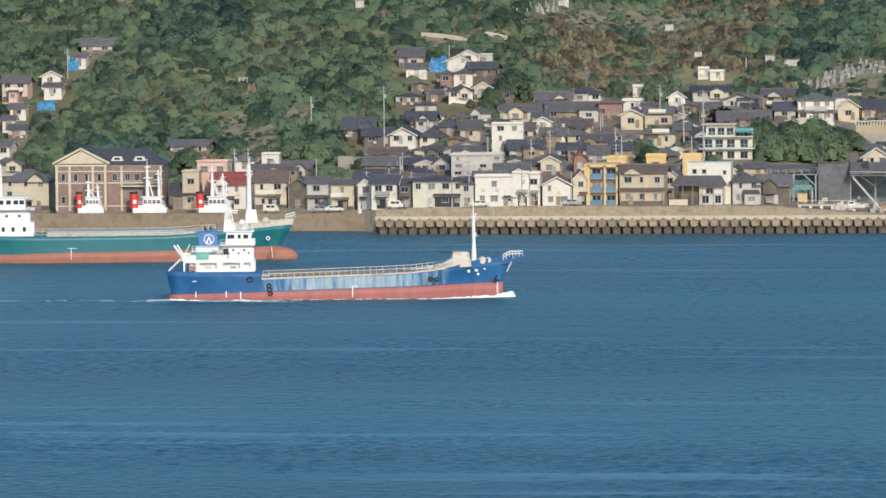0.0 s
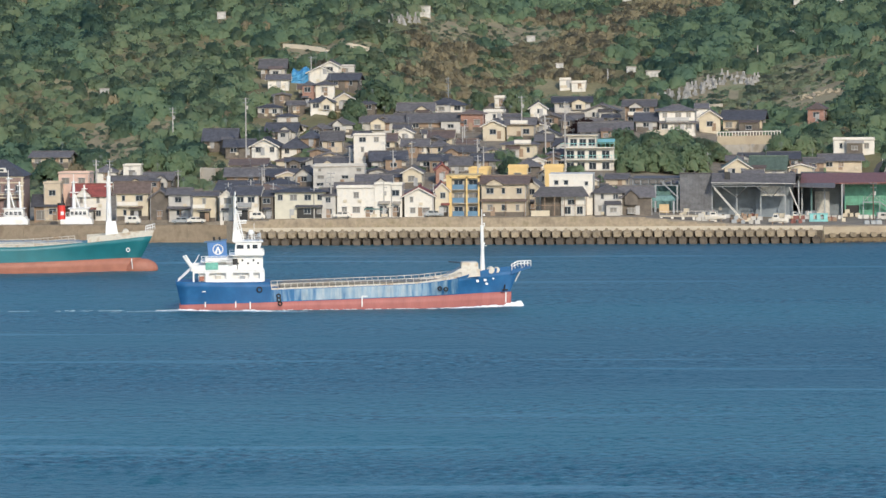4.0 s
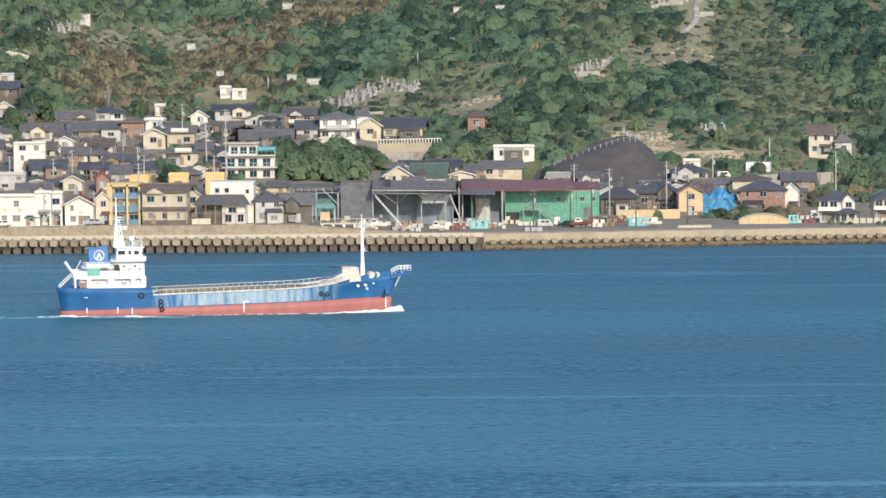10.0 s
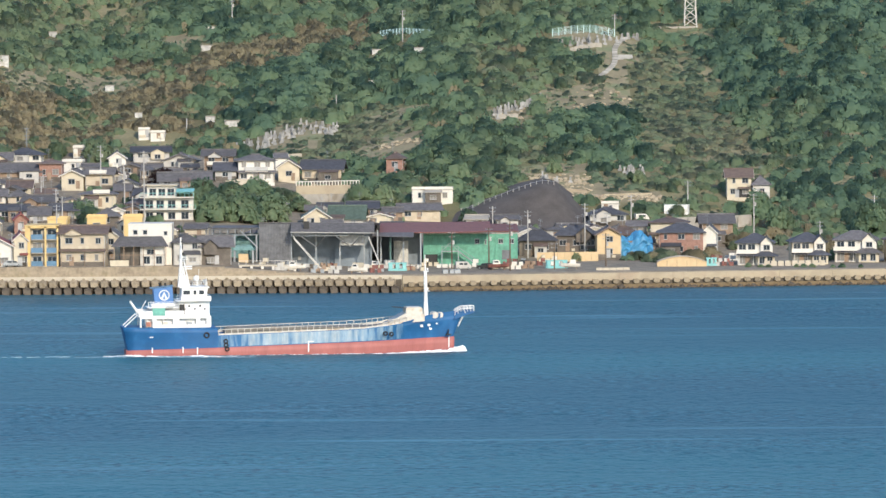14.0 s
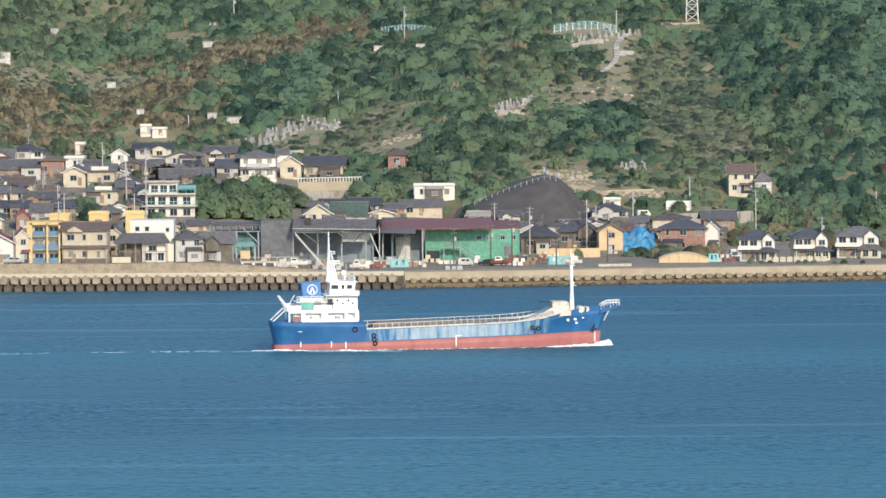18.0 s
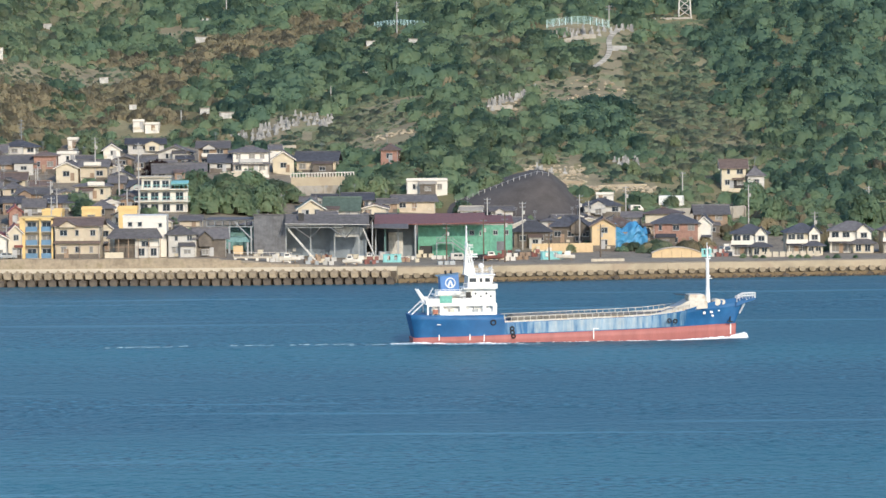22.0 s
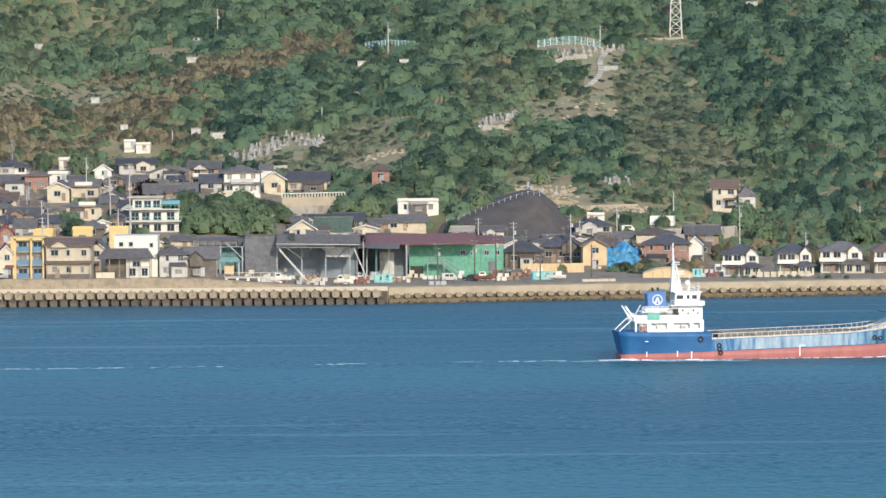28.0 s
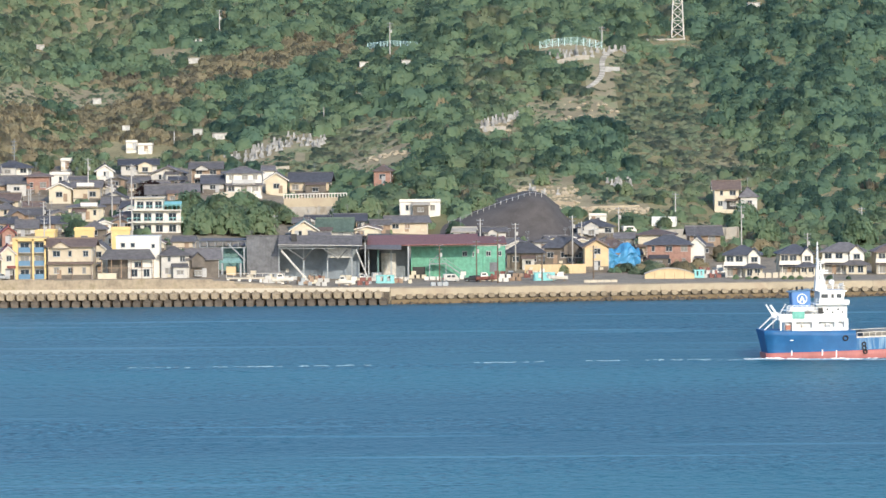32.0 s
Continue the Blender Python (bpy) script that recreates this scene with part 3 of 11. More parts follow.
def build_coaster():
    ship = thing("cargo_ship", pose(-11.04, 956.62, 0, 0, 0, 7.0), "small blue cargo coaster with red bottom and white wheelhouse under way", "ship")

    def boot(x):
        return 0.95 + (x + 32) * 0.027

    def deck(x):
        if x < -15.2:
            return 5.0 + 0.2 * smooth(-22, -32, x)
        return 3.65 + 0.030 * (x + 15) + 1.85 * smooth(9, 33, x)

    def beam(x):
        """Half breadth at the deck."""
        return 4.9 * min(1, 0.80 + 0.2 * smooth(-32, -22, x)) * (1 - smooth(10, 29.6, x) ** 1.7) + 0.05

    def wl(x):
        return 4.85 * (0.62 + 0.38 * smooth(-31, -19, x)) * (1 - smooth(8, 28.2, x) ** 1.3) + 0.03

    xs = [-31.4, -30, -27, -23, -19, -15.25, -15.15, -8, 0, 7, 11, 15, 18, 21, 23, 25, 26.5, 27.8, 28.4]
    hull_parts(ship, [(x, wl(x) * (0.8 if x > 20 else 0.95), wl(x), (-0.35 if x < -30.5 else 0) + (0.25 if x > 27 else 0)) for x in xs],
               lambda x: -2.5, boot, "hull_bottom", BOOT_RED, "faded red antifouling bottom")
    hull_parts(ship, [(x, wl(x), beam(x), (-0.9 if x < -30.5 else 0) + max(0, (x - 22) * 0.24)) for x in xs],
               boot, deck, "hull_side", HULL_BLUE, "blue painted hull side")
    # worn middle strake, 3 cm proud
    for s in (-1, 1):
        bm = bmesh.new()
        n = 26
        up, dn = [], []
        for i in range(n + 1):
            x = -15.1 + 34.0 * i / n
            yb = s * (max(wl(x), beam(x)) + 0.04)
            dn.append(bm.verts.new((x, s * (wl(x) + 0.05), boot(x) + 0.12)))
            up.append(bm.verts.new((x, yb, deck(x) - 0.08)))
        for i in range(n):
            bm.faces.new((dn[i], dn[i + 1], up[i + 1], up[i]) if s < 0 else (dn[i + 1], dn[i], up[i], up[i + 1]))
        part("side_plating", bm, HULL_WORN, ship, "chalky worn pale blue side plating")
    # hold coaming and hatch boards
    block_part("hatch_coaming", ship, -13.5, 15.5, -3.7, 3.7, 3.9, 4.55, HOLD_PAINT, "dull hatch coaming")
    hc = block_part("hatch_cover", ship, -13.2, 15.2, -3.5, 3.5, 4.5, 4.72, HOLD_PAINT)
    for i in range(9):
        part("hatch_panel", box_mesh(2.9, 6.8, 0.1, HOLD_PAINT), None, hc, at=pose(-11.4 + i * 3.15, 0, 4.7))
    for s in (-1, 1):
        pts = [(x, s * (beam(x) - 0.12), deck(x)) for x in (-15, -8, 0, 8, 12, 16, 19.5)]
        rail(ship, "guard_rail", pts, 1.0, DECK_CREAM, 1.15, (1.0,), 0.07)
        bm = bmesh.new()
        for a, b in zip(pts, pts[1:]):
            hexa(bm, ((a[0], a[1] - .05, a[2]), (b[0], b[1] - .05, b[2]), (b[0], b[1] + .05, b[2]), (a[0], a[1] + .05, a[2])),
                 ((a[0], a[1] - .05, a[2] + .28), (b[0], b[1] - .05, b[2] + .28), (b[0], b[1] + .05, b[2] + .28), (a[0], a[1] + .05, a[2] + .28)))
        part("toe_board", bm, DECK_CREAM, ship)
        # bulwark of the forecastle
        bm = bmesh.new()
        for i in range(10):
            a, b = 18.5 + i * 1.15, 18.5 + (i + 1) * 1.15
            za, zb = deck(a) - 0.1, deck(b) - 0.1
            ya, yb = s * max(0.05, beam(a)), s * max(0.05, beam(b))
            ra, rb = max(0, (a - 22) * 0.24), max(0, (b - 22) * 0.24)
            ha = 0.25 + 0.55 * smooth(18.5, 24, a)
            hb = 0.25 + 0.55 * smooth(18.5, 24, b)
            hexa(bm, ((a + ra, ya, za), (b + rb, yb, zb), (b + rb, yb - s * 0.1, zb), (a + ra, ya - s * 0.1, za)),
                 ((a + ra * 1.08, ya * 1.01, za + ha), (b + rb * 1.08, yb * 1.01, zb + hb), (b + rb * 1.08, yb - s * 0.1, zb + hb), (a + ra * 1.08, ya - s * 0.1, za + ha)))
        bmesh.ops.remove_doubles(bm, verts=bm.verts, dist=0.03)
        part("bow_bulwark", bm, HULL_BLUE, ship)
    # the aft works stand on a raised poop: same axes, 0.85 m up
    n_before = set(scene.objects)
    aft = ship
    # poop: open shelter with square openings, upper deck, accommodation
    sh = block_part("poop_deck_house", aft, -28.2, -16.2, -2.9, 2.9, 4.2, 6.2, SHIPWHITE, "white poop house")
    for s in (-1, 1):
        bm = bmesh.new()
        y = s * 3.75
        box(bm, -29.2, -16.5, y - 0.06, y + 0.06, 5.85, 6.35)
        for a, b in ((-29.2, -28.9), (-26.9, -26.2), (-23.2, -22.0), (-19.0, -18.3), (-17.1, -16.5)):
            box(bm, a, b, y - 0.06, y + 0.06, 4.2, 5.85)
        box(bm, -26.9, -16.5, y - 0.05, y + 0.05, 4.2, 4.75)
        part("side_screen", bm, SHIPWHITE, aft, "white steel screen with square openings")
    block_part("upper_deck", aft, -29.6, -16.3, -3.95, 3.95, 6.2, 6.36, SHIPWHITE)
    for s in (-1, 1):
        bm = bmesh.new()
        box(bm, -29.4, -21.2, s * 3.8 - 0.05, s * 3.8 + 0.05, 6.36, 7.3)
        part("deck_bulwark", bm, SHIPWHITE, aft)
    acc = block_part("accommodation", aft, -22.0, -16.5, -3.2, 3.2, 6.3, 8.95, SHIPWHITE, "white accommodation block")
    window_row(acc, (-20.2, -18.2), -3.2, 7.9, 0.32, 0.36)
    part("door", box_mesh(0.75, 0.06, 1.8, DECK_CREAM), None, acc, at=pose(-21.4, -3.24, 6.5))
    block_part("bridge_deck", aft, -22.6, -16.2, -4.2, 4.2, 8.95, 9.12, SHIPWHITE)
    for s in (-1, 1):
        bm = bmesh.new()
        box(bm, -20.5, -16.3, s * 4.12 - 0.05, s * 4.12 + 0.05, 9.1, 9.85)
        part("bridge_wing_screen", bm, SHIPWHITE, aft)
    bm = bmesh.new()
    box(bm, -16.35, -16.25, -4.1, 4.1, 9.1, 9.85)
    part("bridge_front_screen", bm, SHIPWHITE, aft)
    bm = bmesh.new()
    hexa(bm, ((-21.6, -2.7, 9.1), (-17.2, -2.7, 9.1), (-17.2, 2.7, 9.1), (-21.6, 2.7, 9.1)),
         ((-21.4, -2.6, 11.3), (-16.7, -2.6, 11.3), (-16.7, 2.6, 11.3), (-21.4, 2.6, 11.3)))
    wheel = part("wheelhouse", bm, SHIPWHITE, aft, "white wheelhouse with dark windows")
    for x, w in ((-20.6, 1.25), (-19.1, 0.5), (-17.9, 0.9)):
        part("window", box_mesh(w, 0.1, 0.72, GLASS), None, wheel, at=pose(x, -2.66, 10.15))
        part("window", box_mesh(w, 0.1, 0.72, GLASS), None, wheel, at=pose(x, 2.66, 10.15))
    for y in (-1.9, -0.65, 0.65, 1.9):
        part("window", box_mesh(0.1, 1.0, 0.72, GLASS), None, wheel, at=pose(-16.92, y, 10.15))
    block_part("wheelhouse_roof", aft, -21.9, -16.4, -2.95, 2.95, 11.3, 11.52, SHIPWHITE)
    rail(aft, "monkey_island_rail", [(-21.4, -2.6, 11.5), (-16.8, -2.6, 11.5), (-16.8, 2.6, 11.5), (-21.4, 2.6, 11.5)], 0.9, SHIPWHITE, 1.2, (1.0, 0.5), 0.035)
    rail(aft, "bridge_rail", [(-22.5, -4.1, 9.1), (-20.5, -4.1, 9.1)], 0.9, SHIPWHITE, 0.8, (1.0, 0.5), 0.035)
    # black panel on the closed wall, painting the dark inside of a doorway
    part("doorway", box_mesh(0.9, 0.08, 1.9, BLACK), None, acc, "black panel painted as a doorway's shaded inside", at=pose(-21.5, -3.26, 6.5))
    for x in (-21.0, -19.2, -17.4):
        part("porthole", box_mesh(0.3, 0.08, 0.3, GLASS), None, acc, at=pose(x, -3.23, 5.2 + 2.2))
    bm = bmesh.new()
    for s in (-0.35, 0.35):
        bar(bm, (-22.9 + s, -3.3, 6.4), (-22.4 + s, -3.3, 9.1), 0.06, n=5)
    for k in range(9):
        bar(bm, (-23.2 + 0.055 * k, -3.3, 6.6 + 0.28 * k), (-22.5 + 0.055 * k, -3.3, 6.6 + 0.28 * k), 0.045, n=4)
    part("ladder", bm, SHIPWHITE, aft, "white steel ladder")
    for x in (-27.9, -25.0, -20.4):
        bm = bmesh.new()
        bar(bm, (x, -3.3, 4.3), (x, -3.3, 6.2), 0.09, n=6)
        part("deck_pillar", bm, SHIPWHITE, aft)
    for x, z, m in ((-24.6, 4.45, DECK_CREAM), (-27.6, 4.45, BOOT_ORANGE), (-20.2, 4.45, STEEL)):
        part("deck_locker", box_mesh(0.9, 0.6, 0.8, m), None, aft, at=pose(x, -3.2, z))
    for x in (-28.4, -22.4):
        bm = bmesh.new()
        ring(bm, (x, -3.95, 6.95), 0.36, 0.09, "y", 14, 5)
        part("lifebuoy", bm, SHIPWHITE, aft, "white lifebuoy on the rail")
    for x, y, z in ((-20.4, -2.2, 13.9), (-18.0, 2.2, 14.6), (-17.0, -2.2, 13.2), (-21.2, 2.3, 15.0)):
        bm = bmesh.new()
        bar(bm, (x, y, 11.5), (x, y, z), 0.035, n=4)
        part("whip_aerial", bm, SHIPWHITE, aft)
    bm = bmesh.new()
    for s in (-1, 1):
        bar(bm, (-21.9, 0.8 * s, 11.5), (-21.5, 0.35 * s, 16.4), 0.1, n=5)
        bar(bm, (-19.9, 0.8 * s, 11.5), (-20.9, 0.35 * s, 16.4), 0.1, n=5)
        for k in range(5):
            z = 12.2 + 0.9 * k
            bar(bm, (-21.85 + 0.07 * k, 0.75 * s - 0.08 * s * k, z), (-20.05 - 0.18 * k, 0.75 * s - 0.08 * s * k, z + 0.4), 0.05, n=4)
    part("mast_frame", bm, SHIPWHITE, aft, "white braced mast frame")
    # radar mast
    bm = bmesh.new()
    bar(bm, (-21.3, 0, 11.4), (-21.4, 0, 17.3), 0.36, 0.24, 8)
    bar(bm, (-21.4, 0, 17.3), (-21.4, 0, 20.4), 0.2, 0.12, 6)
    hexa(bm, ((-22.0, -0.9, 11.4), (-20.0, -0.9, 11.4), (-20.0, 0.9, 11.4), (-22.0, 0.9, 11.4)), ((-21.8, -0.5, 13.4), (-20.8, -0.5, 13.4), (-20.8, 0.5, 13.4), (-21.8, 0.5, 13.4)))
    bar(bm, (-20.2, -0.7, 11.4), (-21.2, -0.2, 15.2), 0.14, 0.12, 6)
    bar(bm, (-20.2, 0.7, 11.4), (-21.2, 0.2, 15.2), 0.14, 0.12, 6)
    box(bm, -21.7, -19.4, -0.6, 0.6, 14.6, 14.75)
    box(bm, -21.8, -20.2, -0.5, 0.5, 16.4, 16.5)
    bar(bm, (-21.4, -2.0, 17.3), (-21.4, 2.0, 17.3), 0.07, n=5)
    bar(bm, (-21.4, -1.2, 18.9), (-21.4, 1.2, 18.9), 0.05, n=5)
    mast = part("radar_mast", bm, SHIPWHITE, aft, "white radar mast with platforms")
    part("radar_scanner", box_mesh(2.0, 0.25, 0.28, SHIPWHITE), None, mast, at=pose(-20.3, 0, 14.95, 0, 0, 24))
    part("radar_scanner", box_mesh(1.5, 0.22, 0.24, SHIPWHITE), None, mast, at=pose(-20.9, 0, 16.7, 0, 0, -35))
    for y, z in ((-1.9, 17.35), (1.9, 17.35), (0, 19.5), (0.25, 18.3), (0.25, 15.8)):
        part("navigation_lamp", box_mesh(0.28, 0.28, 0.36, BLACK), None, mast, at=pose(-21.2, y, z))
    bm = bmesh.new()
    bmesh.ops.create_uvsphere(bm, u_segments=12, v_segments=8, radius=0.55, matrix=Matrix.Translation((-18.6, 0.8, 12.9)))
    bar(bm, (-18.4, 0.8, 11.5), (-18.4, 0.8, 12.5), 0.14)
    part("satellite_dome", bm, SHIPWHITE, aft)
    bm = bmesh.new()
    bar(bm, (-17.2, -0.9, 11.5), (-17.2, -0.9, 12.3), 0.07)
    bar(bm, (-17.5, -0.9, 12.5), (-16.8, -0.9, 12.55), 0.28, 0.33, 10)
    part("searchlight", bm, STEEL, aft)
    # funnel with a ring and a chevron as plain shapes
    bm = bmesh.new()
    hexa(bm, ((-26.3, -1.5, 8.5), (-22.9, -1.5, 8.5), (-22.9, 1.5, 8.5), (-26.3, 1.5, 8.5)),
         ((-26.6, -1.45, 11.25), (-23.1, -1.45, 11.6), (-23.1, 1.45, 11.6), (-26.6, 1.45, 11.25)))
    bmesh.ops.bevel(bm, geom=bm.edges[:], offset=0.1, segments=2, affect="EDGES")
    fun = part("funnel", bm, FUNNEL_BLUE, aft, "blue funnel with a white ring emblem")
    bm = bmesh.new()
    hexa(bm, ((-27.1, -1.6, 11.2), (-22.9, -1.6, 11.62), (-22.9, 1.6, 11.62), (-27.1, 1.6, 11.2)),
         ((-27.1, -1.6, 11.33), (-22.9, -1.6, 11.75), (-22.9, 1.6, 11.75), (-27.1, 1.6, 11.33)))
    part("funnel_cap", bm, BALC, fun, "dark blue overhanging funnel cap")
    bm = bmesh.new()
    for x in (-25.2, -24.2):
        bar(bm, (x, 0, 11.3), (x - 0.15, 0, 12.2), 0.2, n=8)
    part("exhaust_pipe", bm, BLACK, fun)
    bm = bmesh.new()
    ring(bm, (-24.6, -1.49, 10.0), 0.88, 0.11, "y", 20, 4)
    part("emblem_ring", bm, SHIPWHITE, fun, "white painted ring")
    bm = bmesh.new()
    for s in (-1, 1):
        hexa(bm, ((-24.6 + s * 0.12, -1.54, 10.45), (-24.6 + s * 0.6, -1.54, 9.35), (-24.6 + s * 0.6, -1.5, 9.35), (-24.6 + s * 0.12, -1.5, 10.45)),
             ((-24.6 - s * 0.12, -1.54, 10.55), (-24.6 + s * 0.25, -1.54, 9.3), (-24.6 + s * 0.25, -1.5, 9.3), (-24.6 - s * 0.12, -1.5, 10.55)))
    part("emblem_chevron", bm, SHIPWHITE, fun, "white painted chevron")
    block_part("engine_casing", aft, -27.0, -22.0, -2.0, 2.0, 6.3, 8.55, SHIPWHITE, "white engine casing")
    rail(aft, "boat_deck_rail", [(-27.6, -3.0, 7.9), (-22.2, -3.0, 7.9)], 0.95, SHIPWHITE, 0.9, (1.0, 0.5), 0.05)
    block_part("boat_deck", aft, -27.8, -21.9, -3.3, 3.3, 7.75, 7.9, SHIPWHITE)
    block_part("green_locker", aft, -26.9, -24.6, -3.95, -3.5, 6.45, 7.75, GREEN_PAINT, "green canvas-covered locker", 0.05)
    block_part("liferaft_canister", aft, -24.2, -22.9, -3.7, -2.9, 7.9, 8.6, SHIPWHITE, "white liferaft canister", 0.25)
    bm = bmesh.new()
    bar(bm, (-29.0, -2.8, 6.3), (-30.9, -3.2, 9.0), 0.28, 0.22, 6)
    bar(bm, (-29.1, -2.8, 7.2), (-28.0, -3.0, 9.2), 0.09, n=5)
    part("boat_davit", bm, SHIPWHITE, aft, "white slanting boat davit")
    bm = bmesh.new()
    bar(bm, (-29.0, 2.8, 6.3), (-30.5, 3.2, 8.8), 0.2, 0.15, 6)
    part("boat_davit", bm, SHIPWHITE, aft)
    for s in (-1, 1):
        bm = bmesh.new()
        bar(bm, (-31.9, 2.6 * s, 4.4), (-29.6, 2.8 * s, 6.5), 0.13, n=5)
        part("stern_stay", bm, SHIPWHITE, aft)
    for ob in set(scene.objects) - n_before:
        if ob.parent is ship:
            ob.matrix_basis = Matrix.Translation((0, 0, 0.85)) @ ob.matrix_basis
    # forecastle
    bm = bmesh.new()
    hexa(bm, ((19.3, -2.6, 5.2), (22.6, -2.6, 5.6), (22.6, 2.6, 5.6), (19.3, 2.6, 5.2)),
         ((19.5, -2.4, 8.1), (22.5, -2.4, 8.1), (22.5, 2.4, 8.1), (19.5, 2.4, 8.1)))
    bmesh.ops.bevel(bm, geom=bm.edges[:], offset=0.15, segments=2, affect="EDGES")
    part("forecastle_house", bm, DECK_CREAM, ship, "cream forecastle deck house")
    for s in (-1, 1):
        bm = bmesh.new()
        prism(bm, [(13.5, 4.9), (22.8, 5.6), (22.8, 6.9), (19.2, 7.0), (16.9, 5.8)], s * 3.0 - 0.06, s * 3.0 + 0.06)
        part("breakwater_screen", bm, DECK_CREAM, ship, "cream sloping breakwater screen")
    bm = bmesh.new()
    hexa(bm, ((15.5, -3, 5.0), (15.7, -3, 5.0), (15.7, 3, 5.0), (15.5, 3, 5.0)), ((19.3, -3, 7.1), (19.5, -3, 7.1), (19.5, 3, 7.1), (19.3, 3, 7.1)))
    part("sloping_screen", bm, STEEL, ship, "grey sloping wave screen")
    bm = bmesh.new()
    hexa(bm, ((17.2, -1.4, 8.1), (19.4, -1.4, 7.9), (19.4, 1.4, 7.9), (17.2, 1.4, 8.1)), ((17.2, -1.4, 8.2), (19.4, -1.4, 8.0), (19.4, 1.4, 8.0), (17.2, 1.4, 8.2)))
    part("awning", bm, BLACK, ship, "dark flat awning")
    bm = bmesh.new()
    bar(bm, (23.4, 0, 5.6), (23.4, 0, 9.6), 0.55, 0.33, 10)
    bar(bm, (23.4, 0, 9.6), (23.35, 0, 14.6), 0.33, 0.3, 8)
    bar(bm, (23.35, 0, 14.6), (23.3, 0, 17.6), 0.14, 0.08, 6)
    bar(bm, (23.4, -0.9, 12.0), (23.4, 0.9, 12.0), 0.06, n=5)
    box(bm, 23.1, 24.2, -0.3, 0.3, 10.9, 11.0)
    box(bm, 23.0, 23.9, -0.4, 0.4, 14.5, 14.65)
    fm = part("foremast", bm, SHIPWHITE, ship, "white tapered foremast")
    for z in (11.2, 14.8, 16.4):
        part("navigation_lamp", box_mesh(0.26, 0.26, 0.34, SHIPWHITE), None, fm, at=pose(23.75, 0, z))
    bm = bmesh.new()
    bar(bm, (24.9, -1.6, 6.6), (24.9, 1.6, 6.6), 0.62, n=12)
    bar(bm, (26.0, -1.1, 6.6), (26.0, 1.1, 6.6), 0.5, n=12)
    box(bm, 24.2, 26.6, -0.5, 0.5, 5.9, 6.9)
    part("windlass", bm, DECK_CREAM, ship, "pale anchor windlass")
    bm = bmesh.new()
    prism(bm, [(28.5, 5.7), (32.3, 7.0), (32.3, 7.2), (28.7, 6.6)], -0.75, 0.75)
    part("bow_platform", bm, HULL_BLUE, ship, "blue overhanging bow platform")
    rail(ship, "bow_rail", [(28.7, -0.75, 6.5), (29.8, -0.75, 7.1), (32.2, -0.75, 7.2), (32.2, 0.75, 7.2), (29.8, 0.75, 7.1), (28.7, 0.75, 6.5)], 1.0, SHIPWHITE, 0.55, (1.0, 0.55), 0.06)
    bm = bmesh.new()
    for y in (-0.7, 0.7):
        bar(bm, (29.3, y * 0.4, 4.4), (30.6, y, 7.1), 0.09, n=5)
    part("platform_strut", bm, SHIPWHITE, ship)
    for y in (-1, 1):
        bm = bmesh.new()
        bar(bm, (27.4, y * 1.05, 3.9), (27.3, y * 0.9, 2.9), 0.14, n=6)
        bar(bm, (26.9, y * 1.15, 2.95), (27.9, y * 0.85, 2.95), 0.16, n=6)
        part("anchor", bm, BLACK, ship)
    for x, z in ((-17.2, 3.7), (-13.75, 2.55), (-13.7, 1.85), (-13.5, 1.15), (15.4, 3.55), (16.5, 3.4)):
        tyre(ship, x, -(max(beam(x), wl(x)) + 0.17), z, 0.33 if x > -17 else 0.44)
    # white marks: draught scales and the unreadable name as plain bars
    for x, z0, z1 in ((27.6, 0.6, 2.6), (1.3, 0.4, 2.4), (-27.0, 0.5, 1.5), (-21.5, 0.5, 1.6), (-18.9, 0.2, 1.5)):
        w = wl(x) + 0.06
        bm = bmesh.new()
        hexa(bm, ((x - .1, -w - .02, z0), (x + .1, -w - .02, z0), (x + .1, -w + .1, z0), (x - .1, -w + .1, z0)),
             ((x - .1 + 0.02, -w - .03, z1), (x + .1 + .02, -w - .03, z1), (x + .1 + .02, -w + .1, z1), (x - .1 + .02, -w + .1, z1)))
        part("draught_mark", bm, SHIPWHITE, ship)
    part("load_line_mark", box_mesh(1.0, 0.06, 0.13, SHIPWHITE), None, ship, at=pose(1.8, -4.93, 2.25))
    for x, z, w, h in ((22.4, 4.75, 0.5, 0.6), (23.8, 4.95, 0.55, 0.7), (24.1, 4.15, 0.45, 0.45), (25.3, 5.2, 0.35, 0.6)):
        y = -(wl(x - 0.3) + (beam(x - 0.3) - wl(x - 0.3)) * ((z - boot(x)) / (deck(x) - boot(x))) ** 1.5) - 0.1
        slope = math.degrees(math.atan2(beam(x - 0.8) - beam(x + 0.2), 1.0))
        part("name_bar", box_mesh(w, 0.12, h, SHIPWHITE), None, ship, at=pose(x, y, z - h / 2, -18, 0, slope))
    part("stern_mark", box_mesh(0.7, 0.05, 0.14, SHIPWHITE), None, ship, at=pose(-27.2, -4.75, 3.35))
    return ship


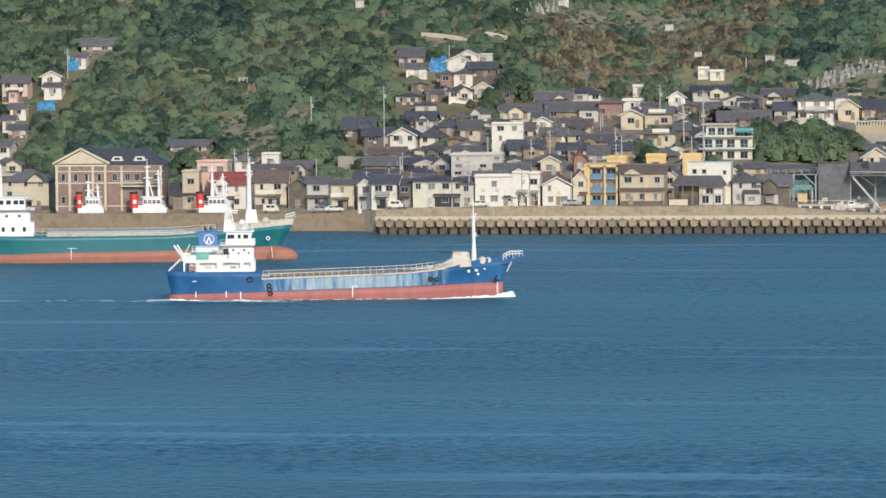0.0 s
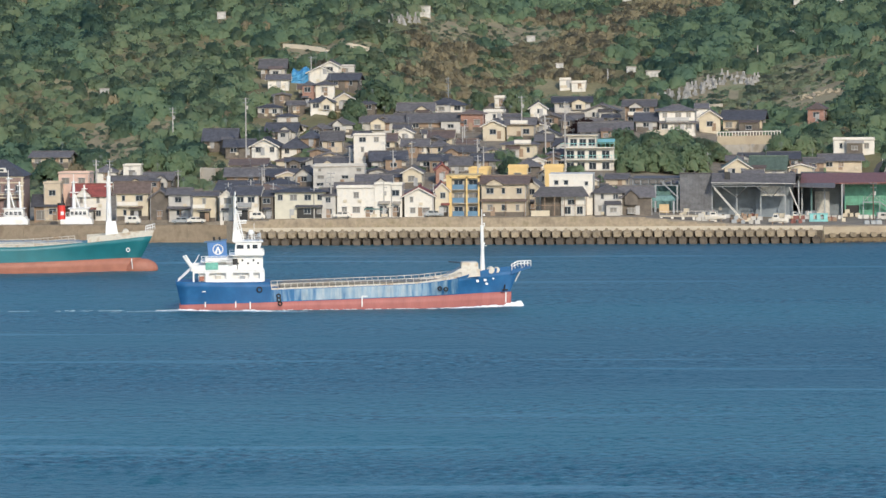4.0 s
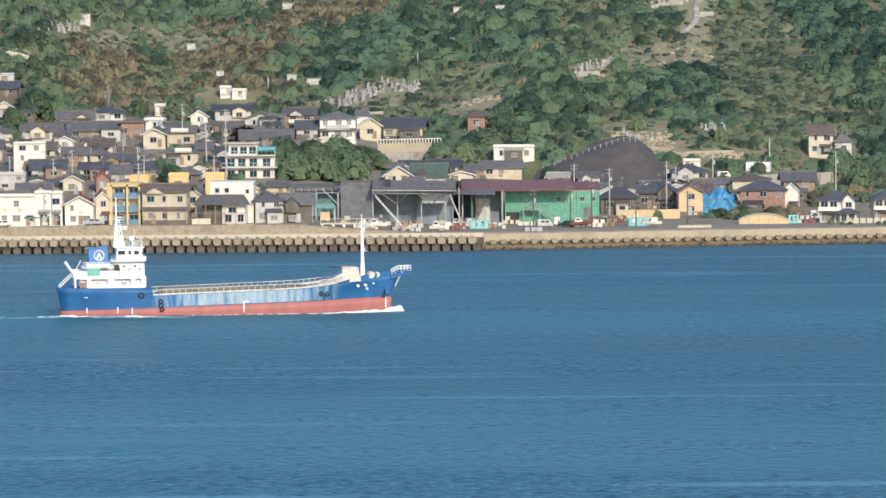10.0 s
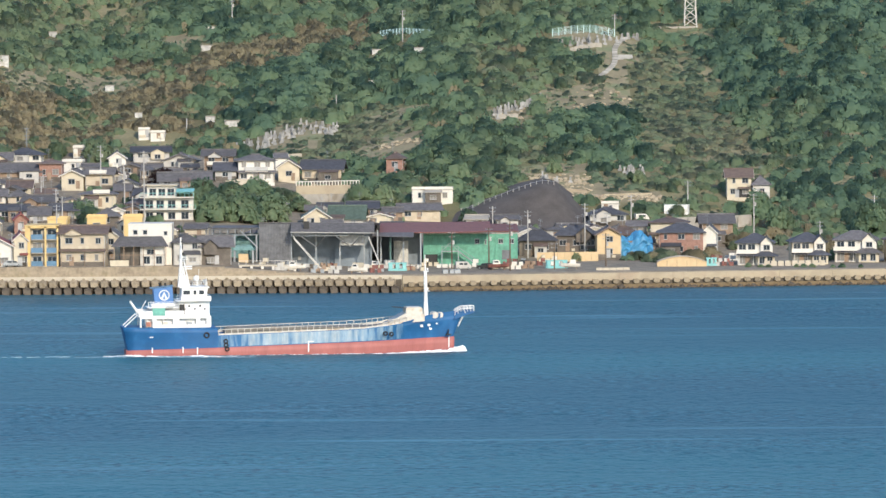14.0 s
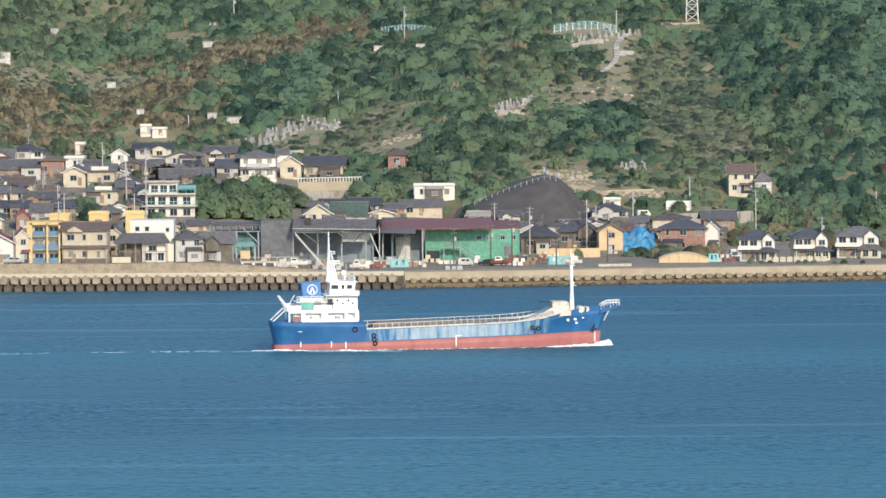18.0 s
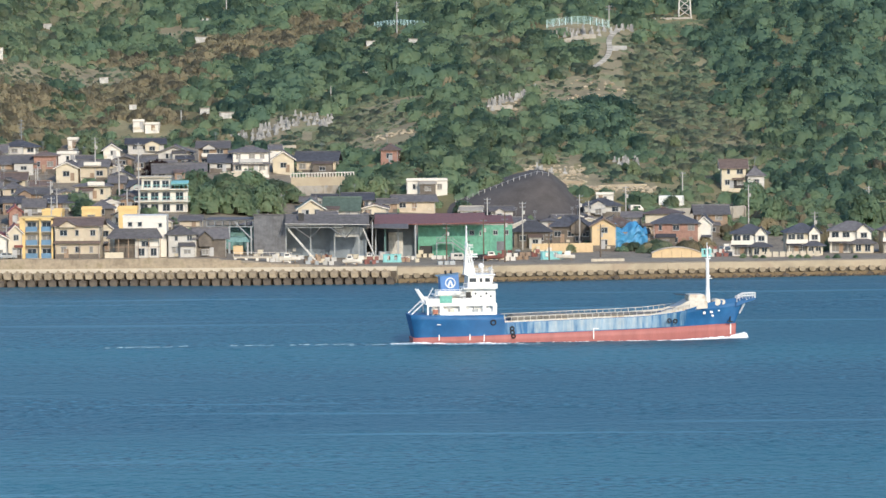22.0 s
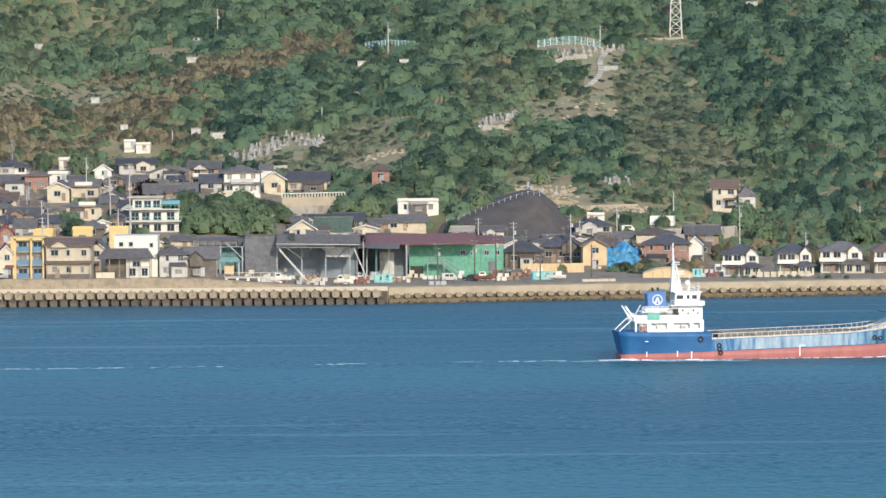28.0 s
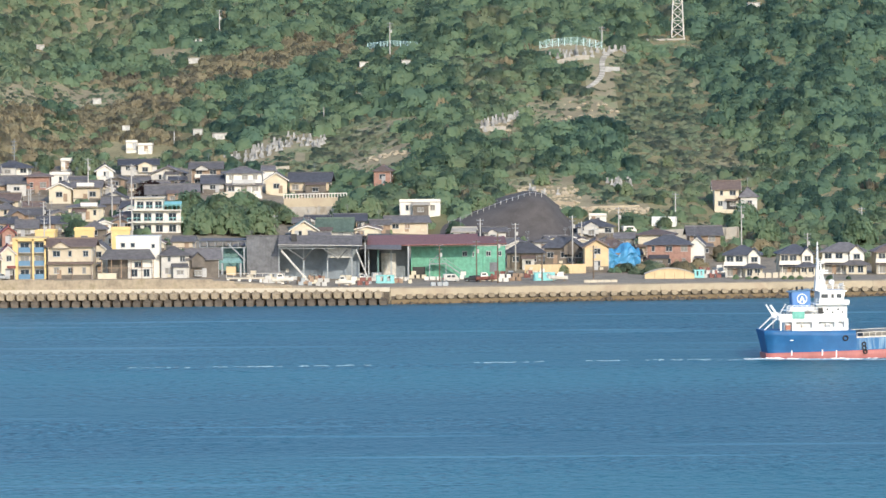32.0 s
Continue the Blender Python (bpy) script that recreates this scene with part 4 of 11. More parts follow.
def foam_patch(name, parent, pieces, label, material=None):
    """Low uneven lumps of foam on the water, one mesh."""
    bm = bmesh.new()
    rng = random.Random(len(pieces) + 3)
    for x, y, rx, ry, h in pieces:
        n = 9
        top = bm.verts.new((x, y, h))
        mid = [bm.verts.new((x + rx * 0.55 * math.cos(i * math.tau / n), y + ry * 0.55 * math.sin(i * math.tau / n), h * rng.uniform(0.5, 0.9))) for i in range(n)]
        rim = []
        for i in range(n):
            k = rng.uniform(0.7, 1.25)
            rim.append(bm.verts.new((x + rx * k * math.cos(i * math.tau / n), y + ry * k * math.sin(i * math.tau / n), -0.05)))
        for i in range(n):
            j = (i + 1) % n
            bm.faces.new((top, mid[i], mid[j]))
            bm.faces.new((mid[i], rim[i], rim[j], mid[j]))
    return part(name, bm, material or FOAM, parent, label)


def build_wake():
    """Bow wave, quarter crests and the long thin wake: rigid pieces that travel with the ship."""
    wake = thing("ship_wake", pose(-11.04, 956.62, 0, 0, 0, 7.0), "white bow wave and long thin foam wake on blue water", "wake")
    rng = random.Random(11)

    def flecks(line, count, wide, tall, size=(0.25, 0.7), thin=0.0):
        """Foam scattered along a line of (x, y) points, thickest at its start."""
        out = []
        for i in range(count):
            f = rng.random() ** (1.0 + thin)
            k = min(len(line) - 2, int(f * (len(line) - 1)))
            u = f * (len(line) - 1) - k
            x = line[k][0] + (line[k + 1][0] - line[k][0]) * u
            y = line[k][1] + (line[k + 1][1] - line[k][1]) * u
            g = rng.gauss(0, 1)
            out.append((x + rng.uniform(-0.3, 0.3), y + g * wide * (1 - 0.4 * f), rng.uniform(*size), rng.uniform(0.12, 0.3),
                        max(0.04, tall * (1 - 0.85 * f) * math.exp(-g * g * 0.7) * rng.uniform(0.6, 1.1))))
        return out

    bow = flecks([(30.4, -0.5), (29.2, -1.3), (27.6, -2.0), (26.0, -2.7)], 120, 0.45, 1.15, (0.35, 0.8))
    bow += flecks([(30.2, 0.3), (28.6, 1.4), (26.6, 2.4)], 40, 0.4, 1.1, (0.3, 0.7))
    foam_patch("bow_wave", wake, bow, "white breaking bow wave")["kind"] = "stuff"
    side = flecks([(26.0, -2.8), (22.5, -4.0), (18.5, -5.2), (13.0, -6.2)], 80, 0.3, 0.45, (0.3, 0.7), 0.8)
    side += flecks([(13, -5.5), (0, -5.5), (-14, -5.5)], 36, 0.2, 0.1, (0.15, 0.4))
    foam_patch("side_foam", wake, side, "thin foam along the hull side")["kind"] = "stuff"
    stern = flecks([(-31.8, -3.6), (-28.5, -4.6), (-24.5, -5.6)], 50, 0.35, 0.34, (0.25, 0.6))
    stern += flecks([(-31.8, -3.4), (-33.5, -2.9), (-36.0, -2.6)], 22, 0.35, 0.18, (0.2, 0.6), 0.6)
    stern += flecks([(-17.5, -7.6), (-20.5, -7.0), (-23.5, -6.2)], 50, 0.5, 0.3, (0.3, 0.8))
    stern += flecks([(-17.5, -7.6), (-15.0, -8.0), (-12.0, -8.6)], 30, 0.5, 0.2, (0.25, 0.6))
    foam_patch("stern_wash", wake, stern, "churned white stern wash")["kind"] = "stuff"
    crest = flecks([(-26, -6.4), (-21, -7.6), (-15, -9.2), (-9, -10.6)], 90, 1.1, 0.2, (0.3, 0.7))
    crest += flecks([(-31, -4.4), (-36, -5.2), (-44, -5.6)], 40, 0.7, 0.12, (0.3, 0.8))
    for i in range(120):
        x = -40 - 110 * rng.random() ** 1.15
        if math.sin(x * 0.21) + 0.8 * math.sin(x * 0.083) > -0.3:
            crest.append((x, -2.5 + 1.2 * math.sin(x * 0.07) + rng.uniform(-0.8, 0.8), rng.uniform(0.3, 1.1), rng.uniform(0.05, 0.11), rng.uniform(0.03, 0.07)))
    foam_patch("wake_trail", wake, crest, "long broken line of thin foam", FOAM_THIN)["kind"] = "stuff"
    return wake


def build_teal_ship():
    ship = thing("cargo_ship", pose(-178.5, 1062.5, 0, 0, 0, 9.0), "teal cargo coaster with orange-red bottom lying off the quay", "ship")

    def boot(x):
        return 2.1 + 0.55 * smooth(0, 34, x) - 0.5 * smooth(-5, -30, x)

    def deck(x):
        return 5.3 + 0.4 * smooth(-18, -29, x) + 0.9 * smooth(8, 26, x) + 1.0 * smooth(22, 36, x)

    def beam(x):
        return 5.6 * min(1, 0.8 + 0.2 * smooth(-30, -22, x)) * (1 - smooth(14, 36.0, x) ** 1.8) + 0.05

    def wl(x):
        return 5.55 * (0.62 + 0.38 * smooth(-29.5, -18, x)) * (1 - smooth(12, 34.0, x) ** 1.4) + 0.04

    xs = [-30, -28.5, -26, -22, -17, -10, 0, 10, 16, 20, 24, 27, 30, 32, 33.5]
    hull_parts(ship, [(x, wl(x) * 0.9, wl(x), 0) for x in xs], lambda x: -3, boot, "hull_bottom", BOOT_ORANGE, "orange-red antifouling bottom")
    hull_parts(ship, [(x, wl(x), beam(x), (-0.8 if x < -29 else 0) + max(0, (x - 25) * 0.28)) for x in xs], boot, deck, "hull_side", TEAL_HULL, "teal painted hull side")
    bm = bmesh.new()
    bmesh.ops.create_uvsphere(bm, u_segments=16, v_segments=10, radius=1.0, matrix=pose(33.6, 0, 0.4) @ Matrix.Diagonal((3.4, 1.5, 2.1, 1)))
    part("bulbous_bow", bm, BOOT_ORANGE, ship, "rounded orange-red bulbous bow")
    block_part("hatch_coaming", ship, -14.5, 22, -4.2, 4.2, 5.2, 6.0, DECK_CREAM, "cream hatch coaming")
    hc = block_part("hatch_cover", ship, -14.2, 21.5, -4.0, 4.0, 5.95, 6.2, STEEL)
    for i in range(9):
        part("hatch_panel", box_mesh(3.6, 7.8, 0.1, STEEL), None, hc, at=pose(-12.0 + i * 3.9, 0, 6.18))
    for s in (-1, 1):
        pts = [(x, s * (beam(x) - 0.12), deck(x)) for x in (-17, -8, 0, 10, 16, 20)]
        rail(ship, "guard_rail", pts, 1.05, DECK_CREAM, 1.5, (1.0, 0.5), 0.06)
        bm = bmesh.new()
        for i in range(11):
            a, b = 22.5 + i * 1.0, 23.5 + i * 1.0
            za, zb = deck(a) - 0.05, deck(b) - 0.05
            ya, yb = s * max(0.06, beam(a)), s * max(0.06, beam(b))
            ra, rb = max(0, (a - 25) * 0.28), max(0, (b - 25) * 0.28)
            hexa(bm, ((a + ra, ya, za), (b + rb, yb, zb), (b + rb, yb - s * .1, zb), (a + ra, ya - s * .1, za)),
                 ((a + ra * 1.15, ya * 1.03, za + 1.2), (b + rb * 1.15, yb * 1.03, zb + 1.2), (b + rb * 1.15, yb - s * .1, zb + 1.2), (a + ra * 1.15, ya - s * .1, za + 1.2)))
        bmesh.ops.remove_doubles(bm, verts=bm.verts, dist=0.03)
        part("bow_bulwark", bm, DECK_CREAM, ship, "cream forecastle bulwark")
    rail(ship, "bow_rail", [(34.5, -0.9, 8.0), (36.4, -0.6, 8.5), (36.4, 0.6, 8.5), (34.5, 0.9, 8.0)], 1.1, SHIPWHITE, 0.5, (1.0, 0.5), 0.06)
    bm = bmesh.new()
    hexa(bm, ((26.2, -1.2, 6.5), (29.0, -1.2, 6.6), (29.0, 1.2, 6.6), (26.2, 1.2, 6.5)), ((26.4, -1.0, 10.2), (28.4, -1.0, 10.2), (28.4, 1.0, 10.2), (26.4, 1.0, 10.2)))
    part("mast_house", bm, SHIPWHITE, ship)
    bm = bmesh.new()
    bar(bm, (27.0, 0, 10), (27.0, 0, 19.5), 0.55, 0.4, 8)
    bar(bm, (26.2, 0, 17.4), (27.8, 0, 17.4), 0.12)
    box(bm, 26.4, 27.8, -0.5, 0.5, 18.0, 18.2)
    bar(bm, (27.0, 0, 19.5), (27.0, 0, 20.6), 0.1)
    part("foremast", bm, SHIPWHITE, ship, "stout white foremast")
    bm = bmesh.new()
    bar(bm, (30.4, -1.4, 7.9), (30.4, 1.4, 7.9), 0.7, n=12)
    part("windlass", bm, DECK_CREAM, ship)
    # aft house
    a = block_part("accommodation", ship, -28.3, -17.0, -4.6, 4.6, 5.4, 8.2, SHIPWHITE, "white aft accommodation")
    window_row(a, (-25.8, -23.3, -21.3, -19.0), -4.6, 6.4, 0.6, 0.9)
    b = block_part("upper_accommodation", ship, -27.3, -17.8, -4.0, 4.0, 8.2, 10.8, SHIPWHITE)
    window_row(b, (-25.3, -22.6, -20.0), -4.0, 9.3, 0.5, 0.5)
    block_part("bridge_deck", ship, -27.8, -16.8, -5.3, 5.3, 10.8, 10.95, SHIPWHITE)
    w = block_part("wheelhouse", ship, -26.3, -18.8, -3.6, 3.6, 10.95, 13.2, SHIPWHITE, "white wheelhouse with a row of windows")
    window_row(w, (-25.2, -23.7, -22.2, -20.7, -19.5), -3.6, 11.9, 0.95, 0.85)
    block_part("wheelhouse_roof", ship, -26.8, -18.2, -3.9, 3.9, 13.2, 13.4, SHIPWHITE)
    bm = bmesh.new()
    bar(bm, (-23.8, 0, 13.3), (-23.8, 0, 20), 0.35, 0.15, 8)
    part("radar_mast", bm, SHIPWHITE, ship)
    bm = bmesh.new()
    bar(bm, (-9.5, -5.72, 2.9), (-9.5, -5.72, 0.6), 0.09)
    bar(bm, (-10.2, -5.72, 2.9), (-8.4, -5.72, 2.9), 0.07)
    part("draught_mark", bm, SHIPWHITE, ship)
    bm = bmesh.new()
    bar(bm, (31.5, -1.75, 2.6), (31.7, -1.4, 0.4), 0.1)
    part("draught_mark", bm, SHIPWHITE, ship)
    bm = bmesh.new()
    ring(bm, (30.8, -2.7, 4.4), 0.35, 0.12, "y", 12, 5)
    part("hawse_ring", bm, SHIPWHITE, ship)
    for i, x in enumerate((24.6, 25.3, 26.0, 26.7, 27.4, 28.1)):
        y = -(wl(x) + (beam(x) - wl(x)) * 0.66) - 0.12
        part("name_bar", box_mesh(0.5, 0.1, 0.45, SHIPWHITE), None, ship, at=pose(x, y, 5.95 + i * 0.08, -15, 0, 25 + i * 3))
    return ship


coaster, wake, teal_ship = build_coaster(), build_wake(), build_teal_ship()

# ---- houses ----
WINDOWS = {}


def window_meshes(w, h):
    key = (round(w, 1), round(h, 1))
    if key not in WINDOWS:
        w, h = key
        bm = bmesh.new()
        f = 0.09
        rims = []
        for yy in (-0.09, 0.02):
            outer = [bm.verts.new(q) for q in ((-w / 2, yy, 0), (w / 2, yy, 0), (w / 2, yy, h), (-w / 2, yy, h))]
            inner = [bm.verts.new(q) for q in ((-w / 2 + f, yy, f), (w / 2 - f, yy, f), (w / 2 - f, yy, h - f), (-w / 2 + f, yy, h - f))]
            rims.append((outer, inner))
        (o0, i0), (o1, i1) = rims
        for i in range(4):
            j = (i + 1) % 4
            for face in ((o0[i], o0[j], i0[j], i0[i]), (o1[j], o1[i], i1[i], i1[j]), (o0[j], o0[i], o1[i], o1[j]), (i0[i], i0[j], i1[j], i1[i])):
                bm.faces.new(face)
        if w > 1.0:
            box(bm, -f / 2, f / 2, -0.08, 0.02, f, h - f)
        box(bm, -w / 2 - 0.12, w / 2 + 0.12, -0.42, 0.02, h, h + 0.07)
        box(bm, -w / 2 - 0.06, w / 2 + 0.06, -0.16, 0.02, -0.07, 0.0)
        fr = mesh_of(bm, "window")
        fr.materials.append(FRAME)
        panes = []
        for g in (GLASS, CURTAIN):
            bm = bmesh.new()
            box(bm, -w / 2 + f, w / 2 - f, -0.045, 0.02, f, h - f)
            p = mesh_of(bm, "pane")
            p.materials.append(g)
            panes.append(p)
        WINDOWS[key] = (fr, panes)
    return WINDOWS[key]


def window(parent, x, y, z, w, h, turn=0, curtain=False):
    fr, panes = window_meshes(w, h)
    ob = part("window", fr, None, parent, at=pose(x, y, z, 0, 0, turn))
    part("pane", panes[1 if curtain else 0], None, ob)
    return ob


def gable_roof(w, d, eave, rise, over, thick=0.2):
    """Two tiled slopes with thickness; the ridge runs along x."""
    bm = bmesh.new()
    hw, hd = w / 2 + over, d / 2 + over
    low = eave - rise * over / (d / 2)
    top = eave + rise
    for s in (-1, 1):
        lo = ((-hw, s * hd, low), (hw, s * hd, low), (hw, 0, top), (-hw, 0, top))
        hi = tuple((a, b, c + thick) for a, b, c in lo)
        if s > 0:
            lo, hi = lo[::-1], hi[::-1]
        hexa(bm, lo, hi)
    return bm


def hip_roof(w, d, eave, rise, over, thick=0.16):
    bm = bmesh.new()
    hw, hd = w / 2 + over, d / 2 + over
    low = eave - rise * over / (min(w, d) / 2)
    r = max(0.3, (w - d) / 2)
    ry = max(0.0, (d - w) / 2)
    top = eave + rise
    v = [bm.verts.new(p) for p in ((-hw, -hd, low), (hw, -hd, low), (hw, hd, low), (-hw, hd, low),
                                   (-hw, -hd, low + thick), (hw, -hd, low + thick), (hw, hd, low + thick), (-hw, hd, low + thick))]
    a, b = bm.verts.new((-r, -ry, top)), bm.verts.new((r, ry, top))
    for i in range(4):
        j = (i + 1) % 4
        bm.faces.new((v[i], v[j], v[4 + j], v[4 + i]))
    bm.faces.new((v[3], v[2], v[1], v[0]))
    bm.faces.new((v[4], v[5], b, a))
    bm.faces.new((v[5], v[6], b))
    bm.faces.new((v[6], v[7], a, b))
    bm.faces.new((v[7], v[4], a))
    return bm


def house(x, y, w, d, eave, rise, roof, wall, tiles, rz=0, storeys=2, label="", name="house", z=None, balcony=False, skirt=False, shop=False, seed=0, group="houses of the hillside town"):
    """A dwelling. roof: x (ridge across), y (gable to the sea), hip or flat."""
    rng = random.Random(seed)
    rise *= 1.0 if roof == "flat" else 0.62 if y < 1192 and storeys > 1 else 0.8
    z = ground(x, y) if z is None else z
    h = thing(name, pose(x, y, z, 0, 0, rz), label, "house", group)
    turn = roof == "y"
    lw, ld = (d, w) if turn else (w, d)
    bm = bmesh.new()
    if roof in ("x", "y"):
        pts = [(-ld / 2, -3.0), (ld / 2, -3.0), (ld / 2, eave), (0, eave + rise), (-ld / 2, eave)]
        prism(bm, [(p, q) for p, q in pts], -lw / 2, lw / 2)
        bmesh.ops.rotate(bm, verts=bm.verts, matrix=Matrix.Rotation(radians(90), 3, "Z"))
    else:
        box(bm, -lw / 2, lw / 2, -ld / 2, ld / 2, -3.0, eave)
    wl = part("wall", bm, wall, h, at=pose(0, 0, 0, 0, 0, 90) if turn else None)
    over = min(0.8, 0.09 * min(w, d) + 0.15)
    tp = pose(0, 0, 0, 0, 0, 90) if turn else None
    if roof in ("x", "y"):
        rf = part("roof", gable_roof(lw, ld, eave, rise, over), tiles, h, at=tp)
        bm = bmesh.new()
        box(bm, -lw / 2 - over, lw / 2 + over, -0.16, 0.16, eave + rise + 0.1, eave + rise + 0.42)
        part("ridge_cap", bm, tiles, rf)
        for s in (-1, 1):
            bm = bmesh.new()
            low = eave - rise * over / (ld / 2)
            hexa(bm, ((s * (lw / 2 + over) - 0.07, -ld / 2 - over, low - 0.2), (s * (lw / 2 + over) + 0.07, -ld / 2 - over, low - 0.2), (s * (lw / 2 + over) + 0.07, 0, eave + rise - 0.2), (s * (lw / 2 + over) - 0.07, 0, eave + rise - 0.2)),
                 ((s * (lw / 2 + over) - 0.07, -ld / 2 - over, low + 0.05), (s * (lw / 2 + over) + 0.07, -ld / 2 - over, low + 0.05), (s * (lw / 2 + over) + 0.07, 0, eave + rise + 0.05), (s * (lw / 2 + over) - 0.07, 0, eave + rise + 0.05)))
            hexa(bm, ((s * (lw / 2 + over) - 0.07, 0, eave + rise - 0.2), (s * (lw / 2 + over) + 0.07, 0, eave + rise - 0.2), (s * (lw / 2 + over) + 0.07, ld / 2 + over, low - 0.2), (s * (lw / 2 + over) - 0.07, ld / 2 + over, low - 0.2)),
                 ((s * (lw / 2 + over) - 0.07, 0, eave + rise + 0.05), (s * (lw / 2 + over) + 0.07, 0, eave + rise + 0.05), (s * (lw / 2 + over) + 0.07, ld / 2 + over, low + 0.05), (s * (lw / 2 + over) - 0.07, ld / 2 + over, low + 0.05)))
            part("barge_board", bm, WHITE if wall in (WHITE, CREAM) else tiles, rf)
    elif roof == "hip":
        rf = part("roof", hip_roof(lw, ld, eave, rise, over), tiles, h)
        bm = bmesh.new()
        r = max(0.4, (lw - ld) / 2)
        box(bm, -r, r, -0.15, 0.15, eave + rise - 0.05, eave + rise + 0.25)
        part("ridge_cap", bm, tiles, rf)
    else:
        bm = bmesh.new()
        box(bm, -w / 2 - 0.2, w / 2 + 0.2, -d / 2 - 0.2, d / 2 + 0.2, eave, eave + 0.18)
        rf = part("roof", bm, tiles, h)
        bm = bmesh.new()
        for a in ((-w / 2 - 0.1, w / 2 + 0.1, -d / 2 - 0.1, -d / 2 + 0.08), (-w / 2 - 0.1, w / 2 + 0.1, d / 2 - 0.08, d / 2 + 0.1),
                  (-w / 2 - 0.1, -w / 2 + 0.08, -d / 2 + 0.08, d / 2 - 0.08), (w / 2 - 0.08, w / 2 + 0.1, -d / 2 + 0.08, d / 2 - 0.08)):
            box(bm, *a, eave + 0.18, eave + 0.18 + max(0.2, rise))
        part("parapet", bm, wall, rf)
    sh = eave / storeys
    front = -d / 2
    for k in range(storeys):
        n = max(1, int(w / 2.9))
        zz = k * sh + sh * 0.36
        wh = min(1.3, sh * 0.48)
        for i in range(n):
            if rng.random() < 0.12:
                continue
            xx = (i + 0.5) * w / n - w / 2 + rng.uniform(-0.25, 0.25)
            ww = rng.choice((1.2, 1.6, 1.7, 0.8))
            ww = min(ww, w / n * 0.75)
            if shop and k == 0:
                window(wl if not turn else h, *((xx, front, 0.3, w / n * 0.8, min(2.1, sh * 0.75))), curtain=rng.random() < 0.3) if not turn else window(h, xx, front, 0.3, w / n * 0.8, min(2.1, sh * 0.75))
            else:
                window(h, xx, front, zz, ww, wh, 0, rng.random() < 0.4)
        for s, a in ((1, 90), (-1, -90)):
            if rng.random() < 0.8:
                window(h, s * w / 2, rng.uniform(-0.25, 0.2) * d, zz, min(1.3, d * 0.3), wh, a, rng.random() < 0.4)
    if roof in ("x", "hip") and w > 5.0 and rng.random() < 0.36:
        gw, gx = min(3.6, w * 0.42), rng.choice((-1, 1)) * w * rng.uniform(0.12, 0.24)
        top, low, out = eave + rise * 0.72, eave - 0.1, front - 0.9
        bm = bmesh.new()
        prism(bm, [(gx - gw / 2, low - (1.9 if storeys == 1 else 0.4)), (gx + gw / 2, low - (1.9 if storeys == 1 else 0.4)), (gx + gw / 2, low), (gx, top - 0.12), (gx - gw / 2, low)], out, 0.0)
        cg = part("cross_gable", bm, rng.choice((wall, wall, GREYWALL, CREAM)), h, "plastered cross gable")
        bm = bmesh.new()
        for s in (-1, 1):
            lo = ((gx, out - 0.4, top), (gx, 0, top), (gx + s * (gw / 2 + 0.4), 0, low - 0.15), (gx + s * (gw / 2 + 0.4), out - 0.4, low - 0.15))
            hi = tuple((a, b, c + 0.16) for a, b, c in lo)
            hexa(bm, *((lo[::-1], hi[::-1]) if s > 0 else (lo, hi)))
        part("gable_roof", bm, tiles, cg)
        if storeys == 1:
            window(cg, gx, out, 0.5, min(1.6, gw * 0.6), 1.2, 0, rng.random() < 0.4)
    if storeys > 1 and not skirt and rng.random() < 0.55:
        ow = w * rng.uniform(0.3, 0.55)
        ox = rng.uniform(-0.5, 0.5) * (w - ow) * 0.9
        # no real recess: a black sheet on the wall paints the garage's inner shade
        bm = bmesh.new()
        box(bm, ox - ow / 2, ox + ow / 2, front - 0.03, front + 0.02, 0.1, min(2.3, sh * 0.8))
        part("garage_opening", bm, BLACK, h, "flat black panel painted as a garage's shaded inside")
        bm = bmesh.new()
        hexa(bm, ((ox - ow / 2 - 0.3, front - 1.2, sh * 0.86), (ox + ow / 2 + 0.3, front - 1.2, sh * 0.86), (ox + ow / 2 + 0.3, front, sh * 0.98), (ox - ow / 2 - 0.3, front, sh * 0.98)),
             ((ox - ow / 2 - 0.3, front - 1.2, sh * 0.9), (ox + ow / 2 + 0.3, front - 1.2, sh * 0.9), (ox + ow / 2 + 0.3, front, sh * 1.02), (ox - ow / 2 - 0.3, front, sh * 1.02)))
        part("porch_roof", bm, tiles, h)
    if not shop:
        bm = bmesh.new()
        box(bm, -0.5, 0.5, -0.07, 0.02, 0.0, 2.0)
        part("door", bm, BROWNWALL if rng.random() < 0.6 else FRAME, h, at=pose(rng.uniform(-0.3, 0.3) * w, front, 0.15))
    if skirt and storeys > 1:
        bm = bmesh.new()
        zz = sh * 1.02
        hexa(bm, ((-w / 2 - 0.3, front - 1.0, zz - 0.45), (w / 2 + 0.3, front - 1.0, zz - 0.45), (w / 2 + 0.3, front + 0.02, zz), (-w / 2 - 0.3, front + 0.02, zz)),
             ((-w / 2 - 0.3, front - 1.0, zz - 0.3), (w / 2 + 0.3, front - 1.0, zz - 0.3), (w / 2 + 0.3, front + 0.02, zz + 0.16), (-w / 2 - 0.3, front + 0.02, zz + 0.16)))
        part("lower_roof", bm, tiles, h)
        for xx in (-w / 2 + 0.2, 0.05 * w, w / 2 - 0.2):
            part("porch_post", box_mesh(0.14, 0.14, zz - 0.4, BROWNWALL), None, h, at=pose(xx, front - 0.85, 0))
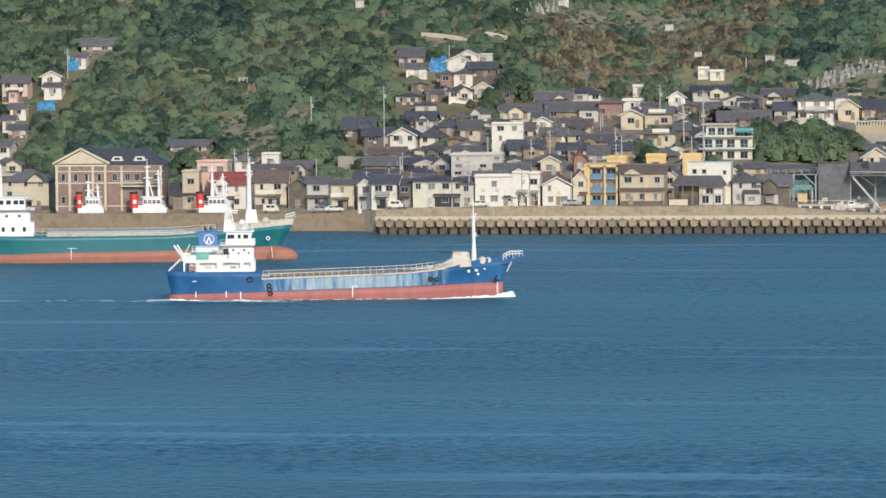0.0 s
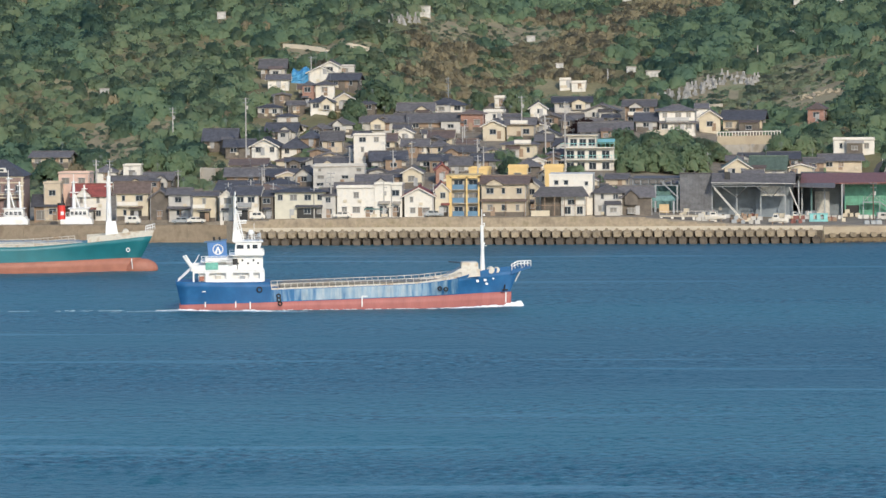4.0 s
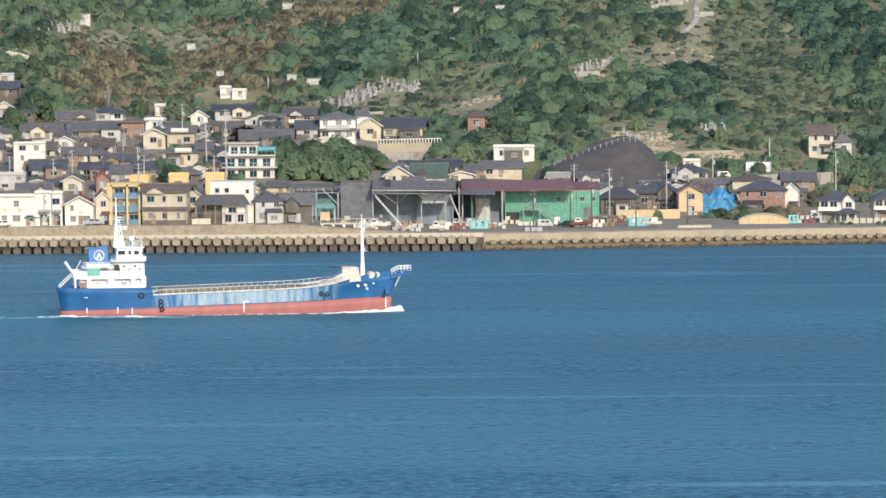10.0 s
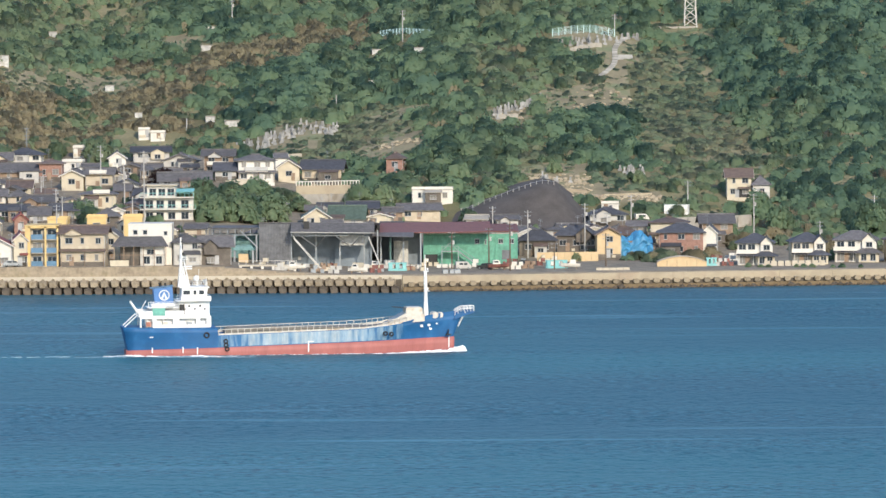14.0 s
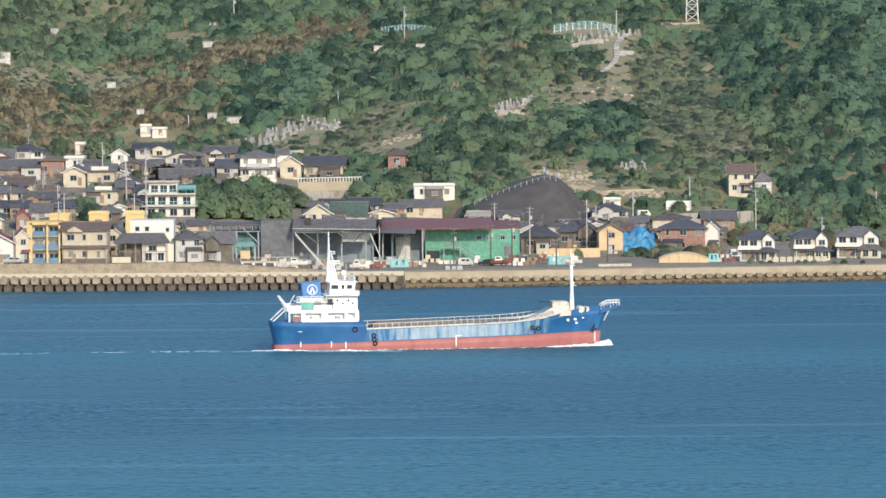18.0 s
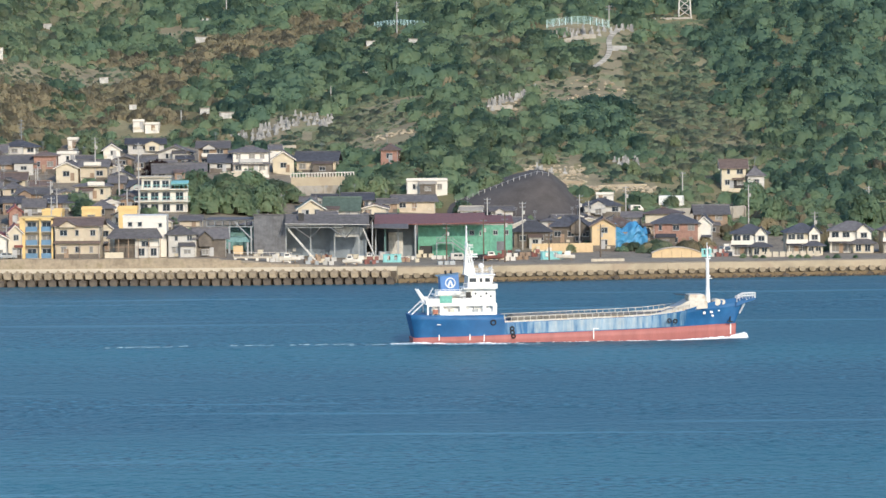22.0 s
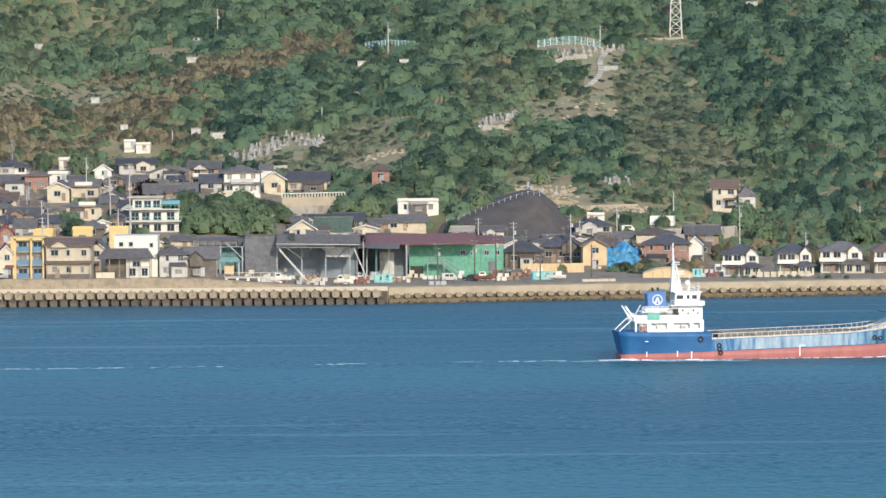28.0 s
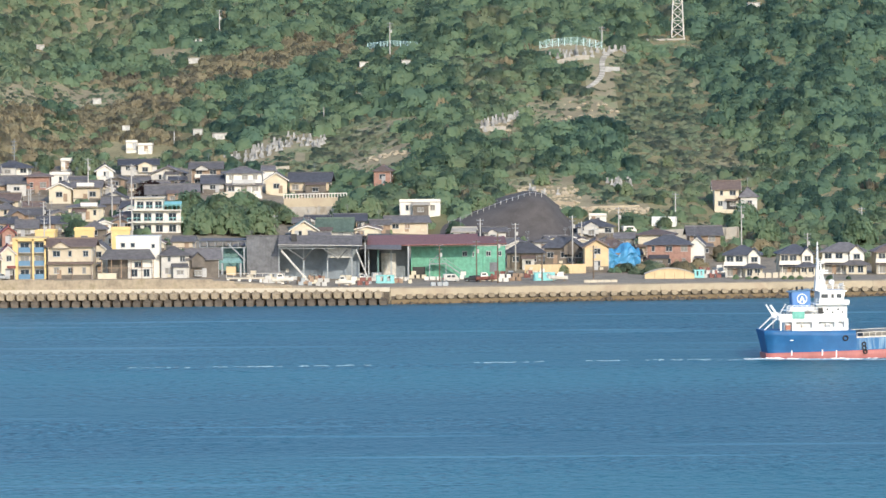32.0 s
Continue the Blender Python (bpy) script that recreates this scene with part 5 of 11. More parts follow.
    if balcony:
        bw = w * rng.uniform(0.45, 0.7)
        bx = rng.uniform(-0.5, 0.5) * (w - bw)
        bm = bmesh.new()
        box(bm, bx - bw / 2, bx + bw / 2, front - 1.1, front, sh - 0.12, sh)
        bal = part("balcony", bm, wall, h)
        bm = bmesh.new()
        box(bm, bx - bw / 2, bx + bw / 2, front - 1.1, front - 1.02, sh + 0.15, sh + 1.05)
        box(bm, bx - bw / 2, bx - bw / 2 + 0.08, front - 1.02, front, sh + 0.15, sh + 1.05)
        box(bm, bx + bw / 2 - 0.08, bx + bw / 2, front - 1.02, front, sh + 0.15, sh + 1.05)
        part("balcony_rail", bm, WHITE if wall is not WHITE else FRAME, bal)
    if not shop and wall not in (WHITE, YELLOW) and rng.random() < 0.6:
        bm = bmesh.new()
        box(bm, -w / 2 - 0.03, w / 2 + 0.03, front - 0.03, front, -0.5, 1.0)
        part("wainscot", bm, DARKWALL, h, "dark board wainscot")
    if w > 6 and rng.random() < 0.55:
        lw2, ld2, lh = w * rng.uniform(0.3, 0.5), rng.uniform(1.8, 2.6), rng.uniform(2.1, 2.6)
        cx = rng.uniform(-0.5, 0.5) * (w - lw2)
        bm = bmesh.new()
        box(bm, cx - lw2 / 2, cx + lw2 / 2, front - ld2, front, -2, lh)
        lt = part("lean_to", bm, rng.choice((wall, GREYWALL, DARKWALL, BROWNWALL)), h)
        bm = bmesh.new()
        hexa(bm, ((cx - lw2 / 2 - 0.3, front - ld2 - 0.4, lh - 0.1), (cx + lw2 / 2 + 0.3, front - ld2 - 0.4, lh - 0.1), (cx + lw2 / 2 + 0.3, front, lh + 0.6), (cx - lw2 / 2 - 0.3, front, lh + 0.6)),
             ((cx - lw2 / 2 - 0.3, front - ld2 - 0.4, lh + 0.02), (cx + lw2 / 2 + 0.3, front - ld2 - 0.4, lh + 0.02), (cx + lw2 / 2 + 0.3, front, lh + 0.72), (cx - lw2 / 2 - 0.3, front, lh + 0.72)))
        part("lean_to_roof", bm, rng.choice((tiles, TILE, SHED_ROOF, TILE_BROWN)), lt)
        window(lt, cx, front - ld2, 0.8, min(1.6, lw2 * 0.5), 1.0, 0, rng.random() < 0.5)
    for k in range(rng.choice((0, 1, 1, 2))):
        part("air_conditioner", box_mesh(0.8, 0.32, 0.6, CREAM), None, h, at=pose(rng.uniform(-0.45, 0.45) * w, front - 0.18, 0.2 if storeys == 1 else rng.choice((0.2, sh + 0.2))))
    if rng.random() < 0.7:
        part("downpipe", box_mesh(0.1, 0.1, eave - 0.2, FRAME), None, h, at=pose(rng.choice((-1, 1)) * (w / 2 - 0.12), front - 0.06, 0))
    if rng.random() < 0.5 and roof != "flat":
        bm = bmesh.new()
        ax = rng.uniform(-0.3, 0.3) * w
        top = eave + rise
        bar(bm, (ax, 0, top), (ax, 0, top + 2.6), 0.03, n=4)
        for k in range(4):
            bar(bm, (ax - 0.5, 0, top + 1.9 + 0.2 * k), (ax + 0.5, 0, top + 1.9 + 0.2 * k), 0.02, n=4)
        part("aerial", bm, STEEL, h)
    return h



# ---- the town ----
house(-223.6, 1207.6, 11.0, 8.3, 7.0, 2.6, "hip", CREAM, TILE, -3, 3, "cream two-storey flats with a grey hipped roof", seed=1)
house(-186.1, 1204.0, 5.8, 6.0, 3.7, 2.5, "x", BROWNWALL, TILE_DARK, 4, 1, "low dark-roofed shop beside the dock", shop=True, seed=2)
house(-184.7, 1204.0, 3.9, 6.0, 8.6, 0.3, "flat", BEIGE, CONC, 3, 2, "pale beige flat-roofed building by the dock", seed=3)
house(-180.4, 1211.0, 7.2, 6.0, 10.6, 0.3, "flat", PINKWALL, CONC, -2, 3, "pale pink flat-roofed three-storey building", seed=4)
house(-175.6, 1203.5, 8.0, 6.0, 6.0, 2.7, "x", WHITE, TILE_RED, 0, 2, "white house with a dark red tiled roof", seed=5)
house(-166.0, 1203.0, 7.4, 6.0, 6.6, 2.5, "x", CREAM, TILE_BROWN, 4, 2, "cream two-storey house with a brown tiled roof", balcony=True, seed=6)
house(-159.3, 1203.0, 4.8, 7.0, 5.3, 2.2, "y", DARKWALL, TILE, 2, 2, "weathered timber house with a grey roof", seed=7)
house(-184.6, 1291.0, 4.9, 6.0, 2.4, 1.7, "hip", WHITE, TILE, 7, 1, "small white house with a pale hipped roof", seed=8)
house(-178.0, 1291.0, 4.4, 6.0, 3.6, 0.3, "flat", WHITE, CONC, 3, 1, "white flat-roofed block on the slope", seed=9)
house(-169.9, 1280.0, 6.9, 6.0, 2.5, 1.7, "x", DARKWALL, TILE, -6, 1, "dark timber house with grey tiles", seed=10)
house(-177.3, 1278.0, 7.7, 6.0, 2.4, 1.4, "x", BEIGE, TILE, 4, 1, "low beige house with a grey roof", seed=11)
house(-200.2, 1305.5, 9.4, 7.1, 2.4, 1.3, "x", BEIGE, TILE, -6, 1, "long low house with a grey tiled roof", seed=12)
house(-154.8, 1202.0, 5.0, 6.0, 6.0, 1.4, "x", GREYWALL, TILE, 2, 2, "grey two-storey house with shutters", skirt=True, seed=13)
house(-147.1, 1188.0, 5.3, 6.0, 6.0, 1.0, "x", CREAM, TILE, 0, 2, "cream two-storey house with a balcony", balcony=True, seed=14)
house(-141.9, 1185.0, 3.0, 7.0, 5.8, 2.0, "y", WHITE, TILE_DARK, 4, 2, "narrow white gabled house", seed=15)
house(-136.4, 1179.0, 5.8, 6.0, 6.0, 2.3, "x", WHITE, TILE_DARK, -3, 2, "white two-storey house under dark tiles", balcony=True, seed=16)
house(-131.6, 1179.0, 2.7, 6.0, 5.2, 1.5, "x", DARKWALL, TILE_DARK, -3, 2, "narrow dark timber house", seed=17)
house(-124.4, 1179.6, 11.6, 7.2, 6.1, 1.2, "hip", PALE_YELLOW, TILE_DARK, 3, 2, "pale yellow apartment house with an outside stair", seed=31)
house(-117.9, 1179.0, 3.1, 6.0, 5.2, 2.0, "x", GREYWALL, TILE, 2, 2, "small grey house with a tiled roof", seed=19)
house(-111.6, 1179.0, 8.9, 6.0, 6.6, 0.4, "flat", WHITE, CONC, 2, 2, "modern white flat-roofed two-storey house", seed=23)
house(-105.7, 1179.0, 3.7, 6.0, 7.3, 0.3, "flat", WHITE, CONC, 3, 2, "white box-shaped house in the town", seed=21)
house(-102.4, 1179.0, 2.4, 6.0, 7.1, 0.4, "flat", WHITE, CONC, 0, 2, "narrow white house in the town", seed=22)
house(-97.5, 1179.9, 6.5, 7.8, 4.9, 2.8, "y", WHITE, TILE_RED, 2, 2, "white gabled house with a red roof", seed=23)
house(-92.6, 1179.5, 3.1, 7.0, 6.1, 2.4, "y", CREAM, TILE_RED, 7, 2, "small cream house with a red gable", seed=24)
house(-78.0, 1179.7, 10.0, 7.5, 7.5, 2.2, "x", BEIGE, TILE_BROWN, -3, 2, "wide beige house with a brown tiled roof", skirt=True, seed=25)
house(-72.7, 1195.0, 3.7, 7.0, 6.2, 1.8, "y", CREAM, TILE, -3, 2, "cream gabled house beside the white block", seed=26)
house(-55.2, 1182.5, 6.3, 6.0, 5.3, 2.5, "hip", GREYWALL, TILE, 7, 2, "grey house with a broad hipped roof", seed=27)
house(-88.4, 1244.5, 4.7, 6.0, 4.1, 0.4, "flat", YELLOW, YELLOW, -2, 1, "yellow rendered flat-roofed house", seed=28)
house(-79.5, 1248.0, 4.7, 6.0, 4.0, 0.4, "flat", YELLOW, YELLOW, 3, 1, "yellow rendered block with flat roof", seed=29)
house(-70.5, 1242.0, 4.5, 6.0, 4.8, 0.5, "flat", YELLOW, YELLOW, 0, 2, "yellow flat-roofed house behind the white block", seed=30)
house(-48.8, 1183.5, 6.9, 6.0, 4.4, 2.3, "x", DARKWALL, TILE, 7, 1, "dark timber house with a grey roof", seed=31)
house(-55.4, 1240.0, 4.7, 6.0, 2.4, 1.1, "x", BEIGE, TILE, -6, 1, "low house behind the shed", seed=32)
house(-122.1, 1246.5, 12.3, 9.0, 5.1, 0.4, "flat", GREYWALL, CONC, 3, 3, "grey concrete block on the slope", seed=33)
house(-130.7, 1252.0, 4.0, 7.0, 2.7, 2.0, "y", GREYWALL, TILE_DARK, -6, 1, "grey gabled house in the town", seed=34)
house(-146.9, 1312.4, 6.5, 7.8, 2.7, 2.1, "y", WHITE, TILE_DARK, -3, 1, "white gabled storehouse with dark tiles", seed=35)
house(-153.7, 1312.0, 7.1, 6.0, 2.4, 1.8, "x", DARKWALL, TILE_DARK, 4, 1, "dark timber house under heavy tiles", seed=36)
house(-139.6, 1314.0, 6.6, 6.0, 2.7, 2.8, "hip", WHITE, TILE_DARK, -6, 1, "white house with a dark hipped roof", seed=37)
house(-159.2, 1318.0, 7.9, 6.0, 2.4, 3.0, "x", DARKWALL, TILE_DARK, 0, 1, "old dark farmhouse with tiled roof", seed=38)
house(-144.4, 1327.0, 7.6, 6.0, 2.4, 2.0, "x", GREYWALL, TILE_DARK, -6, 1, "grey house under dark tiles", seed=39)
house(-136.0, 1316.0, 4.9, 6.0, 2.5, 2.0, "hip", BROWNWALL, TILE_DARK, 0, 1, "brown timber house with hipped roof", seed=40)
house(-130.0, 1309.5, 5.0, 6.0, 2.8, 2.3, "x", BEIGE, TILE, 2, 1, "beige house with grey tiles", seed=41)
house(-130.0, 1333.0, 5.6, 6.0, 2.4, 1.7, "hip", GREYWALL, TILE, 4, 1, "grey hipped house in the town", seed=42)
house(-118.3, 1284.0, 7.7, 6.0, 7.2, 0.3, "flat", WHITE, CONC, 3, 3, "white three-storey flats with roof terrace", seed=43)
house(-112.9, 1322.5, 4.5, 7.0, 2.7, 1.4, "y", WHITE, TILE, 2, 1, "white gabled house in the town", seed=44)
house(-113.0, 1275.1, 8.3, 6.2, 2.5, 2.2, "x", GREYWALL, TILE_DARK, 7, 1, "long grey house under dark tiles", seed=45)
house(-108.3, 1299.5, 6.1, 6.0, 2.4, 1.7, "x", WHITE, TILE, 2, 1, "white house with grey tiles", seed=46)
house(-102.2, 1299.0, 4.8, 6.0, 2.4, 1.7, "hip", BEIGE, TILE, 2, 1, "beige house with hipped roof", seed=47)
house(-106.8, 1344.0, 13.8, 9.0, 2.4, 2.3, "x", BROWNWALL, TILE, 7, 1, "broad brown timber house with grey tiles", seed=48)
house(-120.3, 1344.7, 11.1, 8.3, 2.4, 1.7, "x", GREYWALL, TILE, 4, 1, "long grey-roofed house in the town", seed=49)
house(-120.5, 1346.0, 4.2, 7.0, 2.4, 1.6, "y", BEIGE, TILE, 2, 1, "small gabled house in the town", seed=50)
house(-106.5, 1377.4, 9.1, 6.9, 2.4, 1.8, "hip", WHITE, TILE_DARK, -3, 1, "white house with a dark hipped roof", seed=51)
house(-97.1, 1343.0, 5.9, 6.0, 4.5, 1.2, "hip", BRICKRED, TILE_BROWN, 0, 1, "red-brown two-storey house in the town", seed=52)
house(-92.7, 1361.0, 5.0, 6.0, 2.3, 0.6, "flat", WHITE, CONC, -2, 1, "white flat-roofed house in the town", seed=53)
house(-90.1, 1327.0, 5.6, 7.0, 3.6, 1.6, "y", CREAM, TILE, -6, 1, "cream gabled house in the town", seed=54)
house(-83.6, 1326.5, 6.9, 6.0, 3.9, 1.6, "x", BEIGE, TILE, -3, 1, "beige two-storey house in the town", balcony=True, seed=55)
house(-82.0, 1294.2, 8.6, 6.4, 3.3, 1.1, "hip", CREAM, TILE, 2, 1, "cream house with a low hipped roof", balcony=True, seed=56)
house(-76.5, 1305.5, 3.9, 6.0, 2.5, 1.7, "x", DARKWALL, TILE, -3, 1, "dark timber house in the town", seed=57)
house(-104.5, 1246.5, 4.6, 7.0, 3.5, 1.5, "y", CREAM, TILE, 0, 1, "cream gabled house with brown trim", seed=58)
house(-98.2, 1253.0, 3.1, 7.0, 3.1, 1.6, "y", BRICKRED, TILE_RED, 7, 1, "small red-brown gabled house", seed=59)
house(-94.4, 1265.0, 4.8, 6.0, 2.4, 1.9, "x", GREYWALL, TILE, 2, 1, "grey house with tiled roof", seed=60)
house(-88.8, 1272.5, 6.6, 6.0, 2.4, 1.6, "x", DARKWALL, TILE_DARK, 7, 1, "dark house under heavy tiles", seed=61)
house(-101.4, 1273.5, 7.0, 6.0, 2.4, 1.4, "x", GREYWALL, TILE_DARK, 0, 1, "dark-roofed house in the town", seed=62)
house(-77.9, 1261.0, 5.6, 6.0, 2.7, 1.9, "hip", DARKWALL, TILE, 2, 1, "dark timber house with hipped roof", seed=63)
house(-81.9, 1370.0, 4.4, 7.0, 2.4, 1.8, "y", WHITE, TILE_DARK, 4, 1, "small white gabled house", seed=64)
house(-92.1, 1390.0, 4.8, 6.0, 2.2, 0.6, "flat", WHITE, CONC, 0, 1, "small white hut in the town", seed=65)
house(-77.2, 1414.5, 3.0, 5.0, 2.1, 0.5, "flat", WHITE, CONC, 3, 1, "small white roofed shed", seed=66)
house(-73.4, 1413.0, 3.8, 5.0, 1.6, 0.5, "flat", WHITE, CONC, 0, 1, "small pale shed in the town", seed=67)
house(-73.6, 1381.0, 9.4, 7.1, 2.4, 1.3, "x", GREYWALL, TILE_DARK, 4, 1, "low dark-roofed house in the town", seed=68)
house(-60.1, 1328.1, 8.3, 6.2, 2.4, 1.9, "x", GREYWALL, TILE, 4, 1, "grey house with tiled roof", seed=69)
house(-153.6, 1389.5, 6.4, 6.0, 2.7, 2.4, "x", GREYWALL, TILE, 2, 1, "old grey house with tiled roof", seed=70)
house(-150.6, 1374.5, 5.5, 6.0, 2.4, 1.2, "x", WHITE, TILE, 4, 1, "small white house on a terrace", seed=71)
house(-140.2, 1386.8, 6.4, 7.7, 2.8, 1.9, "y", WHITE, TILE_DARK, -3, 1, "white gabled house with dark tiles", seed=72)
house(-137.8, 1386.0, 4.9, 7.0, 2.4, 1.5, "y", WHITE, TILE, 0, 1, "white gabled house in the town", seed=73)
house(-133.8, 1386.0, 4.3, 6.0, 2.5, 0.3, "flat", GREYWALL, CONC, 3, 1, "grey concrete hut in the town", seed=74)
house(-132.8, 1372.5, 7.7, 6.0, 2.4, 1.6, "x", DARKWALL, TILE_DARK, -6, 1, "dark house under heavy tiles", seed=75)
house(-140.9, 1358.0, 2.9, 6.0, 5.8, 0.9, "hip", BRICKRED, TILE, 0, 2, "narrow pink-brown tower house", seed=76)
house(-137.0, 1361.5, 4.9, 6.0, 3.1, 1.0, "hip", WHITE, TILE, 4, 1, "white two-storey house in the town", seed=77)
house(-136.4, 1347.5, 6.2, 6.0, 2.6, 1.6, "hip", WHITE, TILE_DARK, 7, 1, "white house with dark hipped roof", seed=78)
house(-131.3, 1353.0, 4.6, 7.0, 2.9, 1.7, "y", CREAM, TILE, 7, 1, "cream gabled house in the town", seed=79)
house(-254.8, 1360.0, 6.8, 6.0, 4.8, 1.6, "x", PINKWALL, TILE, -3, 2, "pale pink two-storey house", balcony=True, seed=80)
house(-247.9, 1373.0, 5.0, 7.0, 2.7, 1.6, "y", WHITE, TILE, 7, 1, "white gabled house on the slope", seed=81)
house(-245.3, 1362.5, 4.7, 6.0, 2.6, 0.9, "x", WHITE, TILE, 0, 1, "white house below the terrace", seed=82)
house(-251.8, 1333.0, 3.2, 6.0, 2.6, 1.1, "x", WHITE, TILE, 4, 1, "white house on the slope", seed=83)
house(-251.5, 1345.0, 4.1, 6.0, 2.4, 1.2, "x", WHITE, TILE, 4, 1, "white hillside house in the town", seed=84)
house(-247.9, 1324.0, 4.5, 6.0, 2.4, 1.3, "x", GREYWALL, TILE, 4, 1, "grey hillside house in the town", seed=85)
house(-249.1, 1305.0, 6.8, 6.0, 2.8, 1.4, "x", WHITE, TILE, -6, 1, "white house by the hill foot", seed=86)
house(-244.7, 1291.0, 7.5, 6.0, 2.4, 1.4, "hip", GREYWALL, TILE, 7, 1, "house with hipped roof by the road", seed=87)
house(-241.0, 1404.6, 8.2, 6.1, 2.4, 1.8, "x", GREYWALL, TILE, 7, 1, "long house with grey tiles among trees", seed=88)
house(-242.5, 1389.5, 3.1, 6.0, 2.4, 0.9, "x", WHITE, TILE, -3, 1, "small white house on the wooded slope", seed=89)
house(-44.9, 1342.4, 9.2, 6.9, 5.8, 1.6, "hip", WHITE, TILE, 7, 2, "white villa with a grey hipped roof", balcony=True, skirt=True, seed=90)
house(-39.2, 1371.5, 3.0, 6.0, 3.2, 1.2, "x", WHITE, TILE, 4, 1, "small white house in the town", seed=91)
house(-36.5, 1352.5, 5.4, 7.0, 3.8, 2.2, "y", CREAM, TILE, 0, 1, "cream gabled house in the town", seed=92)
house(-52.4, 1342.0, 5.4, 6.0, 2.6, 2.0, "x", GREYWALL, TILE_DARK, 0, 1, "grey house under dark tiles", seed=93)
house(-27.7, 1354.3, 10.1, 7.5, 3.5, 2.3, "x", BEIGE, TILE_DARK, -6, 1, "grey-brown two-storey house on a terrace", seed=94)
house(-8.9, 1353.0, 4.4, 6.0, 3.6, 1.6, "hip", BRICKRED, TILE_BROWN, -6, 1, "small red-brown house on the slope", seed=95)
house(0.4, 1316.8, 10.2, 7.6, 3.1, 0.4, "flat", WHITE, CONC, 0, 1, "long white flat-roofed house", seed=96)
house(-3.0, 1299.2, 9.9, 7.4, 2.5, 1.5, "x", BEIGE, TILE, 7, 1, "beige house with grey tiles", seed=97)
house(-27.9, 1276.2, 6.2, 7.4, 2.6, 2.5, "y", CREAM, TILE_GREEN, 2, 1, "gabled house with striped boards", seed=98)
house(-20.3, 1280.6, 8.2, 6.2, 2.4, 3.2, "x", GREYWALL, TILE_GREEN, -6, 1, "house with a green metal roof", seed=99)
house(25.2, 1244.5, 8.6, 6.0, 3.9, 2.6, "hip", DARKWALL, TILE_DARK, 0, 1, "dark timber house under a heavy tiled roof", seed=100, skirt=True)
house(34.9, 1252.0, 9.6, 6.0, 4.3, 2.6, "hip", DARKWALL, TILE_DARK, -2, 1, "dark timber house with hipped roof", seed=101)
house(42.0, 1242.5, 5.7, 7.0, 5.8, 2.0, "y", TAN, TILE_BROWN, 2, 2, "tan gabled timber house", seed=102)
house(59.6, 1248.4, 10.5, 7.9, 5.9, 2.3, "hip", BRICKRED, TILE_DARK, -3, 2, "red-brown house with a dark hipped roof", seed=103)
house(66.5, 1248.5, 3.3, 7.0, 5.9, 1.9, "y", WHITE, TILE_DARK, -6, 2, "white gabled annex in the town", seed=104)
house(77.7, 1323.0, 6.1, 6.0, 5.4, 2.1, "x", CREAM, TILE_BROWN, 0, 2, "cream house with a brown roof on the hill foot", seed=105)
house(83.1, 1321.5, 4.2, 6.0, 4.0, 2.3, "hip", GREYWALL, TILE, 2, 1, "grey house beside the cream one", seed=106)
house(43.6, 1295.8, 8.9, 6.6, 2.7, 1.8, "hip", GREYWALL, TILE_DARK, 2, 1, "grey house with dark tiles", seed=107)
house(44.7, 1306.5, 4.2, 6.0, 1.9, 0.4, "flat", WHITE, CONC, -2, 1, "low white hut in the town", seed=108)
house(11.3, 1286.5, 4.9, 6.0, 2.4, 1.0, "x", WHITE, CONC, -6, 1, "low white-roofed house behind the mound", seed=109)
house(18.6, 1288.0, 5.2, 6.0, 2.4, 1.1, "x", GREYWALL, TILE, 4, 1, "low grey-roofed house behind the shed", seed=110)
house(-64.4, 1324.1, 8.2, 6.2, 2.4, 2.3, "x", GREYWALL, TILE, 4, 1, "grey house with tiled roof", seed=111)
house(-72.8, 1345.5, 2.7, 6.0, 2.4, 1.2, "hip", DARKWALL, TILE, -6, 1, "dark small house in the town", seed=112)
house(-147.7, 1214.3, 9.3, 7.6, 2.9, 1.5, "x", WHITE, TILE, -7, 1, "white house with grey tiles", seed=113)
house(-135.5, 1201.1, 10.9, 7.1, 5.6, 1.7, "hip", CREAM, TILE_BROWN, 8, 2, "cream house with brown tiles", seed=114)
house(-122.4, 1203.2, 7.4, 8.4, 3.0, 1.8, "x", WHITE, TILE, 2, 1, "white house with grey tiles", seed=115)
house(-83.1, 1201.8, 8.7, 7.0, 2.7, 2.1, "x", CREAM, TILE_BROWN, 0, 1, "cream house with brown tiles", seed=116)
house(-145.8, 1223.0, 7.4, 7.1, 3.3, 1.7, "x", GREYWALL, TILE_DARK, -2, 1, "grey house under dark tiles", seed=117)
house(-135.7, 1211.6, 8.8, 7.0, 5.5, 1.5, "y", WHITE, TILE, 0, 2, "white house with grey tiles", seed=118)
house(-104.6, 1213.1, 6.9, 6.9, 2.7, 1.4, "x", DARKWALL, TILE, 6, 1, "dark old house with a grey tiled roof", seed=119)
house(-84.4, 1212.3, 5.8, 7.7, 2.7, 2.1, "y", GREYWALL, TILE, 5, 1, "weathered grey house with grey tiles", seed=120)
house(-144.8, 1233.8, 8.9, 8.1, 5.4, 2.1, "x", DARKWALL, TILE_DARK, -8, 2, "dark timber house under dark tiles", seed=121)
house(-134.4, 1224.5, 8.0, 7.0, 2.7, 2.1, "x", GREYWALL, TILE, -4, 1, "weathered grey house with grey tiles", seed=122)
house(-116.8, 1222.3, 7.2, 6.8, 2.7, 2.2, "x", DARKWALL, TILE, 5, 1, "dark old house with a grey tiled roof", seed=123)
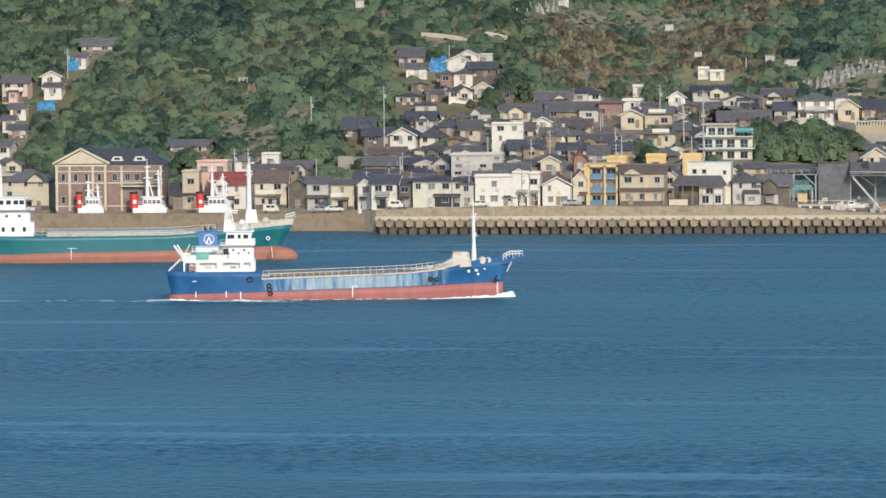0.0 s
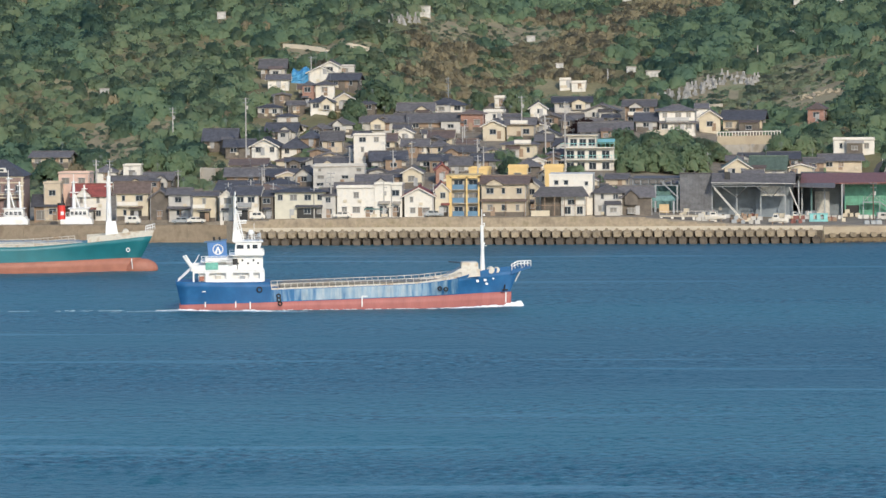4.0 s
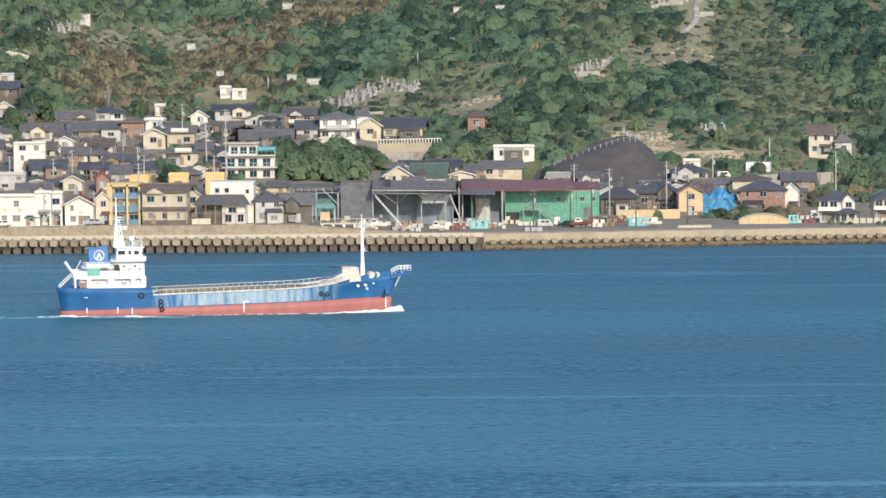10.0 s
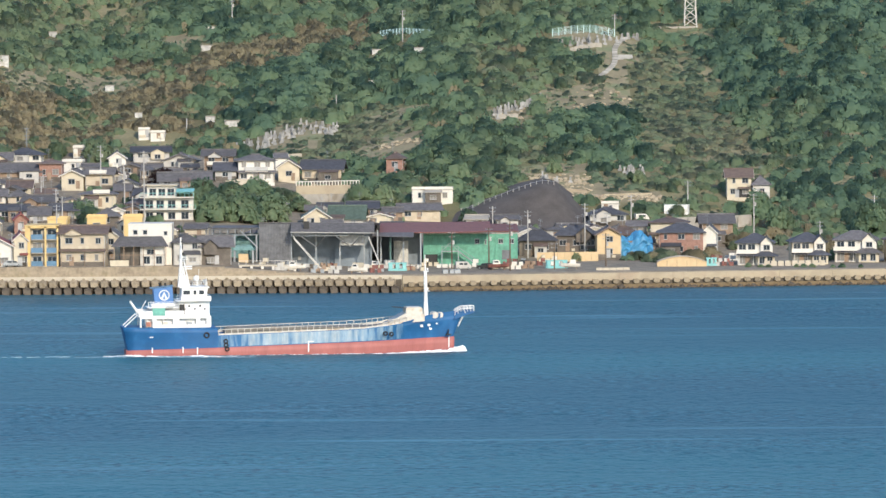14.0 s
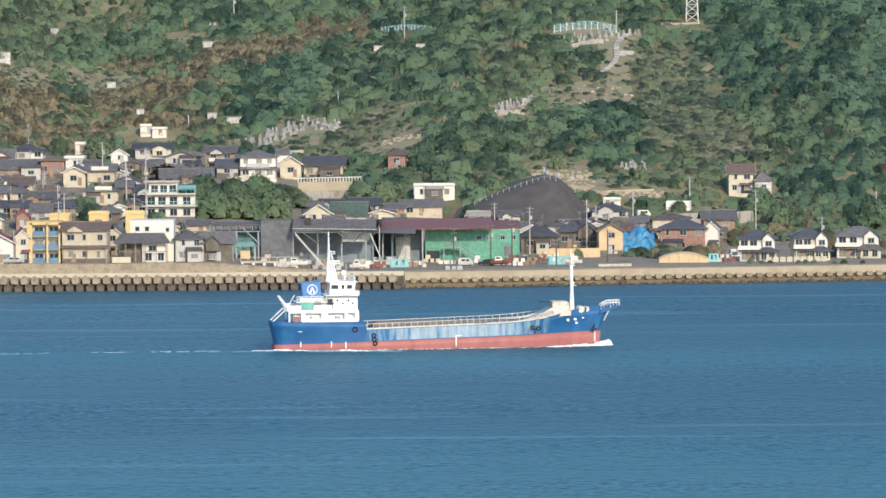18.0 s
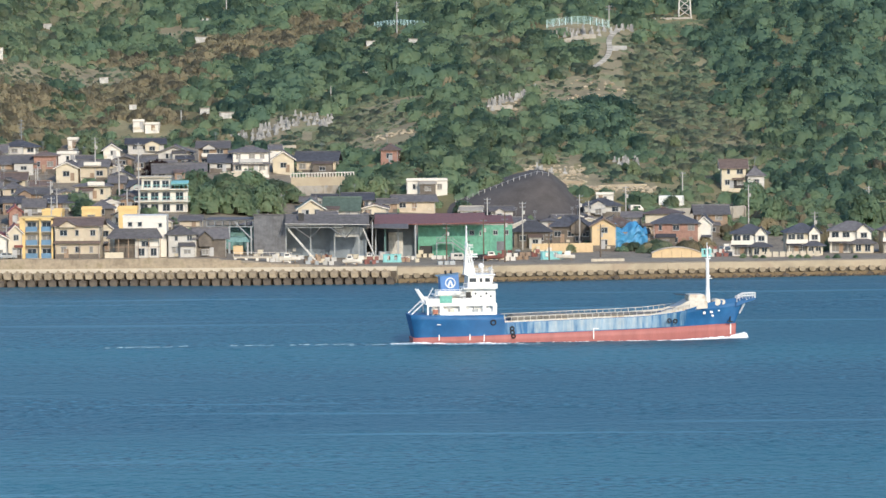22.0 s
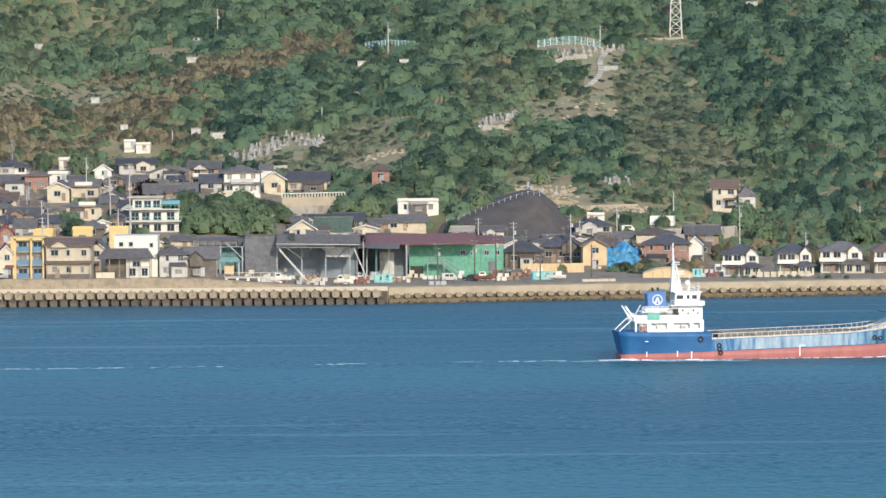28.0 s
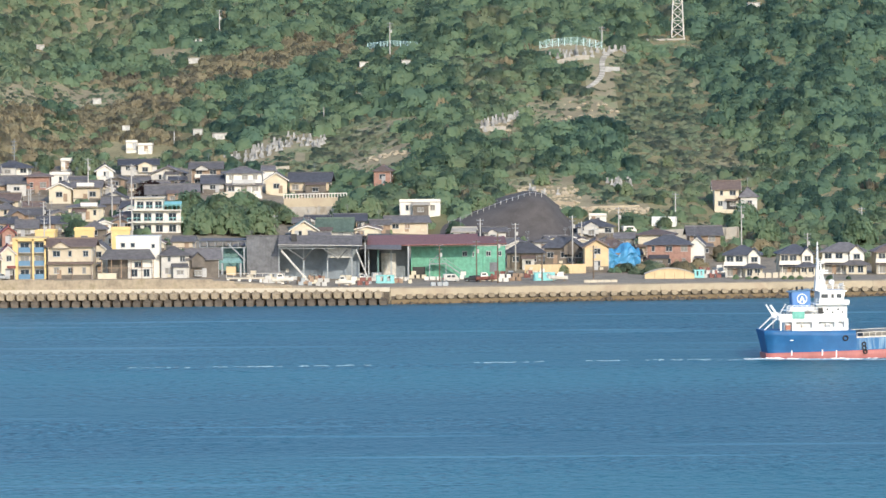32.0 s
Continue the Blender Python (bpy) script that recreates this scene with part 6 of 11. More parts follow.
house(-145.2, 1245.9, 7.1, 8.0, 2.8, 1.4, "y", DARKWALL, TILE_DARK, 2, 1, "dark timber house under dark tiles", seed=130)
house(-135.4, 1237.4, 7.7, 6.7, 3.2, 1.6, "hip", GREYWALL, TILE_DARK, 4, 1, "grey house under dark tiles", seed=131)
house(-112.8, 1234.0, 7.5, 8.0, 3.0, 1.9, "x", WHITE, TILE, 5, 1, "white house with grey tiles", seed=135)
house(-146.7, 1257.7, 7.5, 7.0, 5.6, 1.9, "x", BROWNWALL, TILE, 3, 2, "brown timber house with grey tiles", skirt=True, seed=143)
house(-138.8, 1266.9, 8.1, 7.2, 2.7, 1.5, "x", DARKWALL, TILE_DARK, -5, 1, "dark timber house under dark tiles", seed=144)
house(-148.6, 1280.9, 7.3, 7.6, 2.8, 2.0, "y", CREAM, TILE_BROWN, -7, 1, "cream house with brown tiles", seed=148)
house(-126.4, 1268.5, 7.0, 8.0, 2.7, 1.7, "x", GREYWALL, TILE, 7, 1, "weathered grey house with grey tiles", seed=149)
house(-70.6, 1281.0, 6.9, 8.2, 2.7, 1.8, "hip", CREAM, TILE_BROWN, 6, 1, "cream house with brown tiles", seed=153)
house(-102.7, 1311.9, 5.7, 6.9, 2.7, 1.8, "x", CREAM, TILE_BROWN, 0, 1, "cream house with brown tiles", seed=162)
house(-76.1, 1315.5, 5.7, 7.8, 2.7, 1.8, "y", GREYWALL, TILE_DARK, 3, 1, "grey house under dark tiles", seed=165)
house(-41.0, 1234.8, 5.7, 7.2, 2.7, 1.5, "hip", DARKWALL, TILE, 6, 1, "dark old house with a grey tiled roof", seed=166)
house(-54.6, 1352.2, 7.5, 7.3, 5.0, 1.6, "x", BROWNWALL, TILE, 0, 2, "brown timber house with grey tiles", balcony=True, seed=175)
house(-113.4, 1363.4, 8.7, 6.9, 2.7, 2.0, "x", WHITE, TILE, 2, 1, "white house with grey tiles", seed=176)
house(-64.8, 1361.3, 8.5, 6.8, 2.7, 2.0, "y", GREYWALL, TILE, -2, 1, "weathered grey house with grey tiles", seed=178)
house(-16.3, 1241.5, 7.5, 7.7, 3.1, 1.7, "y", GREYWALL, TILE, 6, 1, "weathered grey house with grey tiles", seed=179)
house(-14.6, 1261.9, 6.8, 8.3, 2.7, 1.8, "hip", BROWNWALL, TILE, -5, 1, "brown timber house with grey tiles", seed=182)
house(-16.8, 1296.6, 6.9, 7.9, 2.7, 1.6, "x", GREYWALL, TILE_DARK, 0, 1, "grey house under dark tiles", seed=184)
house(-167.3, 1224.6, 8.2, 7.3, 2.7, 1.4, "y", WHITE, TILE, 5, 1, "white house with grey tiles", seed=185)
house(24.0, 1263.1, 5.9, 8.3, 2.7, 1.5, "y", WHITE, TILE, -3, 1, "white house with grey tiles", seed=186)
house(46.3, 1265.6, 8.8, 6.8, 2.7, 2.1, "hip", CREAM, TILE_BROWN, -2, 1, "cream house with brown tiles", seed=188)
house(57.7, 1269.2, 8.5, 7.2, 5.2, 1.4, "hip", CREAM, TILE_BROWN, -6, 2, "cream house with brown tiles", skirt=True, seed=189)
house(69.1, 1270.6, 7.5, 8.2, 5.1, 2.1, "x", BROWNWALL, TILE, 2, 2, "brown timber house with grey tiles", seed=190)
house(-67.3, 1208.7, 8.8, 7.5, 2.9, 2.0, "x", BROWNWALL, TILE, 2, 1, "brown timber house with grey tiles", seed=191)
house(-94.0, 1220.4, 7.3, 7.5, 2.7, 2.0, "hip", BROWNWALL, TILE, 4, 1, "brown timber house with grey tiles", seed=192)
house(-149.3, 1295.0, 8.4, 7.7, 2.7, 1.4, "x", CREAM, TILE_BROWN, 1, 1, "cream house with brown tiles", seed=200)
house(-95.7, 1285.9, 7.3, 7.7, 2.7, 1.5, "x", BROWNWALL, TILE, -8, 1, "brown timber house with grey tiles", seed=203)
house(-121.0, 1297.8, 6.8, 8.4, 2.7, 1.5, "hip", GREYWALL, TILE, -3, 1, "weathered grey house with grey tiles", seed=207)
house(-68.4, 1295.7, 8.6, 6.5, 2.7, 1.7, "x", GREYWALL, TILE_DARK, -8, 1, "grey house under dark tiles", seed=208)
house(-117.6, 1307.6, 7.1, 8.2, 2.7, 1.7, "x", CREAM, TILE_BROWN, 2, 1, "cream house with brown tiles", seed=209)
house(-114.0, 1201.7, 5.6, 4.7, 2.1, 1.2, "y", GREYWALL, TILE_DARK, -4, 1, "small outbuilding, grey house under dark tiles", name="outbuilding", seed=211)
house(-79.7, 1335.3, 4.9, 4.0, 2.3, 0.8, "y", CREAM, TILE_BROWN, -2, 1, "small outbuilding, cream house with brown tiles", name="outbuilding", seed=212)
house(-78.2, 1212.4, 3.5, 4.3, 2.2, 1.0, "x", BEIGE, TILE, 13, 1, "small outbuilding, beige house with grey tiles", name="outbuilding", seed=213)
house(-134.4, 1326.1, 5.1, 3.3, 2.1, 1.2, "hip", DARKWALL, TILE, -7, 1, "small outbuilding, dark old house with a grey tiled roof", name="outbuilding", seed=214)
house(-141.7, 1333.0, 5.2, 4.0, 2.1, 0.9, "hip", WHITE, TILE, 5, 1, "small outbuilding, white house with grey tiles", name="outbuilding", seed=215)
house(-108.4, 1254.7, 6.1, 4.4, 2.3, 0.8, "hip", GREYWALL, TILE, -4, 1, "small outbuilding, weathered grey house with grey tiles", name="outbuilding", seed=216)
house(-116.3, 1215.6, 5.1, 3.6, 2.6, 0.8, "y", DARKWALL, TILE_DARK, 0, 1, "small outbuilding, dark timber house under dark tiles", name="outbuilding", seed=217)
house(-116.9, 1313.7, 5.1, 4.5, 2.4, 0.7, "x", DARKWALL, TILE_DARK, -10, 1, "small outbuilding, dark timber house under dark tiles", name="outbuilding", seed=218)
house(-114.1, 1256.2, 4.4, 3.5, 2.5, 0.7, "y", GREYWALL, TILE_DARK, 12, 1, "small outbuilding, grey house under dark tiles", name="outbuilding", seed=219)
house(-61.9, 1350.1, 3.9, 4.3, 2.3, 0.7, "x", DARKWALL, TILE_DARK, 5, 1, "small outbuilding, dark timber house under dark tiles", name="outbuilding", seed=220)
house(-88.2, 1285.6, 5.4, 3.5, 2.7, 0.8, "y", BEIGE, TILE, 9, 1, "small outbuilding, beige house with grey tiles", name="outbuilding", seed=221)
house(-110.0, 1246.8, 4.8, 3.3, 2.3, 0.6, "x", DARKWALL, TILE_DARK, 13, 1, "small outbuilding, dark timber house under dark tiles", name="outbuilding", seed=222)
house(-149.6, 1344.5, 5.8, 3.5, 2.5, 0.8, "hip", GREYWALL, TILE_DARK, -7, 1, "small outbuilding, grey house under dark tiles", name="outbuilding", seed=223)
house(-82.5, 1221.4, 4.5, 4.7, 2.7, 1.1, "hip", GREYWALL, TILE, 10, 1, "small outbuilding, weathered grey house with grey tiles", name="outbuilding", seed=224)
house(-95.4, 1300.5, 4.5, 4.7, 2.6, 1.1, "x", CREAM, TILE_BROWN, 1, 1, "small outbuilding, cream house with brown tiles", name="outbuilding", seed=225)
house(-127.0, 1212.3, 6.0, 4.2, 2.6, 0.8, "y", GREYWALL, TILE, -4, 1, "small outbuilding, weathered grey house with grey tiles", name="outbuilding", seed=226)
house(-72.0, 1250.3, 5.1, 3.4, 2.4, 1.1, "hip", WHITE, TILE, -11, 1, "small outbuilding, white house with grey tiles", name="outbuilding", seed=227)
house(-136.0, 1256.9, 5.0, 3.8, 2.5, 1.1, "y", CREAM, TILE_BROWN, 9, 1, "small outbuilding, cream house with brown tiles", name="outbuilding", seed=228)
house(-71.7, 1350.5, 4.9, 3.2, 2.2, 0.9, "x", DARKWALL, TILE, 5, 1, "small outbuilding, dark old house with a grey tiled roof", name="outbuilding", seed=229)
house(-130.4, 1275.9, 5.5, 3.8, 2.4, 1.1, "y", GREYWALL, TILE, -4, 1, "small outbuilding, weathered grey house with grey tiles", name="outbuilding", seed=230)
house(-140.2, 1294.0, 4.8, 3.6, 2.3, 0.8, "hip", CREAM, TILE_BROWN, 7, 1, "small outbuilding, cream house with brown tiles", name="outbuilding", seed=231)
house(-103.9, 1306.6, 4.6, 3.5, 2.8, 0.9, "y", DARKWALL, TILE, -14, 1, "small outbuilding, dark old house with a grey tiled roof", name="outbuilding", seed=232)
house(-104.8, 1356.6, 3.7, 3.3, 2.2, 0.7, "hip", CREAM, TILE_BROWN, 11, 1, "small outbuilding, cream house with brown tiles", name="outbuilding", seed=233)
house(-146.6, 1252.0, 5.4, 3.6, 2.6, 1.0, "x", GREYWALL, TILE, -12, 1, "small outbuilding, weathered grey house with grey tiles", name="outbuilding", seed=234)
house(-128.2, 1283.0, 5.2, 3.6, 2.5, 1.2, "y", BEIGE, TILE, 5, 1, "small outbuilding, beige house with grey tiles", name="outbuilding", seed=235)
house(-130.4, 1259.5, 6.1, 3.3, 2.2, 0.7, "hip", DARKWALL, TILE_DARK, -11, 1, "small outbuilding, dark timber house under dark tiles", name="outbuilding", seed=236)
house(-116.1, 1205.9, 5.3, 3.2, 2.6, 0.8, "x", DARKWALL, TILE, -9, 1, "small outbuilding, dark old house with a grey tiled roof", name="outbuilding", seed=237)
house(-134.0, 1230.7, 4.6, 3.9, 2.6, 0.8, "x", GREYWALL, TILE_DARK, 13, 1, "small outbuilding, grey house under dark tiles", name="outbuilding", seed=238)
house(-131.8, 1293.6, 4.0, 3.8, 2.3, 0.7, "y", BROWNWALL, TILE, -8, 1, "small outbuilding, brown timber house with grey tiles", name="outbuilding", seed=239)
house(-69.4, 1303.9, 4.4, 3.5, 2.4, 0.9, "x", CREAM, TILE_BROWN, 6, 1, "small outbuilding, cream house with brown tiles", name="outbuilding", seed=240)
house(-135.4, 1277.9, 5.8, 3.8, 2.6, 0.7, "x", DARKWALL, TILE_DARK, 5, 1, "small outbuilding, dark timber house under dark tiles", name="outbuilding", seed=241)
house(-101.5, 1222.6, 6.0, 3.9, 2.1, 0.8, "y", BROWNWALL, TILE, -10, 1, "small outbuilding, brown timber house with grey tiles", name="outbuilding", seed=242)
house(-144.6, 1339.1, 5.3, 3.4, 2.5, 0.7, "hip", GREYWALL, TILE_DARK, 8, 1, "small outbuilding, grey house under dark tiles", name="outbuilding", seed=243)
house(-89.9, 1289.3, 3.5, 3.8, 2.1, 0.7, "x", GREYWALL, TILE_DARK, -7, 1, "small outbuilding, grey house under dark tiles", name="outbuilding", seed=244)
house(-66.1, 1339.6, 4.5, 4.1, 2.2, 1.2, "x", WHITE, TILE, 12, 1, "small outbuilding, white house with grey tiles", name="outbuilding", seed=245)
house(-76.3, 1269.4, 3.6, 3.2, 2.7, 0.8, "y", WHITE, TILE, 11, 1, "small outbuilding, white house with grey tiles", name="outbuilding", seed=246)
house(-77.0, 1351.0, 5.4, 3.3, 2.3, 1.1, "y", DARKWALL, TILE, -10, 1, "small outbuilding, dark old house with a grey tiled roof", name="outbuilding", seed=247)
house(-143.5, 1287.4, 5.3, 4.0, 2.2, 0.9, "y", GREYWALL, TILE_DARK, 8, 1, "small outbuilding, grey house under dark tiles", name="outbuilding", seed=248)
house(-120.0, 1257.9, 5.7, 3.3, 2.1, 0.7, "hip", DARKWALL, TILE, -11, 1, "small outbuilding, dark old house with a grey tiled roof", name="outbuilding", seed=249)
house(-72.1, 1273.5, 6.0, 3.7, 2.3, 1.1, "y", BROWNWALL, TILE, -6, 1, "small outbuilding, brown timber house with grey tiles", name="outbuilding", seed=250)
house(-61.7, 1238.7, 3.6, 3.3, 2.3, 1.0, "y", CREAM, TILE_BROWN, -5, 1, "small outbuilding, cream house with brown tiles", name="outbuilding", seed=251)
house(-114.2, 1331.0, 3.9, 4.4, 2.5, 1.0, "x", WHITE, TILE, -1, 1, "small outbuilding, white house with grey tiles", name="outbuilding", seed=252)
house(-87.8, 1352.3, 3.9, 4.3, 2.2, 0.8, "x", WHITE, TILE, 8, 1, "small outbuilding, white house with grey tiles", name="outbuilding", seed=253)
house(-87.1, 1219.8, 3.8, 3.5, 2.4, 0.8, "hip", DARKWALL, TILE_DARK, -4, 1, "small outbuilding, dark timber house under dark tiles", name="outbuilding", seed=254)
house(-60.1, 1341.0, 5.7, 4.5, 2.1, 0.7, "y", GREYWALL, TILE, 12, 1, "small outbuilding, weathered grey house with grey tiles", name="outbuilding", seed=255)
house(-123.6, 1320.4, 3.9, 4.1, 2.3, 0.9, "x", DARKWALL, TILE_DARK, -4, 1, "small outbuilding, dark timber house under dark tiles", name="outbuilding", seed=256)
house(-143.6, 1350.3, 4.4, 3.3, 2.3, 0.9, "x", DARKWALL, TILE, 14, 1, "small outbuilding, dark old house with a grey tiled roof", name="outbuilding", seed=257)
house(-147.9, 1357.2, 4.3, 4.1, 2.3, 0.6, "y", DARKWALL, TILE, 6, 1, "small outbuilding, dark old house with a grey tiled roof", name="outbuilding", seed=258)
house(-125.2, 1259.4, 4.6, 4.2, 2.4, 0.8, "x", CREAM, TILE_BROWN, 7, 1, "small outbuilding, cream house with brown tiles", name="outbuilding", seed=259)
house(-105.7, 1320.3, 5.1, 4.0, 2.6, 0.9, "x", WHITE, TILE, 13, 1, "small outbuilding, white house with grey tiles", name="outbuilding", seed=260)
house(-125.3, 1356.7, 3.9, 4.1, 2.4, 1.2, "hip", DARKWALL, TILE_DARK, -2, 1, "small outbuilding, dark timber house under dark tiles", name="outbuilding", seed=261)
house(-142.3, 1367.2, 4.4, 4.0, 2.3, 1.1, "x", CREAM, TILE_BROWN, 5, 1, "small outbuilding, cream house with brown tiles", name="outbuilding", seed=262)
house(-115.2, 1352.7, 5.4, 4.3, 2.5, 0.8, "x", GREYWALL, TILE, 4, 1, "small outbuilding, weathered grey house with grey tiles", name="outbuilding", seed=263)
house(-82.8, 1266.7, 3.7, 4.4, 2.2, 0.7, "y", BROWNWALL, TILE, -4, 1, "small outbuilding, brown timber house with grey tiles", name="outbuilding", seed=264)
house(-59.4, 1202.7, 4.0, 4.8, 2.5, 0.8, "hip", WHITE, TILE, -14, 1, "small outbuilding, white house with grey tiles", name="outbuilding", seed=265)
house(-54.9, 1203.2, 3.9, 3.7, 2.6, 1.1, "y", BROWNWALL, TILE, 5, 1, "small outbuilding, brown timber house with grey tiles", name="outbuilding", seed=266)
house(-57.6, 1208.9, 4.2, 4.3, 2.2, 1.2, "hip", DARKWALL, TILE, 12, 1, "small outbuilding, dark old house with a grey tiled roof", name="outbuilding", seed=267)
house(-46.4, 1217.5, 4.2, 3.2, 2.4, 1.0, "x", WHITE, TILE, -6, 1, "small outbuilding, white house with grey tiles", name="outbuilding", seed=268)
house(-23.9, 1266.1, 4.4, 3.6, 2.6, 0.8, "x", BEIGE, TILE, 11, 1, "small outbuilding, beige house with grey tiles", name="outbuilding", seed=269)
house(-9.0, 1242.6, 3.7, 4.1, 2.6, 0.9, "x", DARKWALL, TILE, -10, 1, "small outbuilding, dark old house with a grey tiled roof", name="outbuilding", seed=270)
house(-26.8, 1253.8, 4.1, 3.3, 2.2, 0.8, "y", BROWNWALL, TILE, -4, 1, "small outbuilding, brown timber house with grey tiles", name="outbuilding", seed=271)
house(-24.9, 1297.2, 6.0, 4.4, 2.2, 1.0, "x", DARKWALL, TILE_DARK, -12, 1, "small outbuilding, dark timber house under dark tiles", name="outbuilding", seed=272)
house(-26.4, 1236.2, 4.8, 3.8, 2.2, 0.9, "hip", BEIGE, TILE, 1, 1, "small outbuilding, beige house with grey tiles", name="outbuilding", seed=273)
house(-9.2, 1249.6, 5.9, 4.4, 2.2, 1.1, "hip", DARKWALL, TILE_DARK, 7, 1, "small outbuilding, dark timber house under dark tiles", name="outbuilding", seed=274)
house(-16.7, 1248.1, 5.5, 3.6, 2.5, 1.0, "x", BROWNWALL, TILE, -7, 1, "small outbuilding, brown timber house with grey tiles", name="outbuilding", seed=275)
house(-12.3, 1282.3, 5.9, 4.7, 2.7, 1.0, "y", CREAM, TILE_BROWN, -4, 1, "small outbuilding, cream house with brown tiles", name="outbuilding", seed=276)
house(-9.4, 1268.3, 5.2, 3.3, 2.5, 0.7, "x", DARKWALL, TILE_DARK, -6, 1, "small outbuilding, dark timber house under dark tiles", name="outbuilding", seed=277)
house(-9.5, 1293.2, 4.7, 3.3, 2.4, 1.1, "x", BROWNWALL, TILE, 5, 1, "small outbuilding, brown timber house with grey tiles", name="outbuilding", seed=278)
house(-33.0, 1237.8, 4.0, 3.4, 2.7, 0.8, "hip", BEIGE, TILE, -10, 1, "small outbuilding, beige house with grey tiles", name="outbuilding", seed=279)
house(-28.9, 1290.3, 3.6, 3.5, 2.1, 1.0, "x", BROWNWALL, TILE, 0, 1, "small outbuilding, brown timber house with grey tiles", name="outbuilding", seed=280)
house(58.7, 1280.9, 5.6, 4.6, 2.3, 0.7, "y", CREAM, TILE_BROWN, 11, 1, "small outbuilding, cream house with brown tiles", name="outbuilding", seed=281)
house(39.3, 1273.5, 4.2, 3.3, 2.6, 0.7, "y", CREAM, TILE_BROWN, 8, 1, "small outbuilding, cream house with brown tiles", name="outbuilding", seed=282)
house(35.6, 1273.1, 4.7, 3.6, 2.7, 0.6, "hip", BROWNWALL, TILE, -11, 1, "small outbuilding, brown timber house with grey tiles", name="outbuilding", seed=283)
house(44.7, 1252.2, 3.9, 4.7, 2.8, 1.0, "hip", GREYWALL, TILE_DARK, 9, 1, "small outbuilding, grey house under dark tiles", name="outbuilding", seed=284)
house(56.4, 1275.9, 5.4, 4.5, 2.5, 1.0, "y", CREAM, TILE_BROWN, -7, 1, "small outbuilding, cream house with brown tiles", name="outbuilding", seed=285)
house(50.4, 1279.3, 4.4, 4.2, 2.7, 1.2, "x", BEIGE, TILE, -9, 1, "small outbuilding, beige house with grey tiles", name="outbuilding", seed=286)
house(30.6, 1269.6, 4.8, 4.0, 2.7, 0.9, "hip", GREYWALL, TILE, -6, 1, "small outbuilding, weathered grey house with grey tiles", name="outbuilding", seed=287)
house(21.3, 1270.6, 3.5, 4.7, 2.2, 1.0, "x", DARKWALL, TILE, 8, 1, "small outbuilding, dark old house with a grey tiled roof", name="outbuilding", seed=288)
house(50.1, 1254.1, 6.0, 4.0, 2.3, 0.9, "x", GREYWALL, TILE, 6, 1, "small outbuilding, weathered grey house with grey tiles", name="outbuilding", seed=289)
house(38.2, 1277.4, 3.8, 4.5, 2.5, 0.9, "y", WHITE, TILE, -13, 1, "small outbuilding, white house with grey tiles", name="outbuilding", seed=290)
house(24.6, 1256.5, 5.8, 3.6, 2.3, 0.7, "y", GREYWALL, TILE, 11, 1, "small outbuilding, weathered grey house with grey tiles", name="outbuilding", seed=291)
house(33.4, 1276.4, 5.2, 3.7, 2.6, 0.6, "x", BROWNWALL, TILE, 12, 1, "small outbuilding, brown timber house with grey tiles", name="outbuilding", seed=292)
house(38.3, 1266.4, 4.8, 3.6, 2.1, 0.9, "y", WHITE, TILE, -11, 1, "small outbuilding, white house with grey tiles", name="outbuilding", seed=293)
house(50.9, 1258.0, 4.2, 4.4, 2.2, 0.8, "y", DARKWALL, TILE_DARK, -9, 1, "small outbuilding, dark timber house under dark tiles", name="outbuilding", seed=294)
house(51.1, 1248.9, 5.6, 4.0, 2.2, 0.9, "y", GREYWALL, TILE_DARK, 7, 1, "small outbuilding, grey house under dark tiles", name="outbuilding", seed=295)
house(45.8, 1277.7, 4.7, 4.1, 2.1, 1.0, "y", GREYWALL, TILE, -1, 1, "small outbuilding, weathered grey house with grey tiles", name="outbuilding", seed=296)
house(45.5, 1248.2, 5.6, 3.2, 2.3, 1.2, "y", GREYWALL, TILE_DARK, -4, 1, "small outbuilding, grey house under dark tiles", name="outbuilding", seed=297)

# ---- large buildings ----


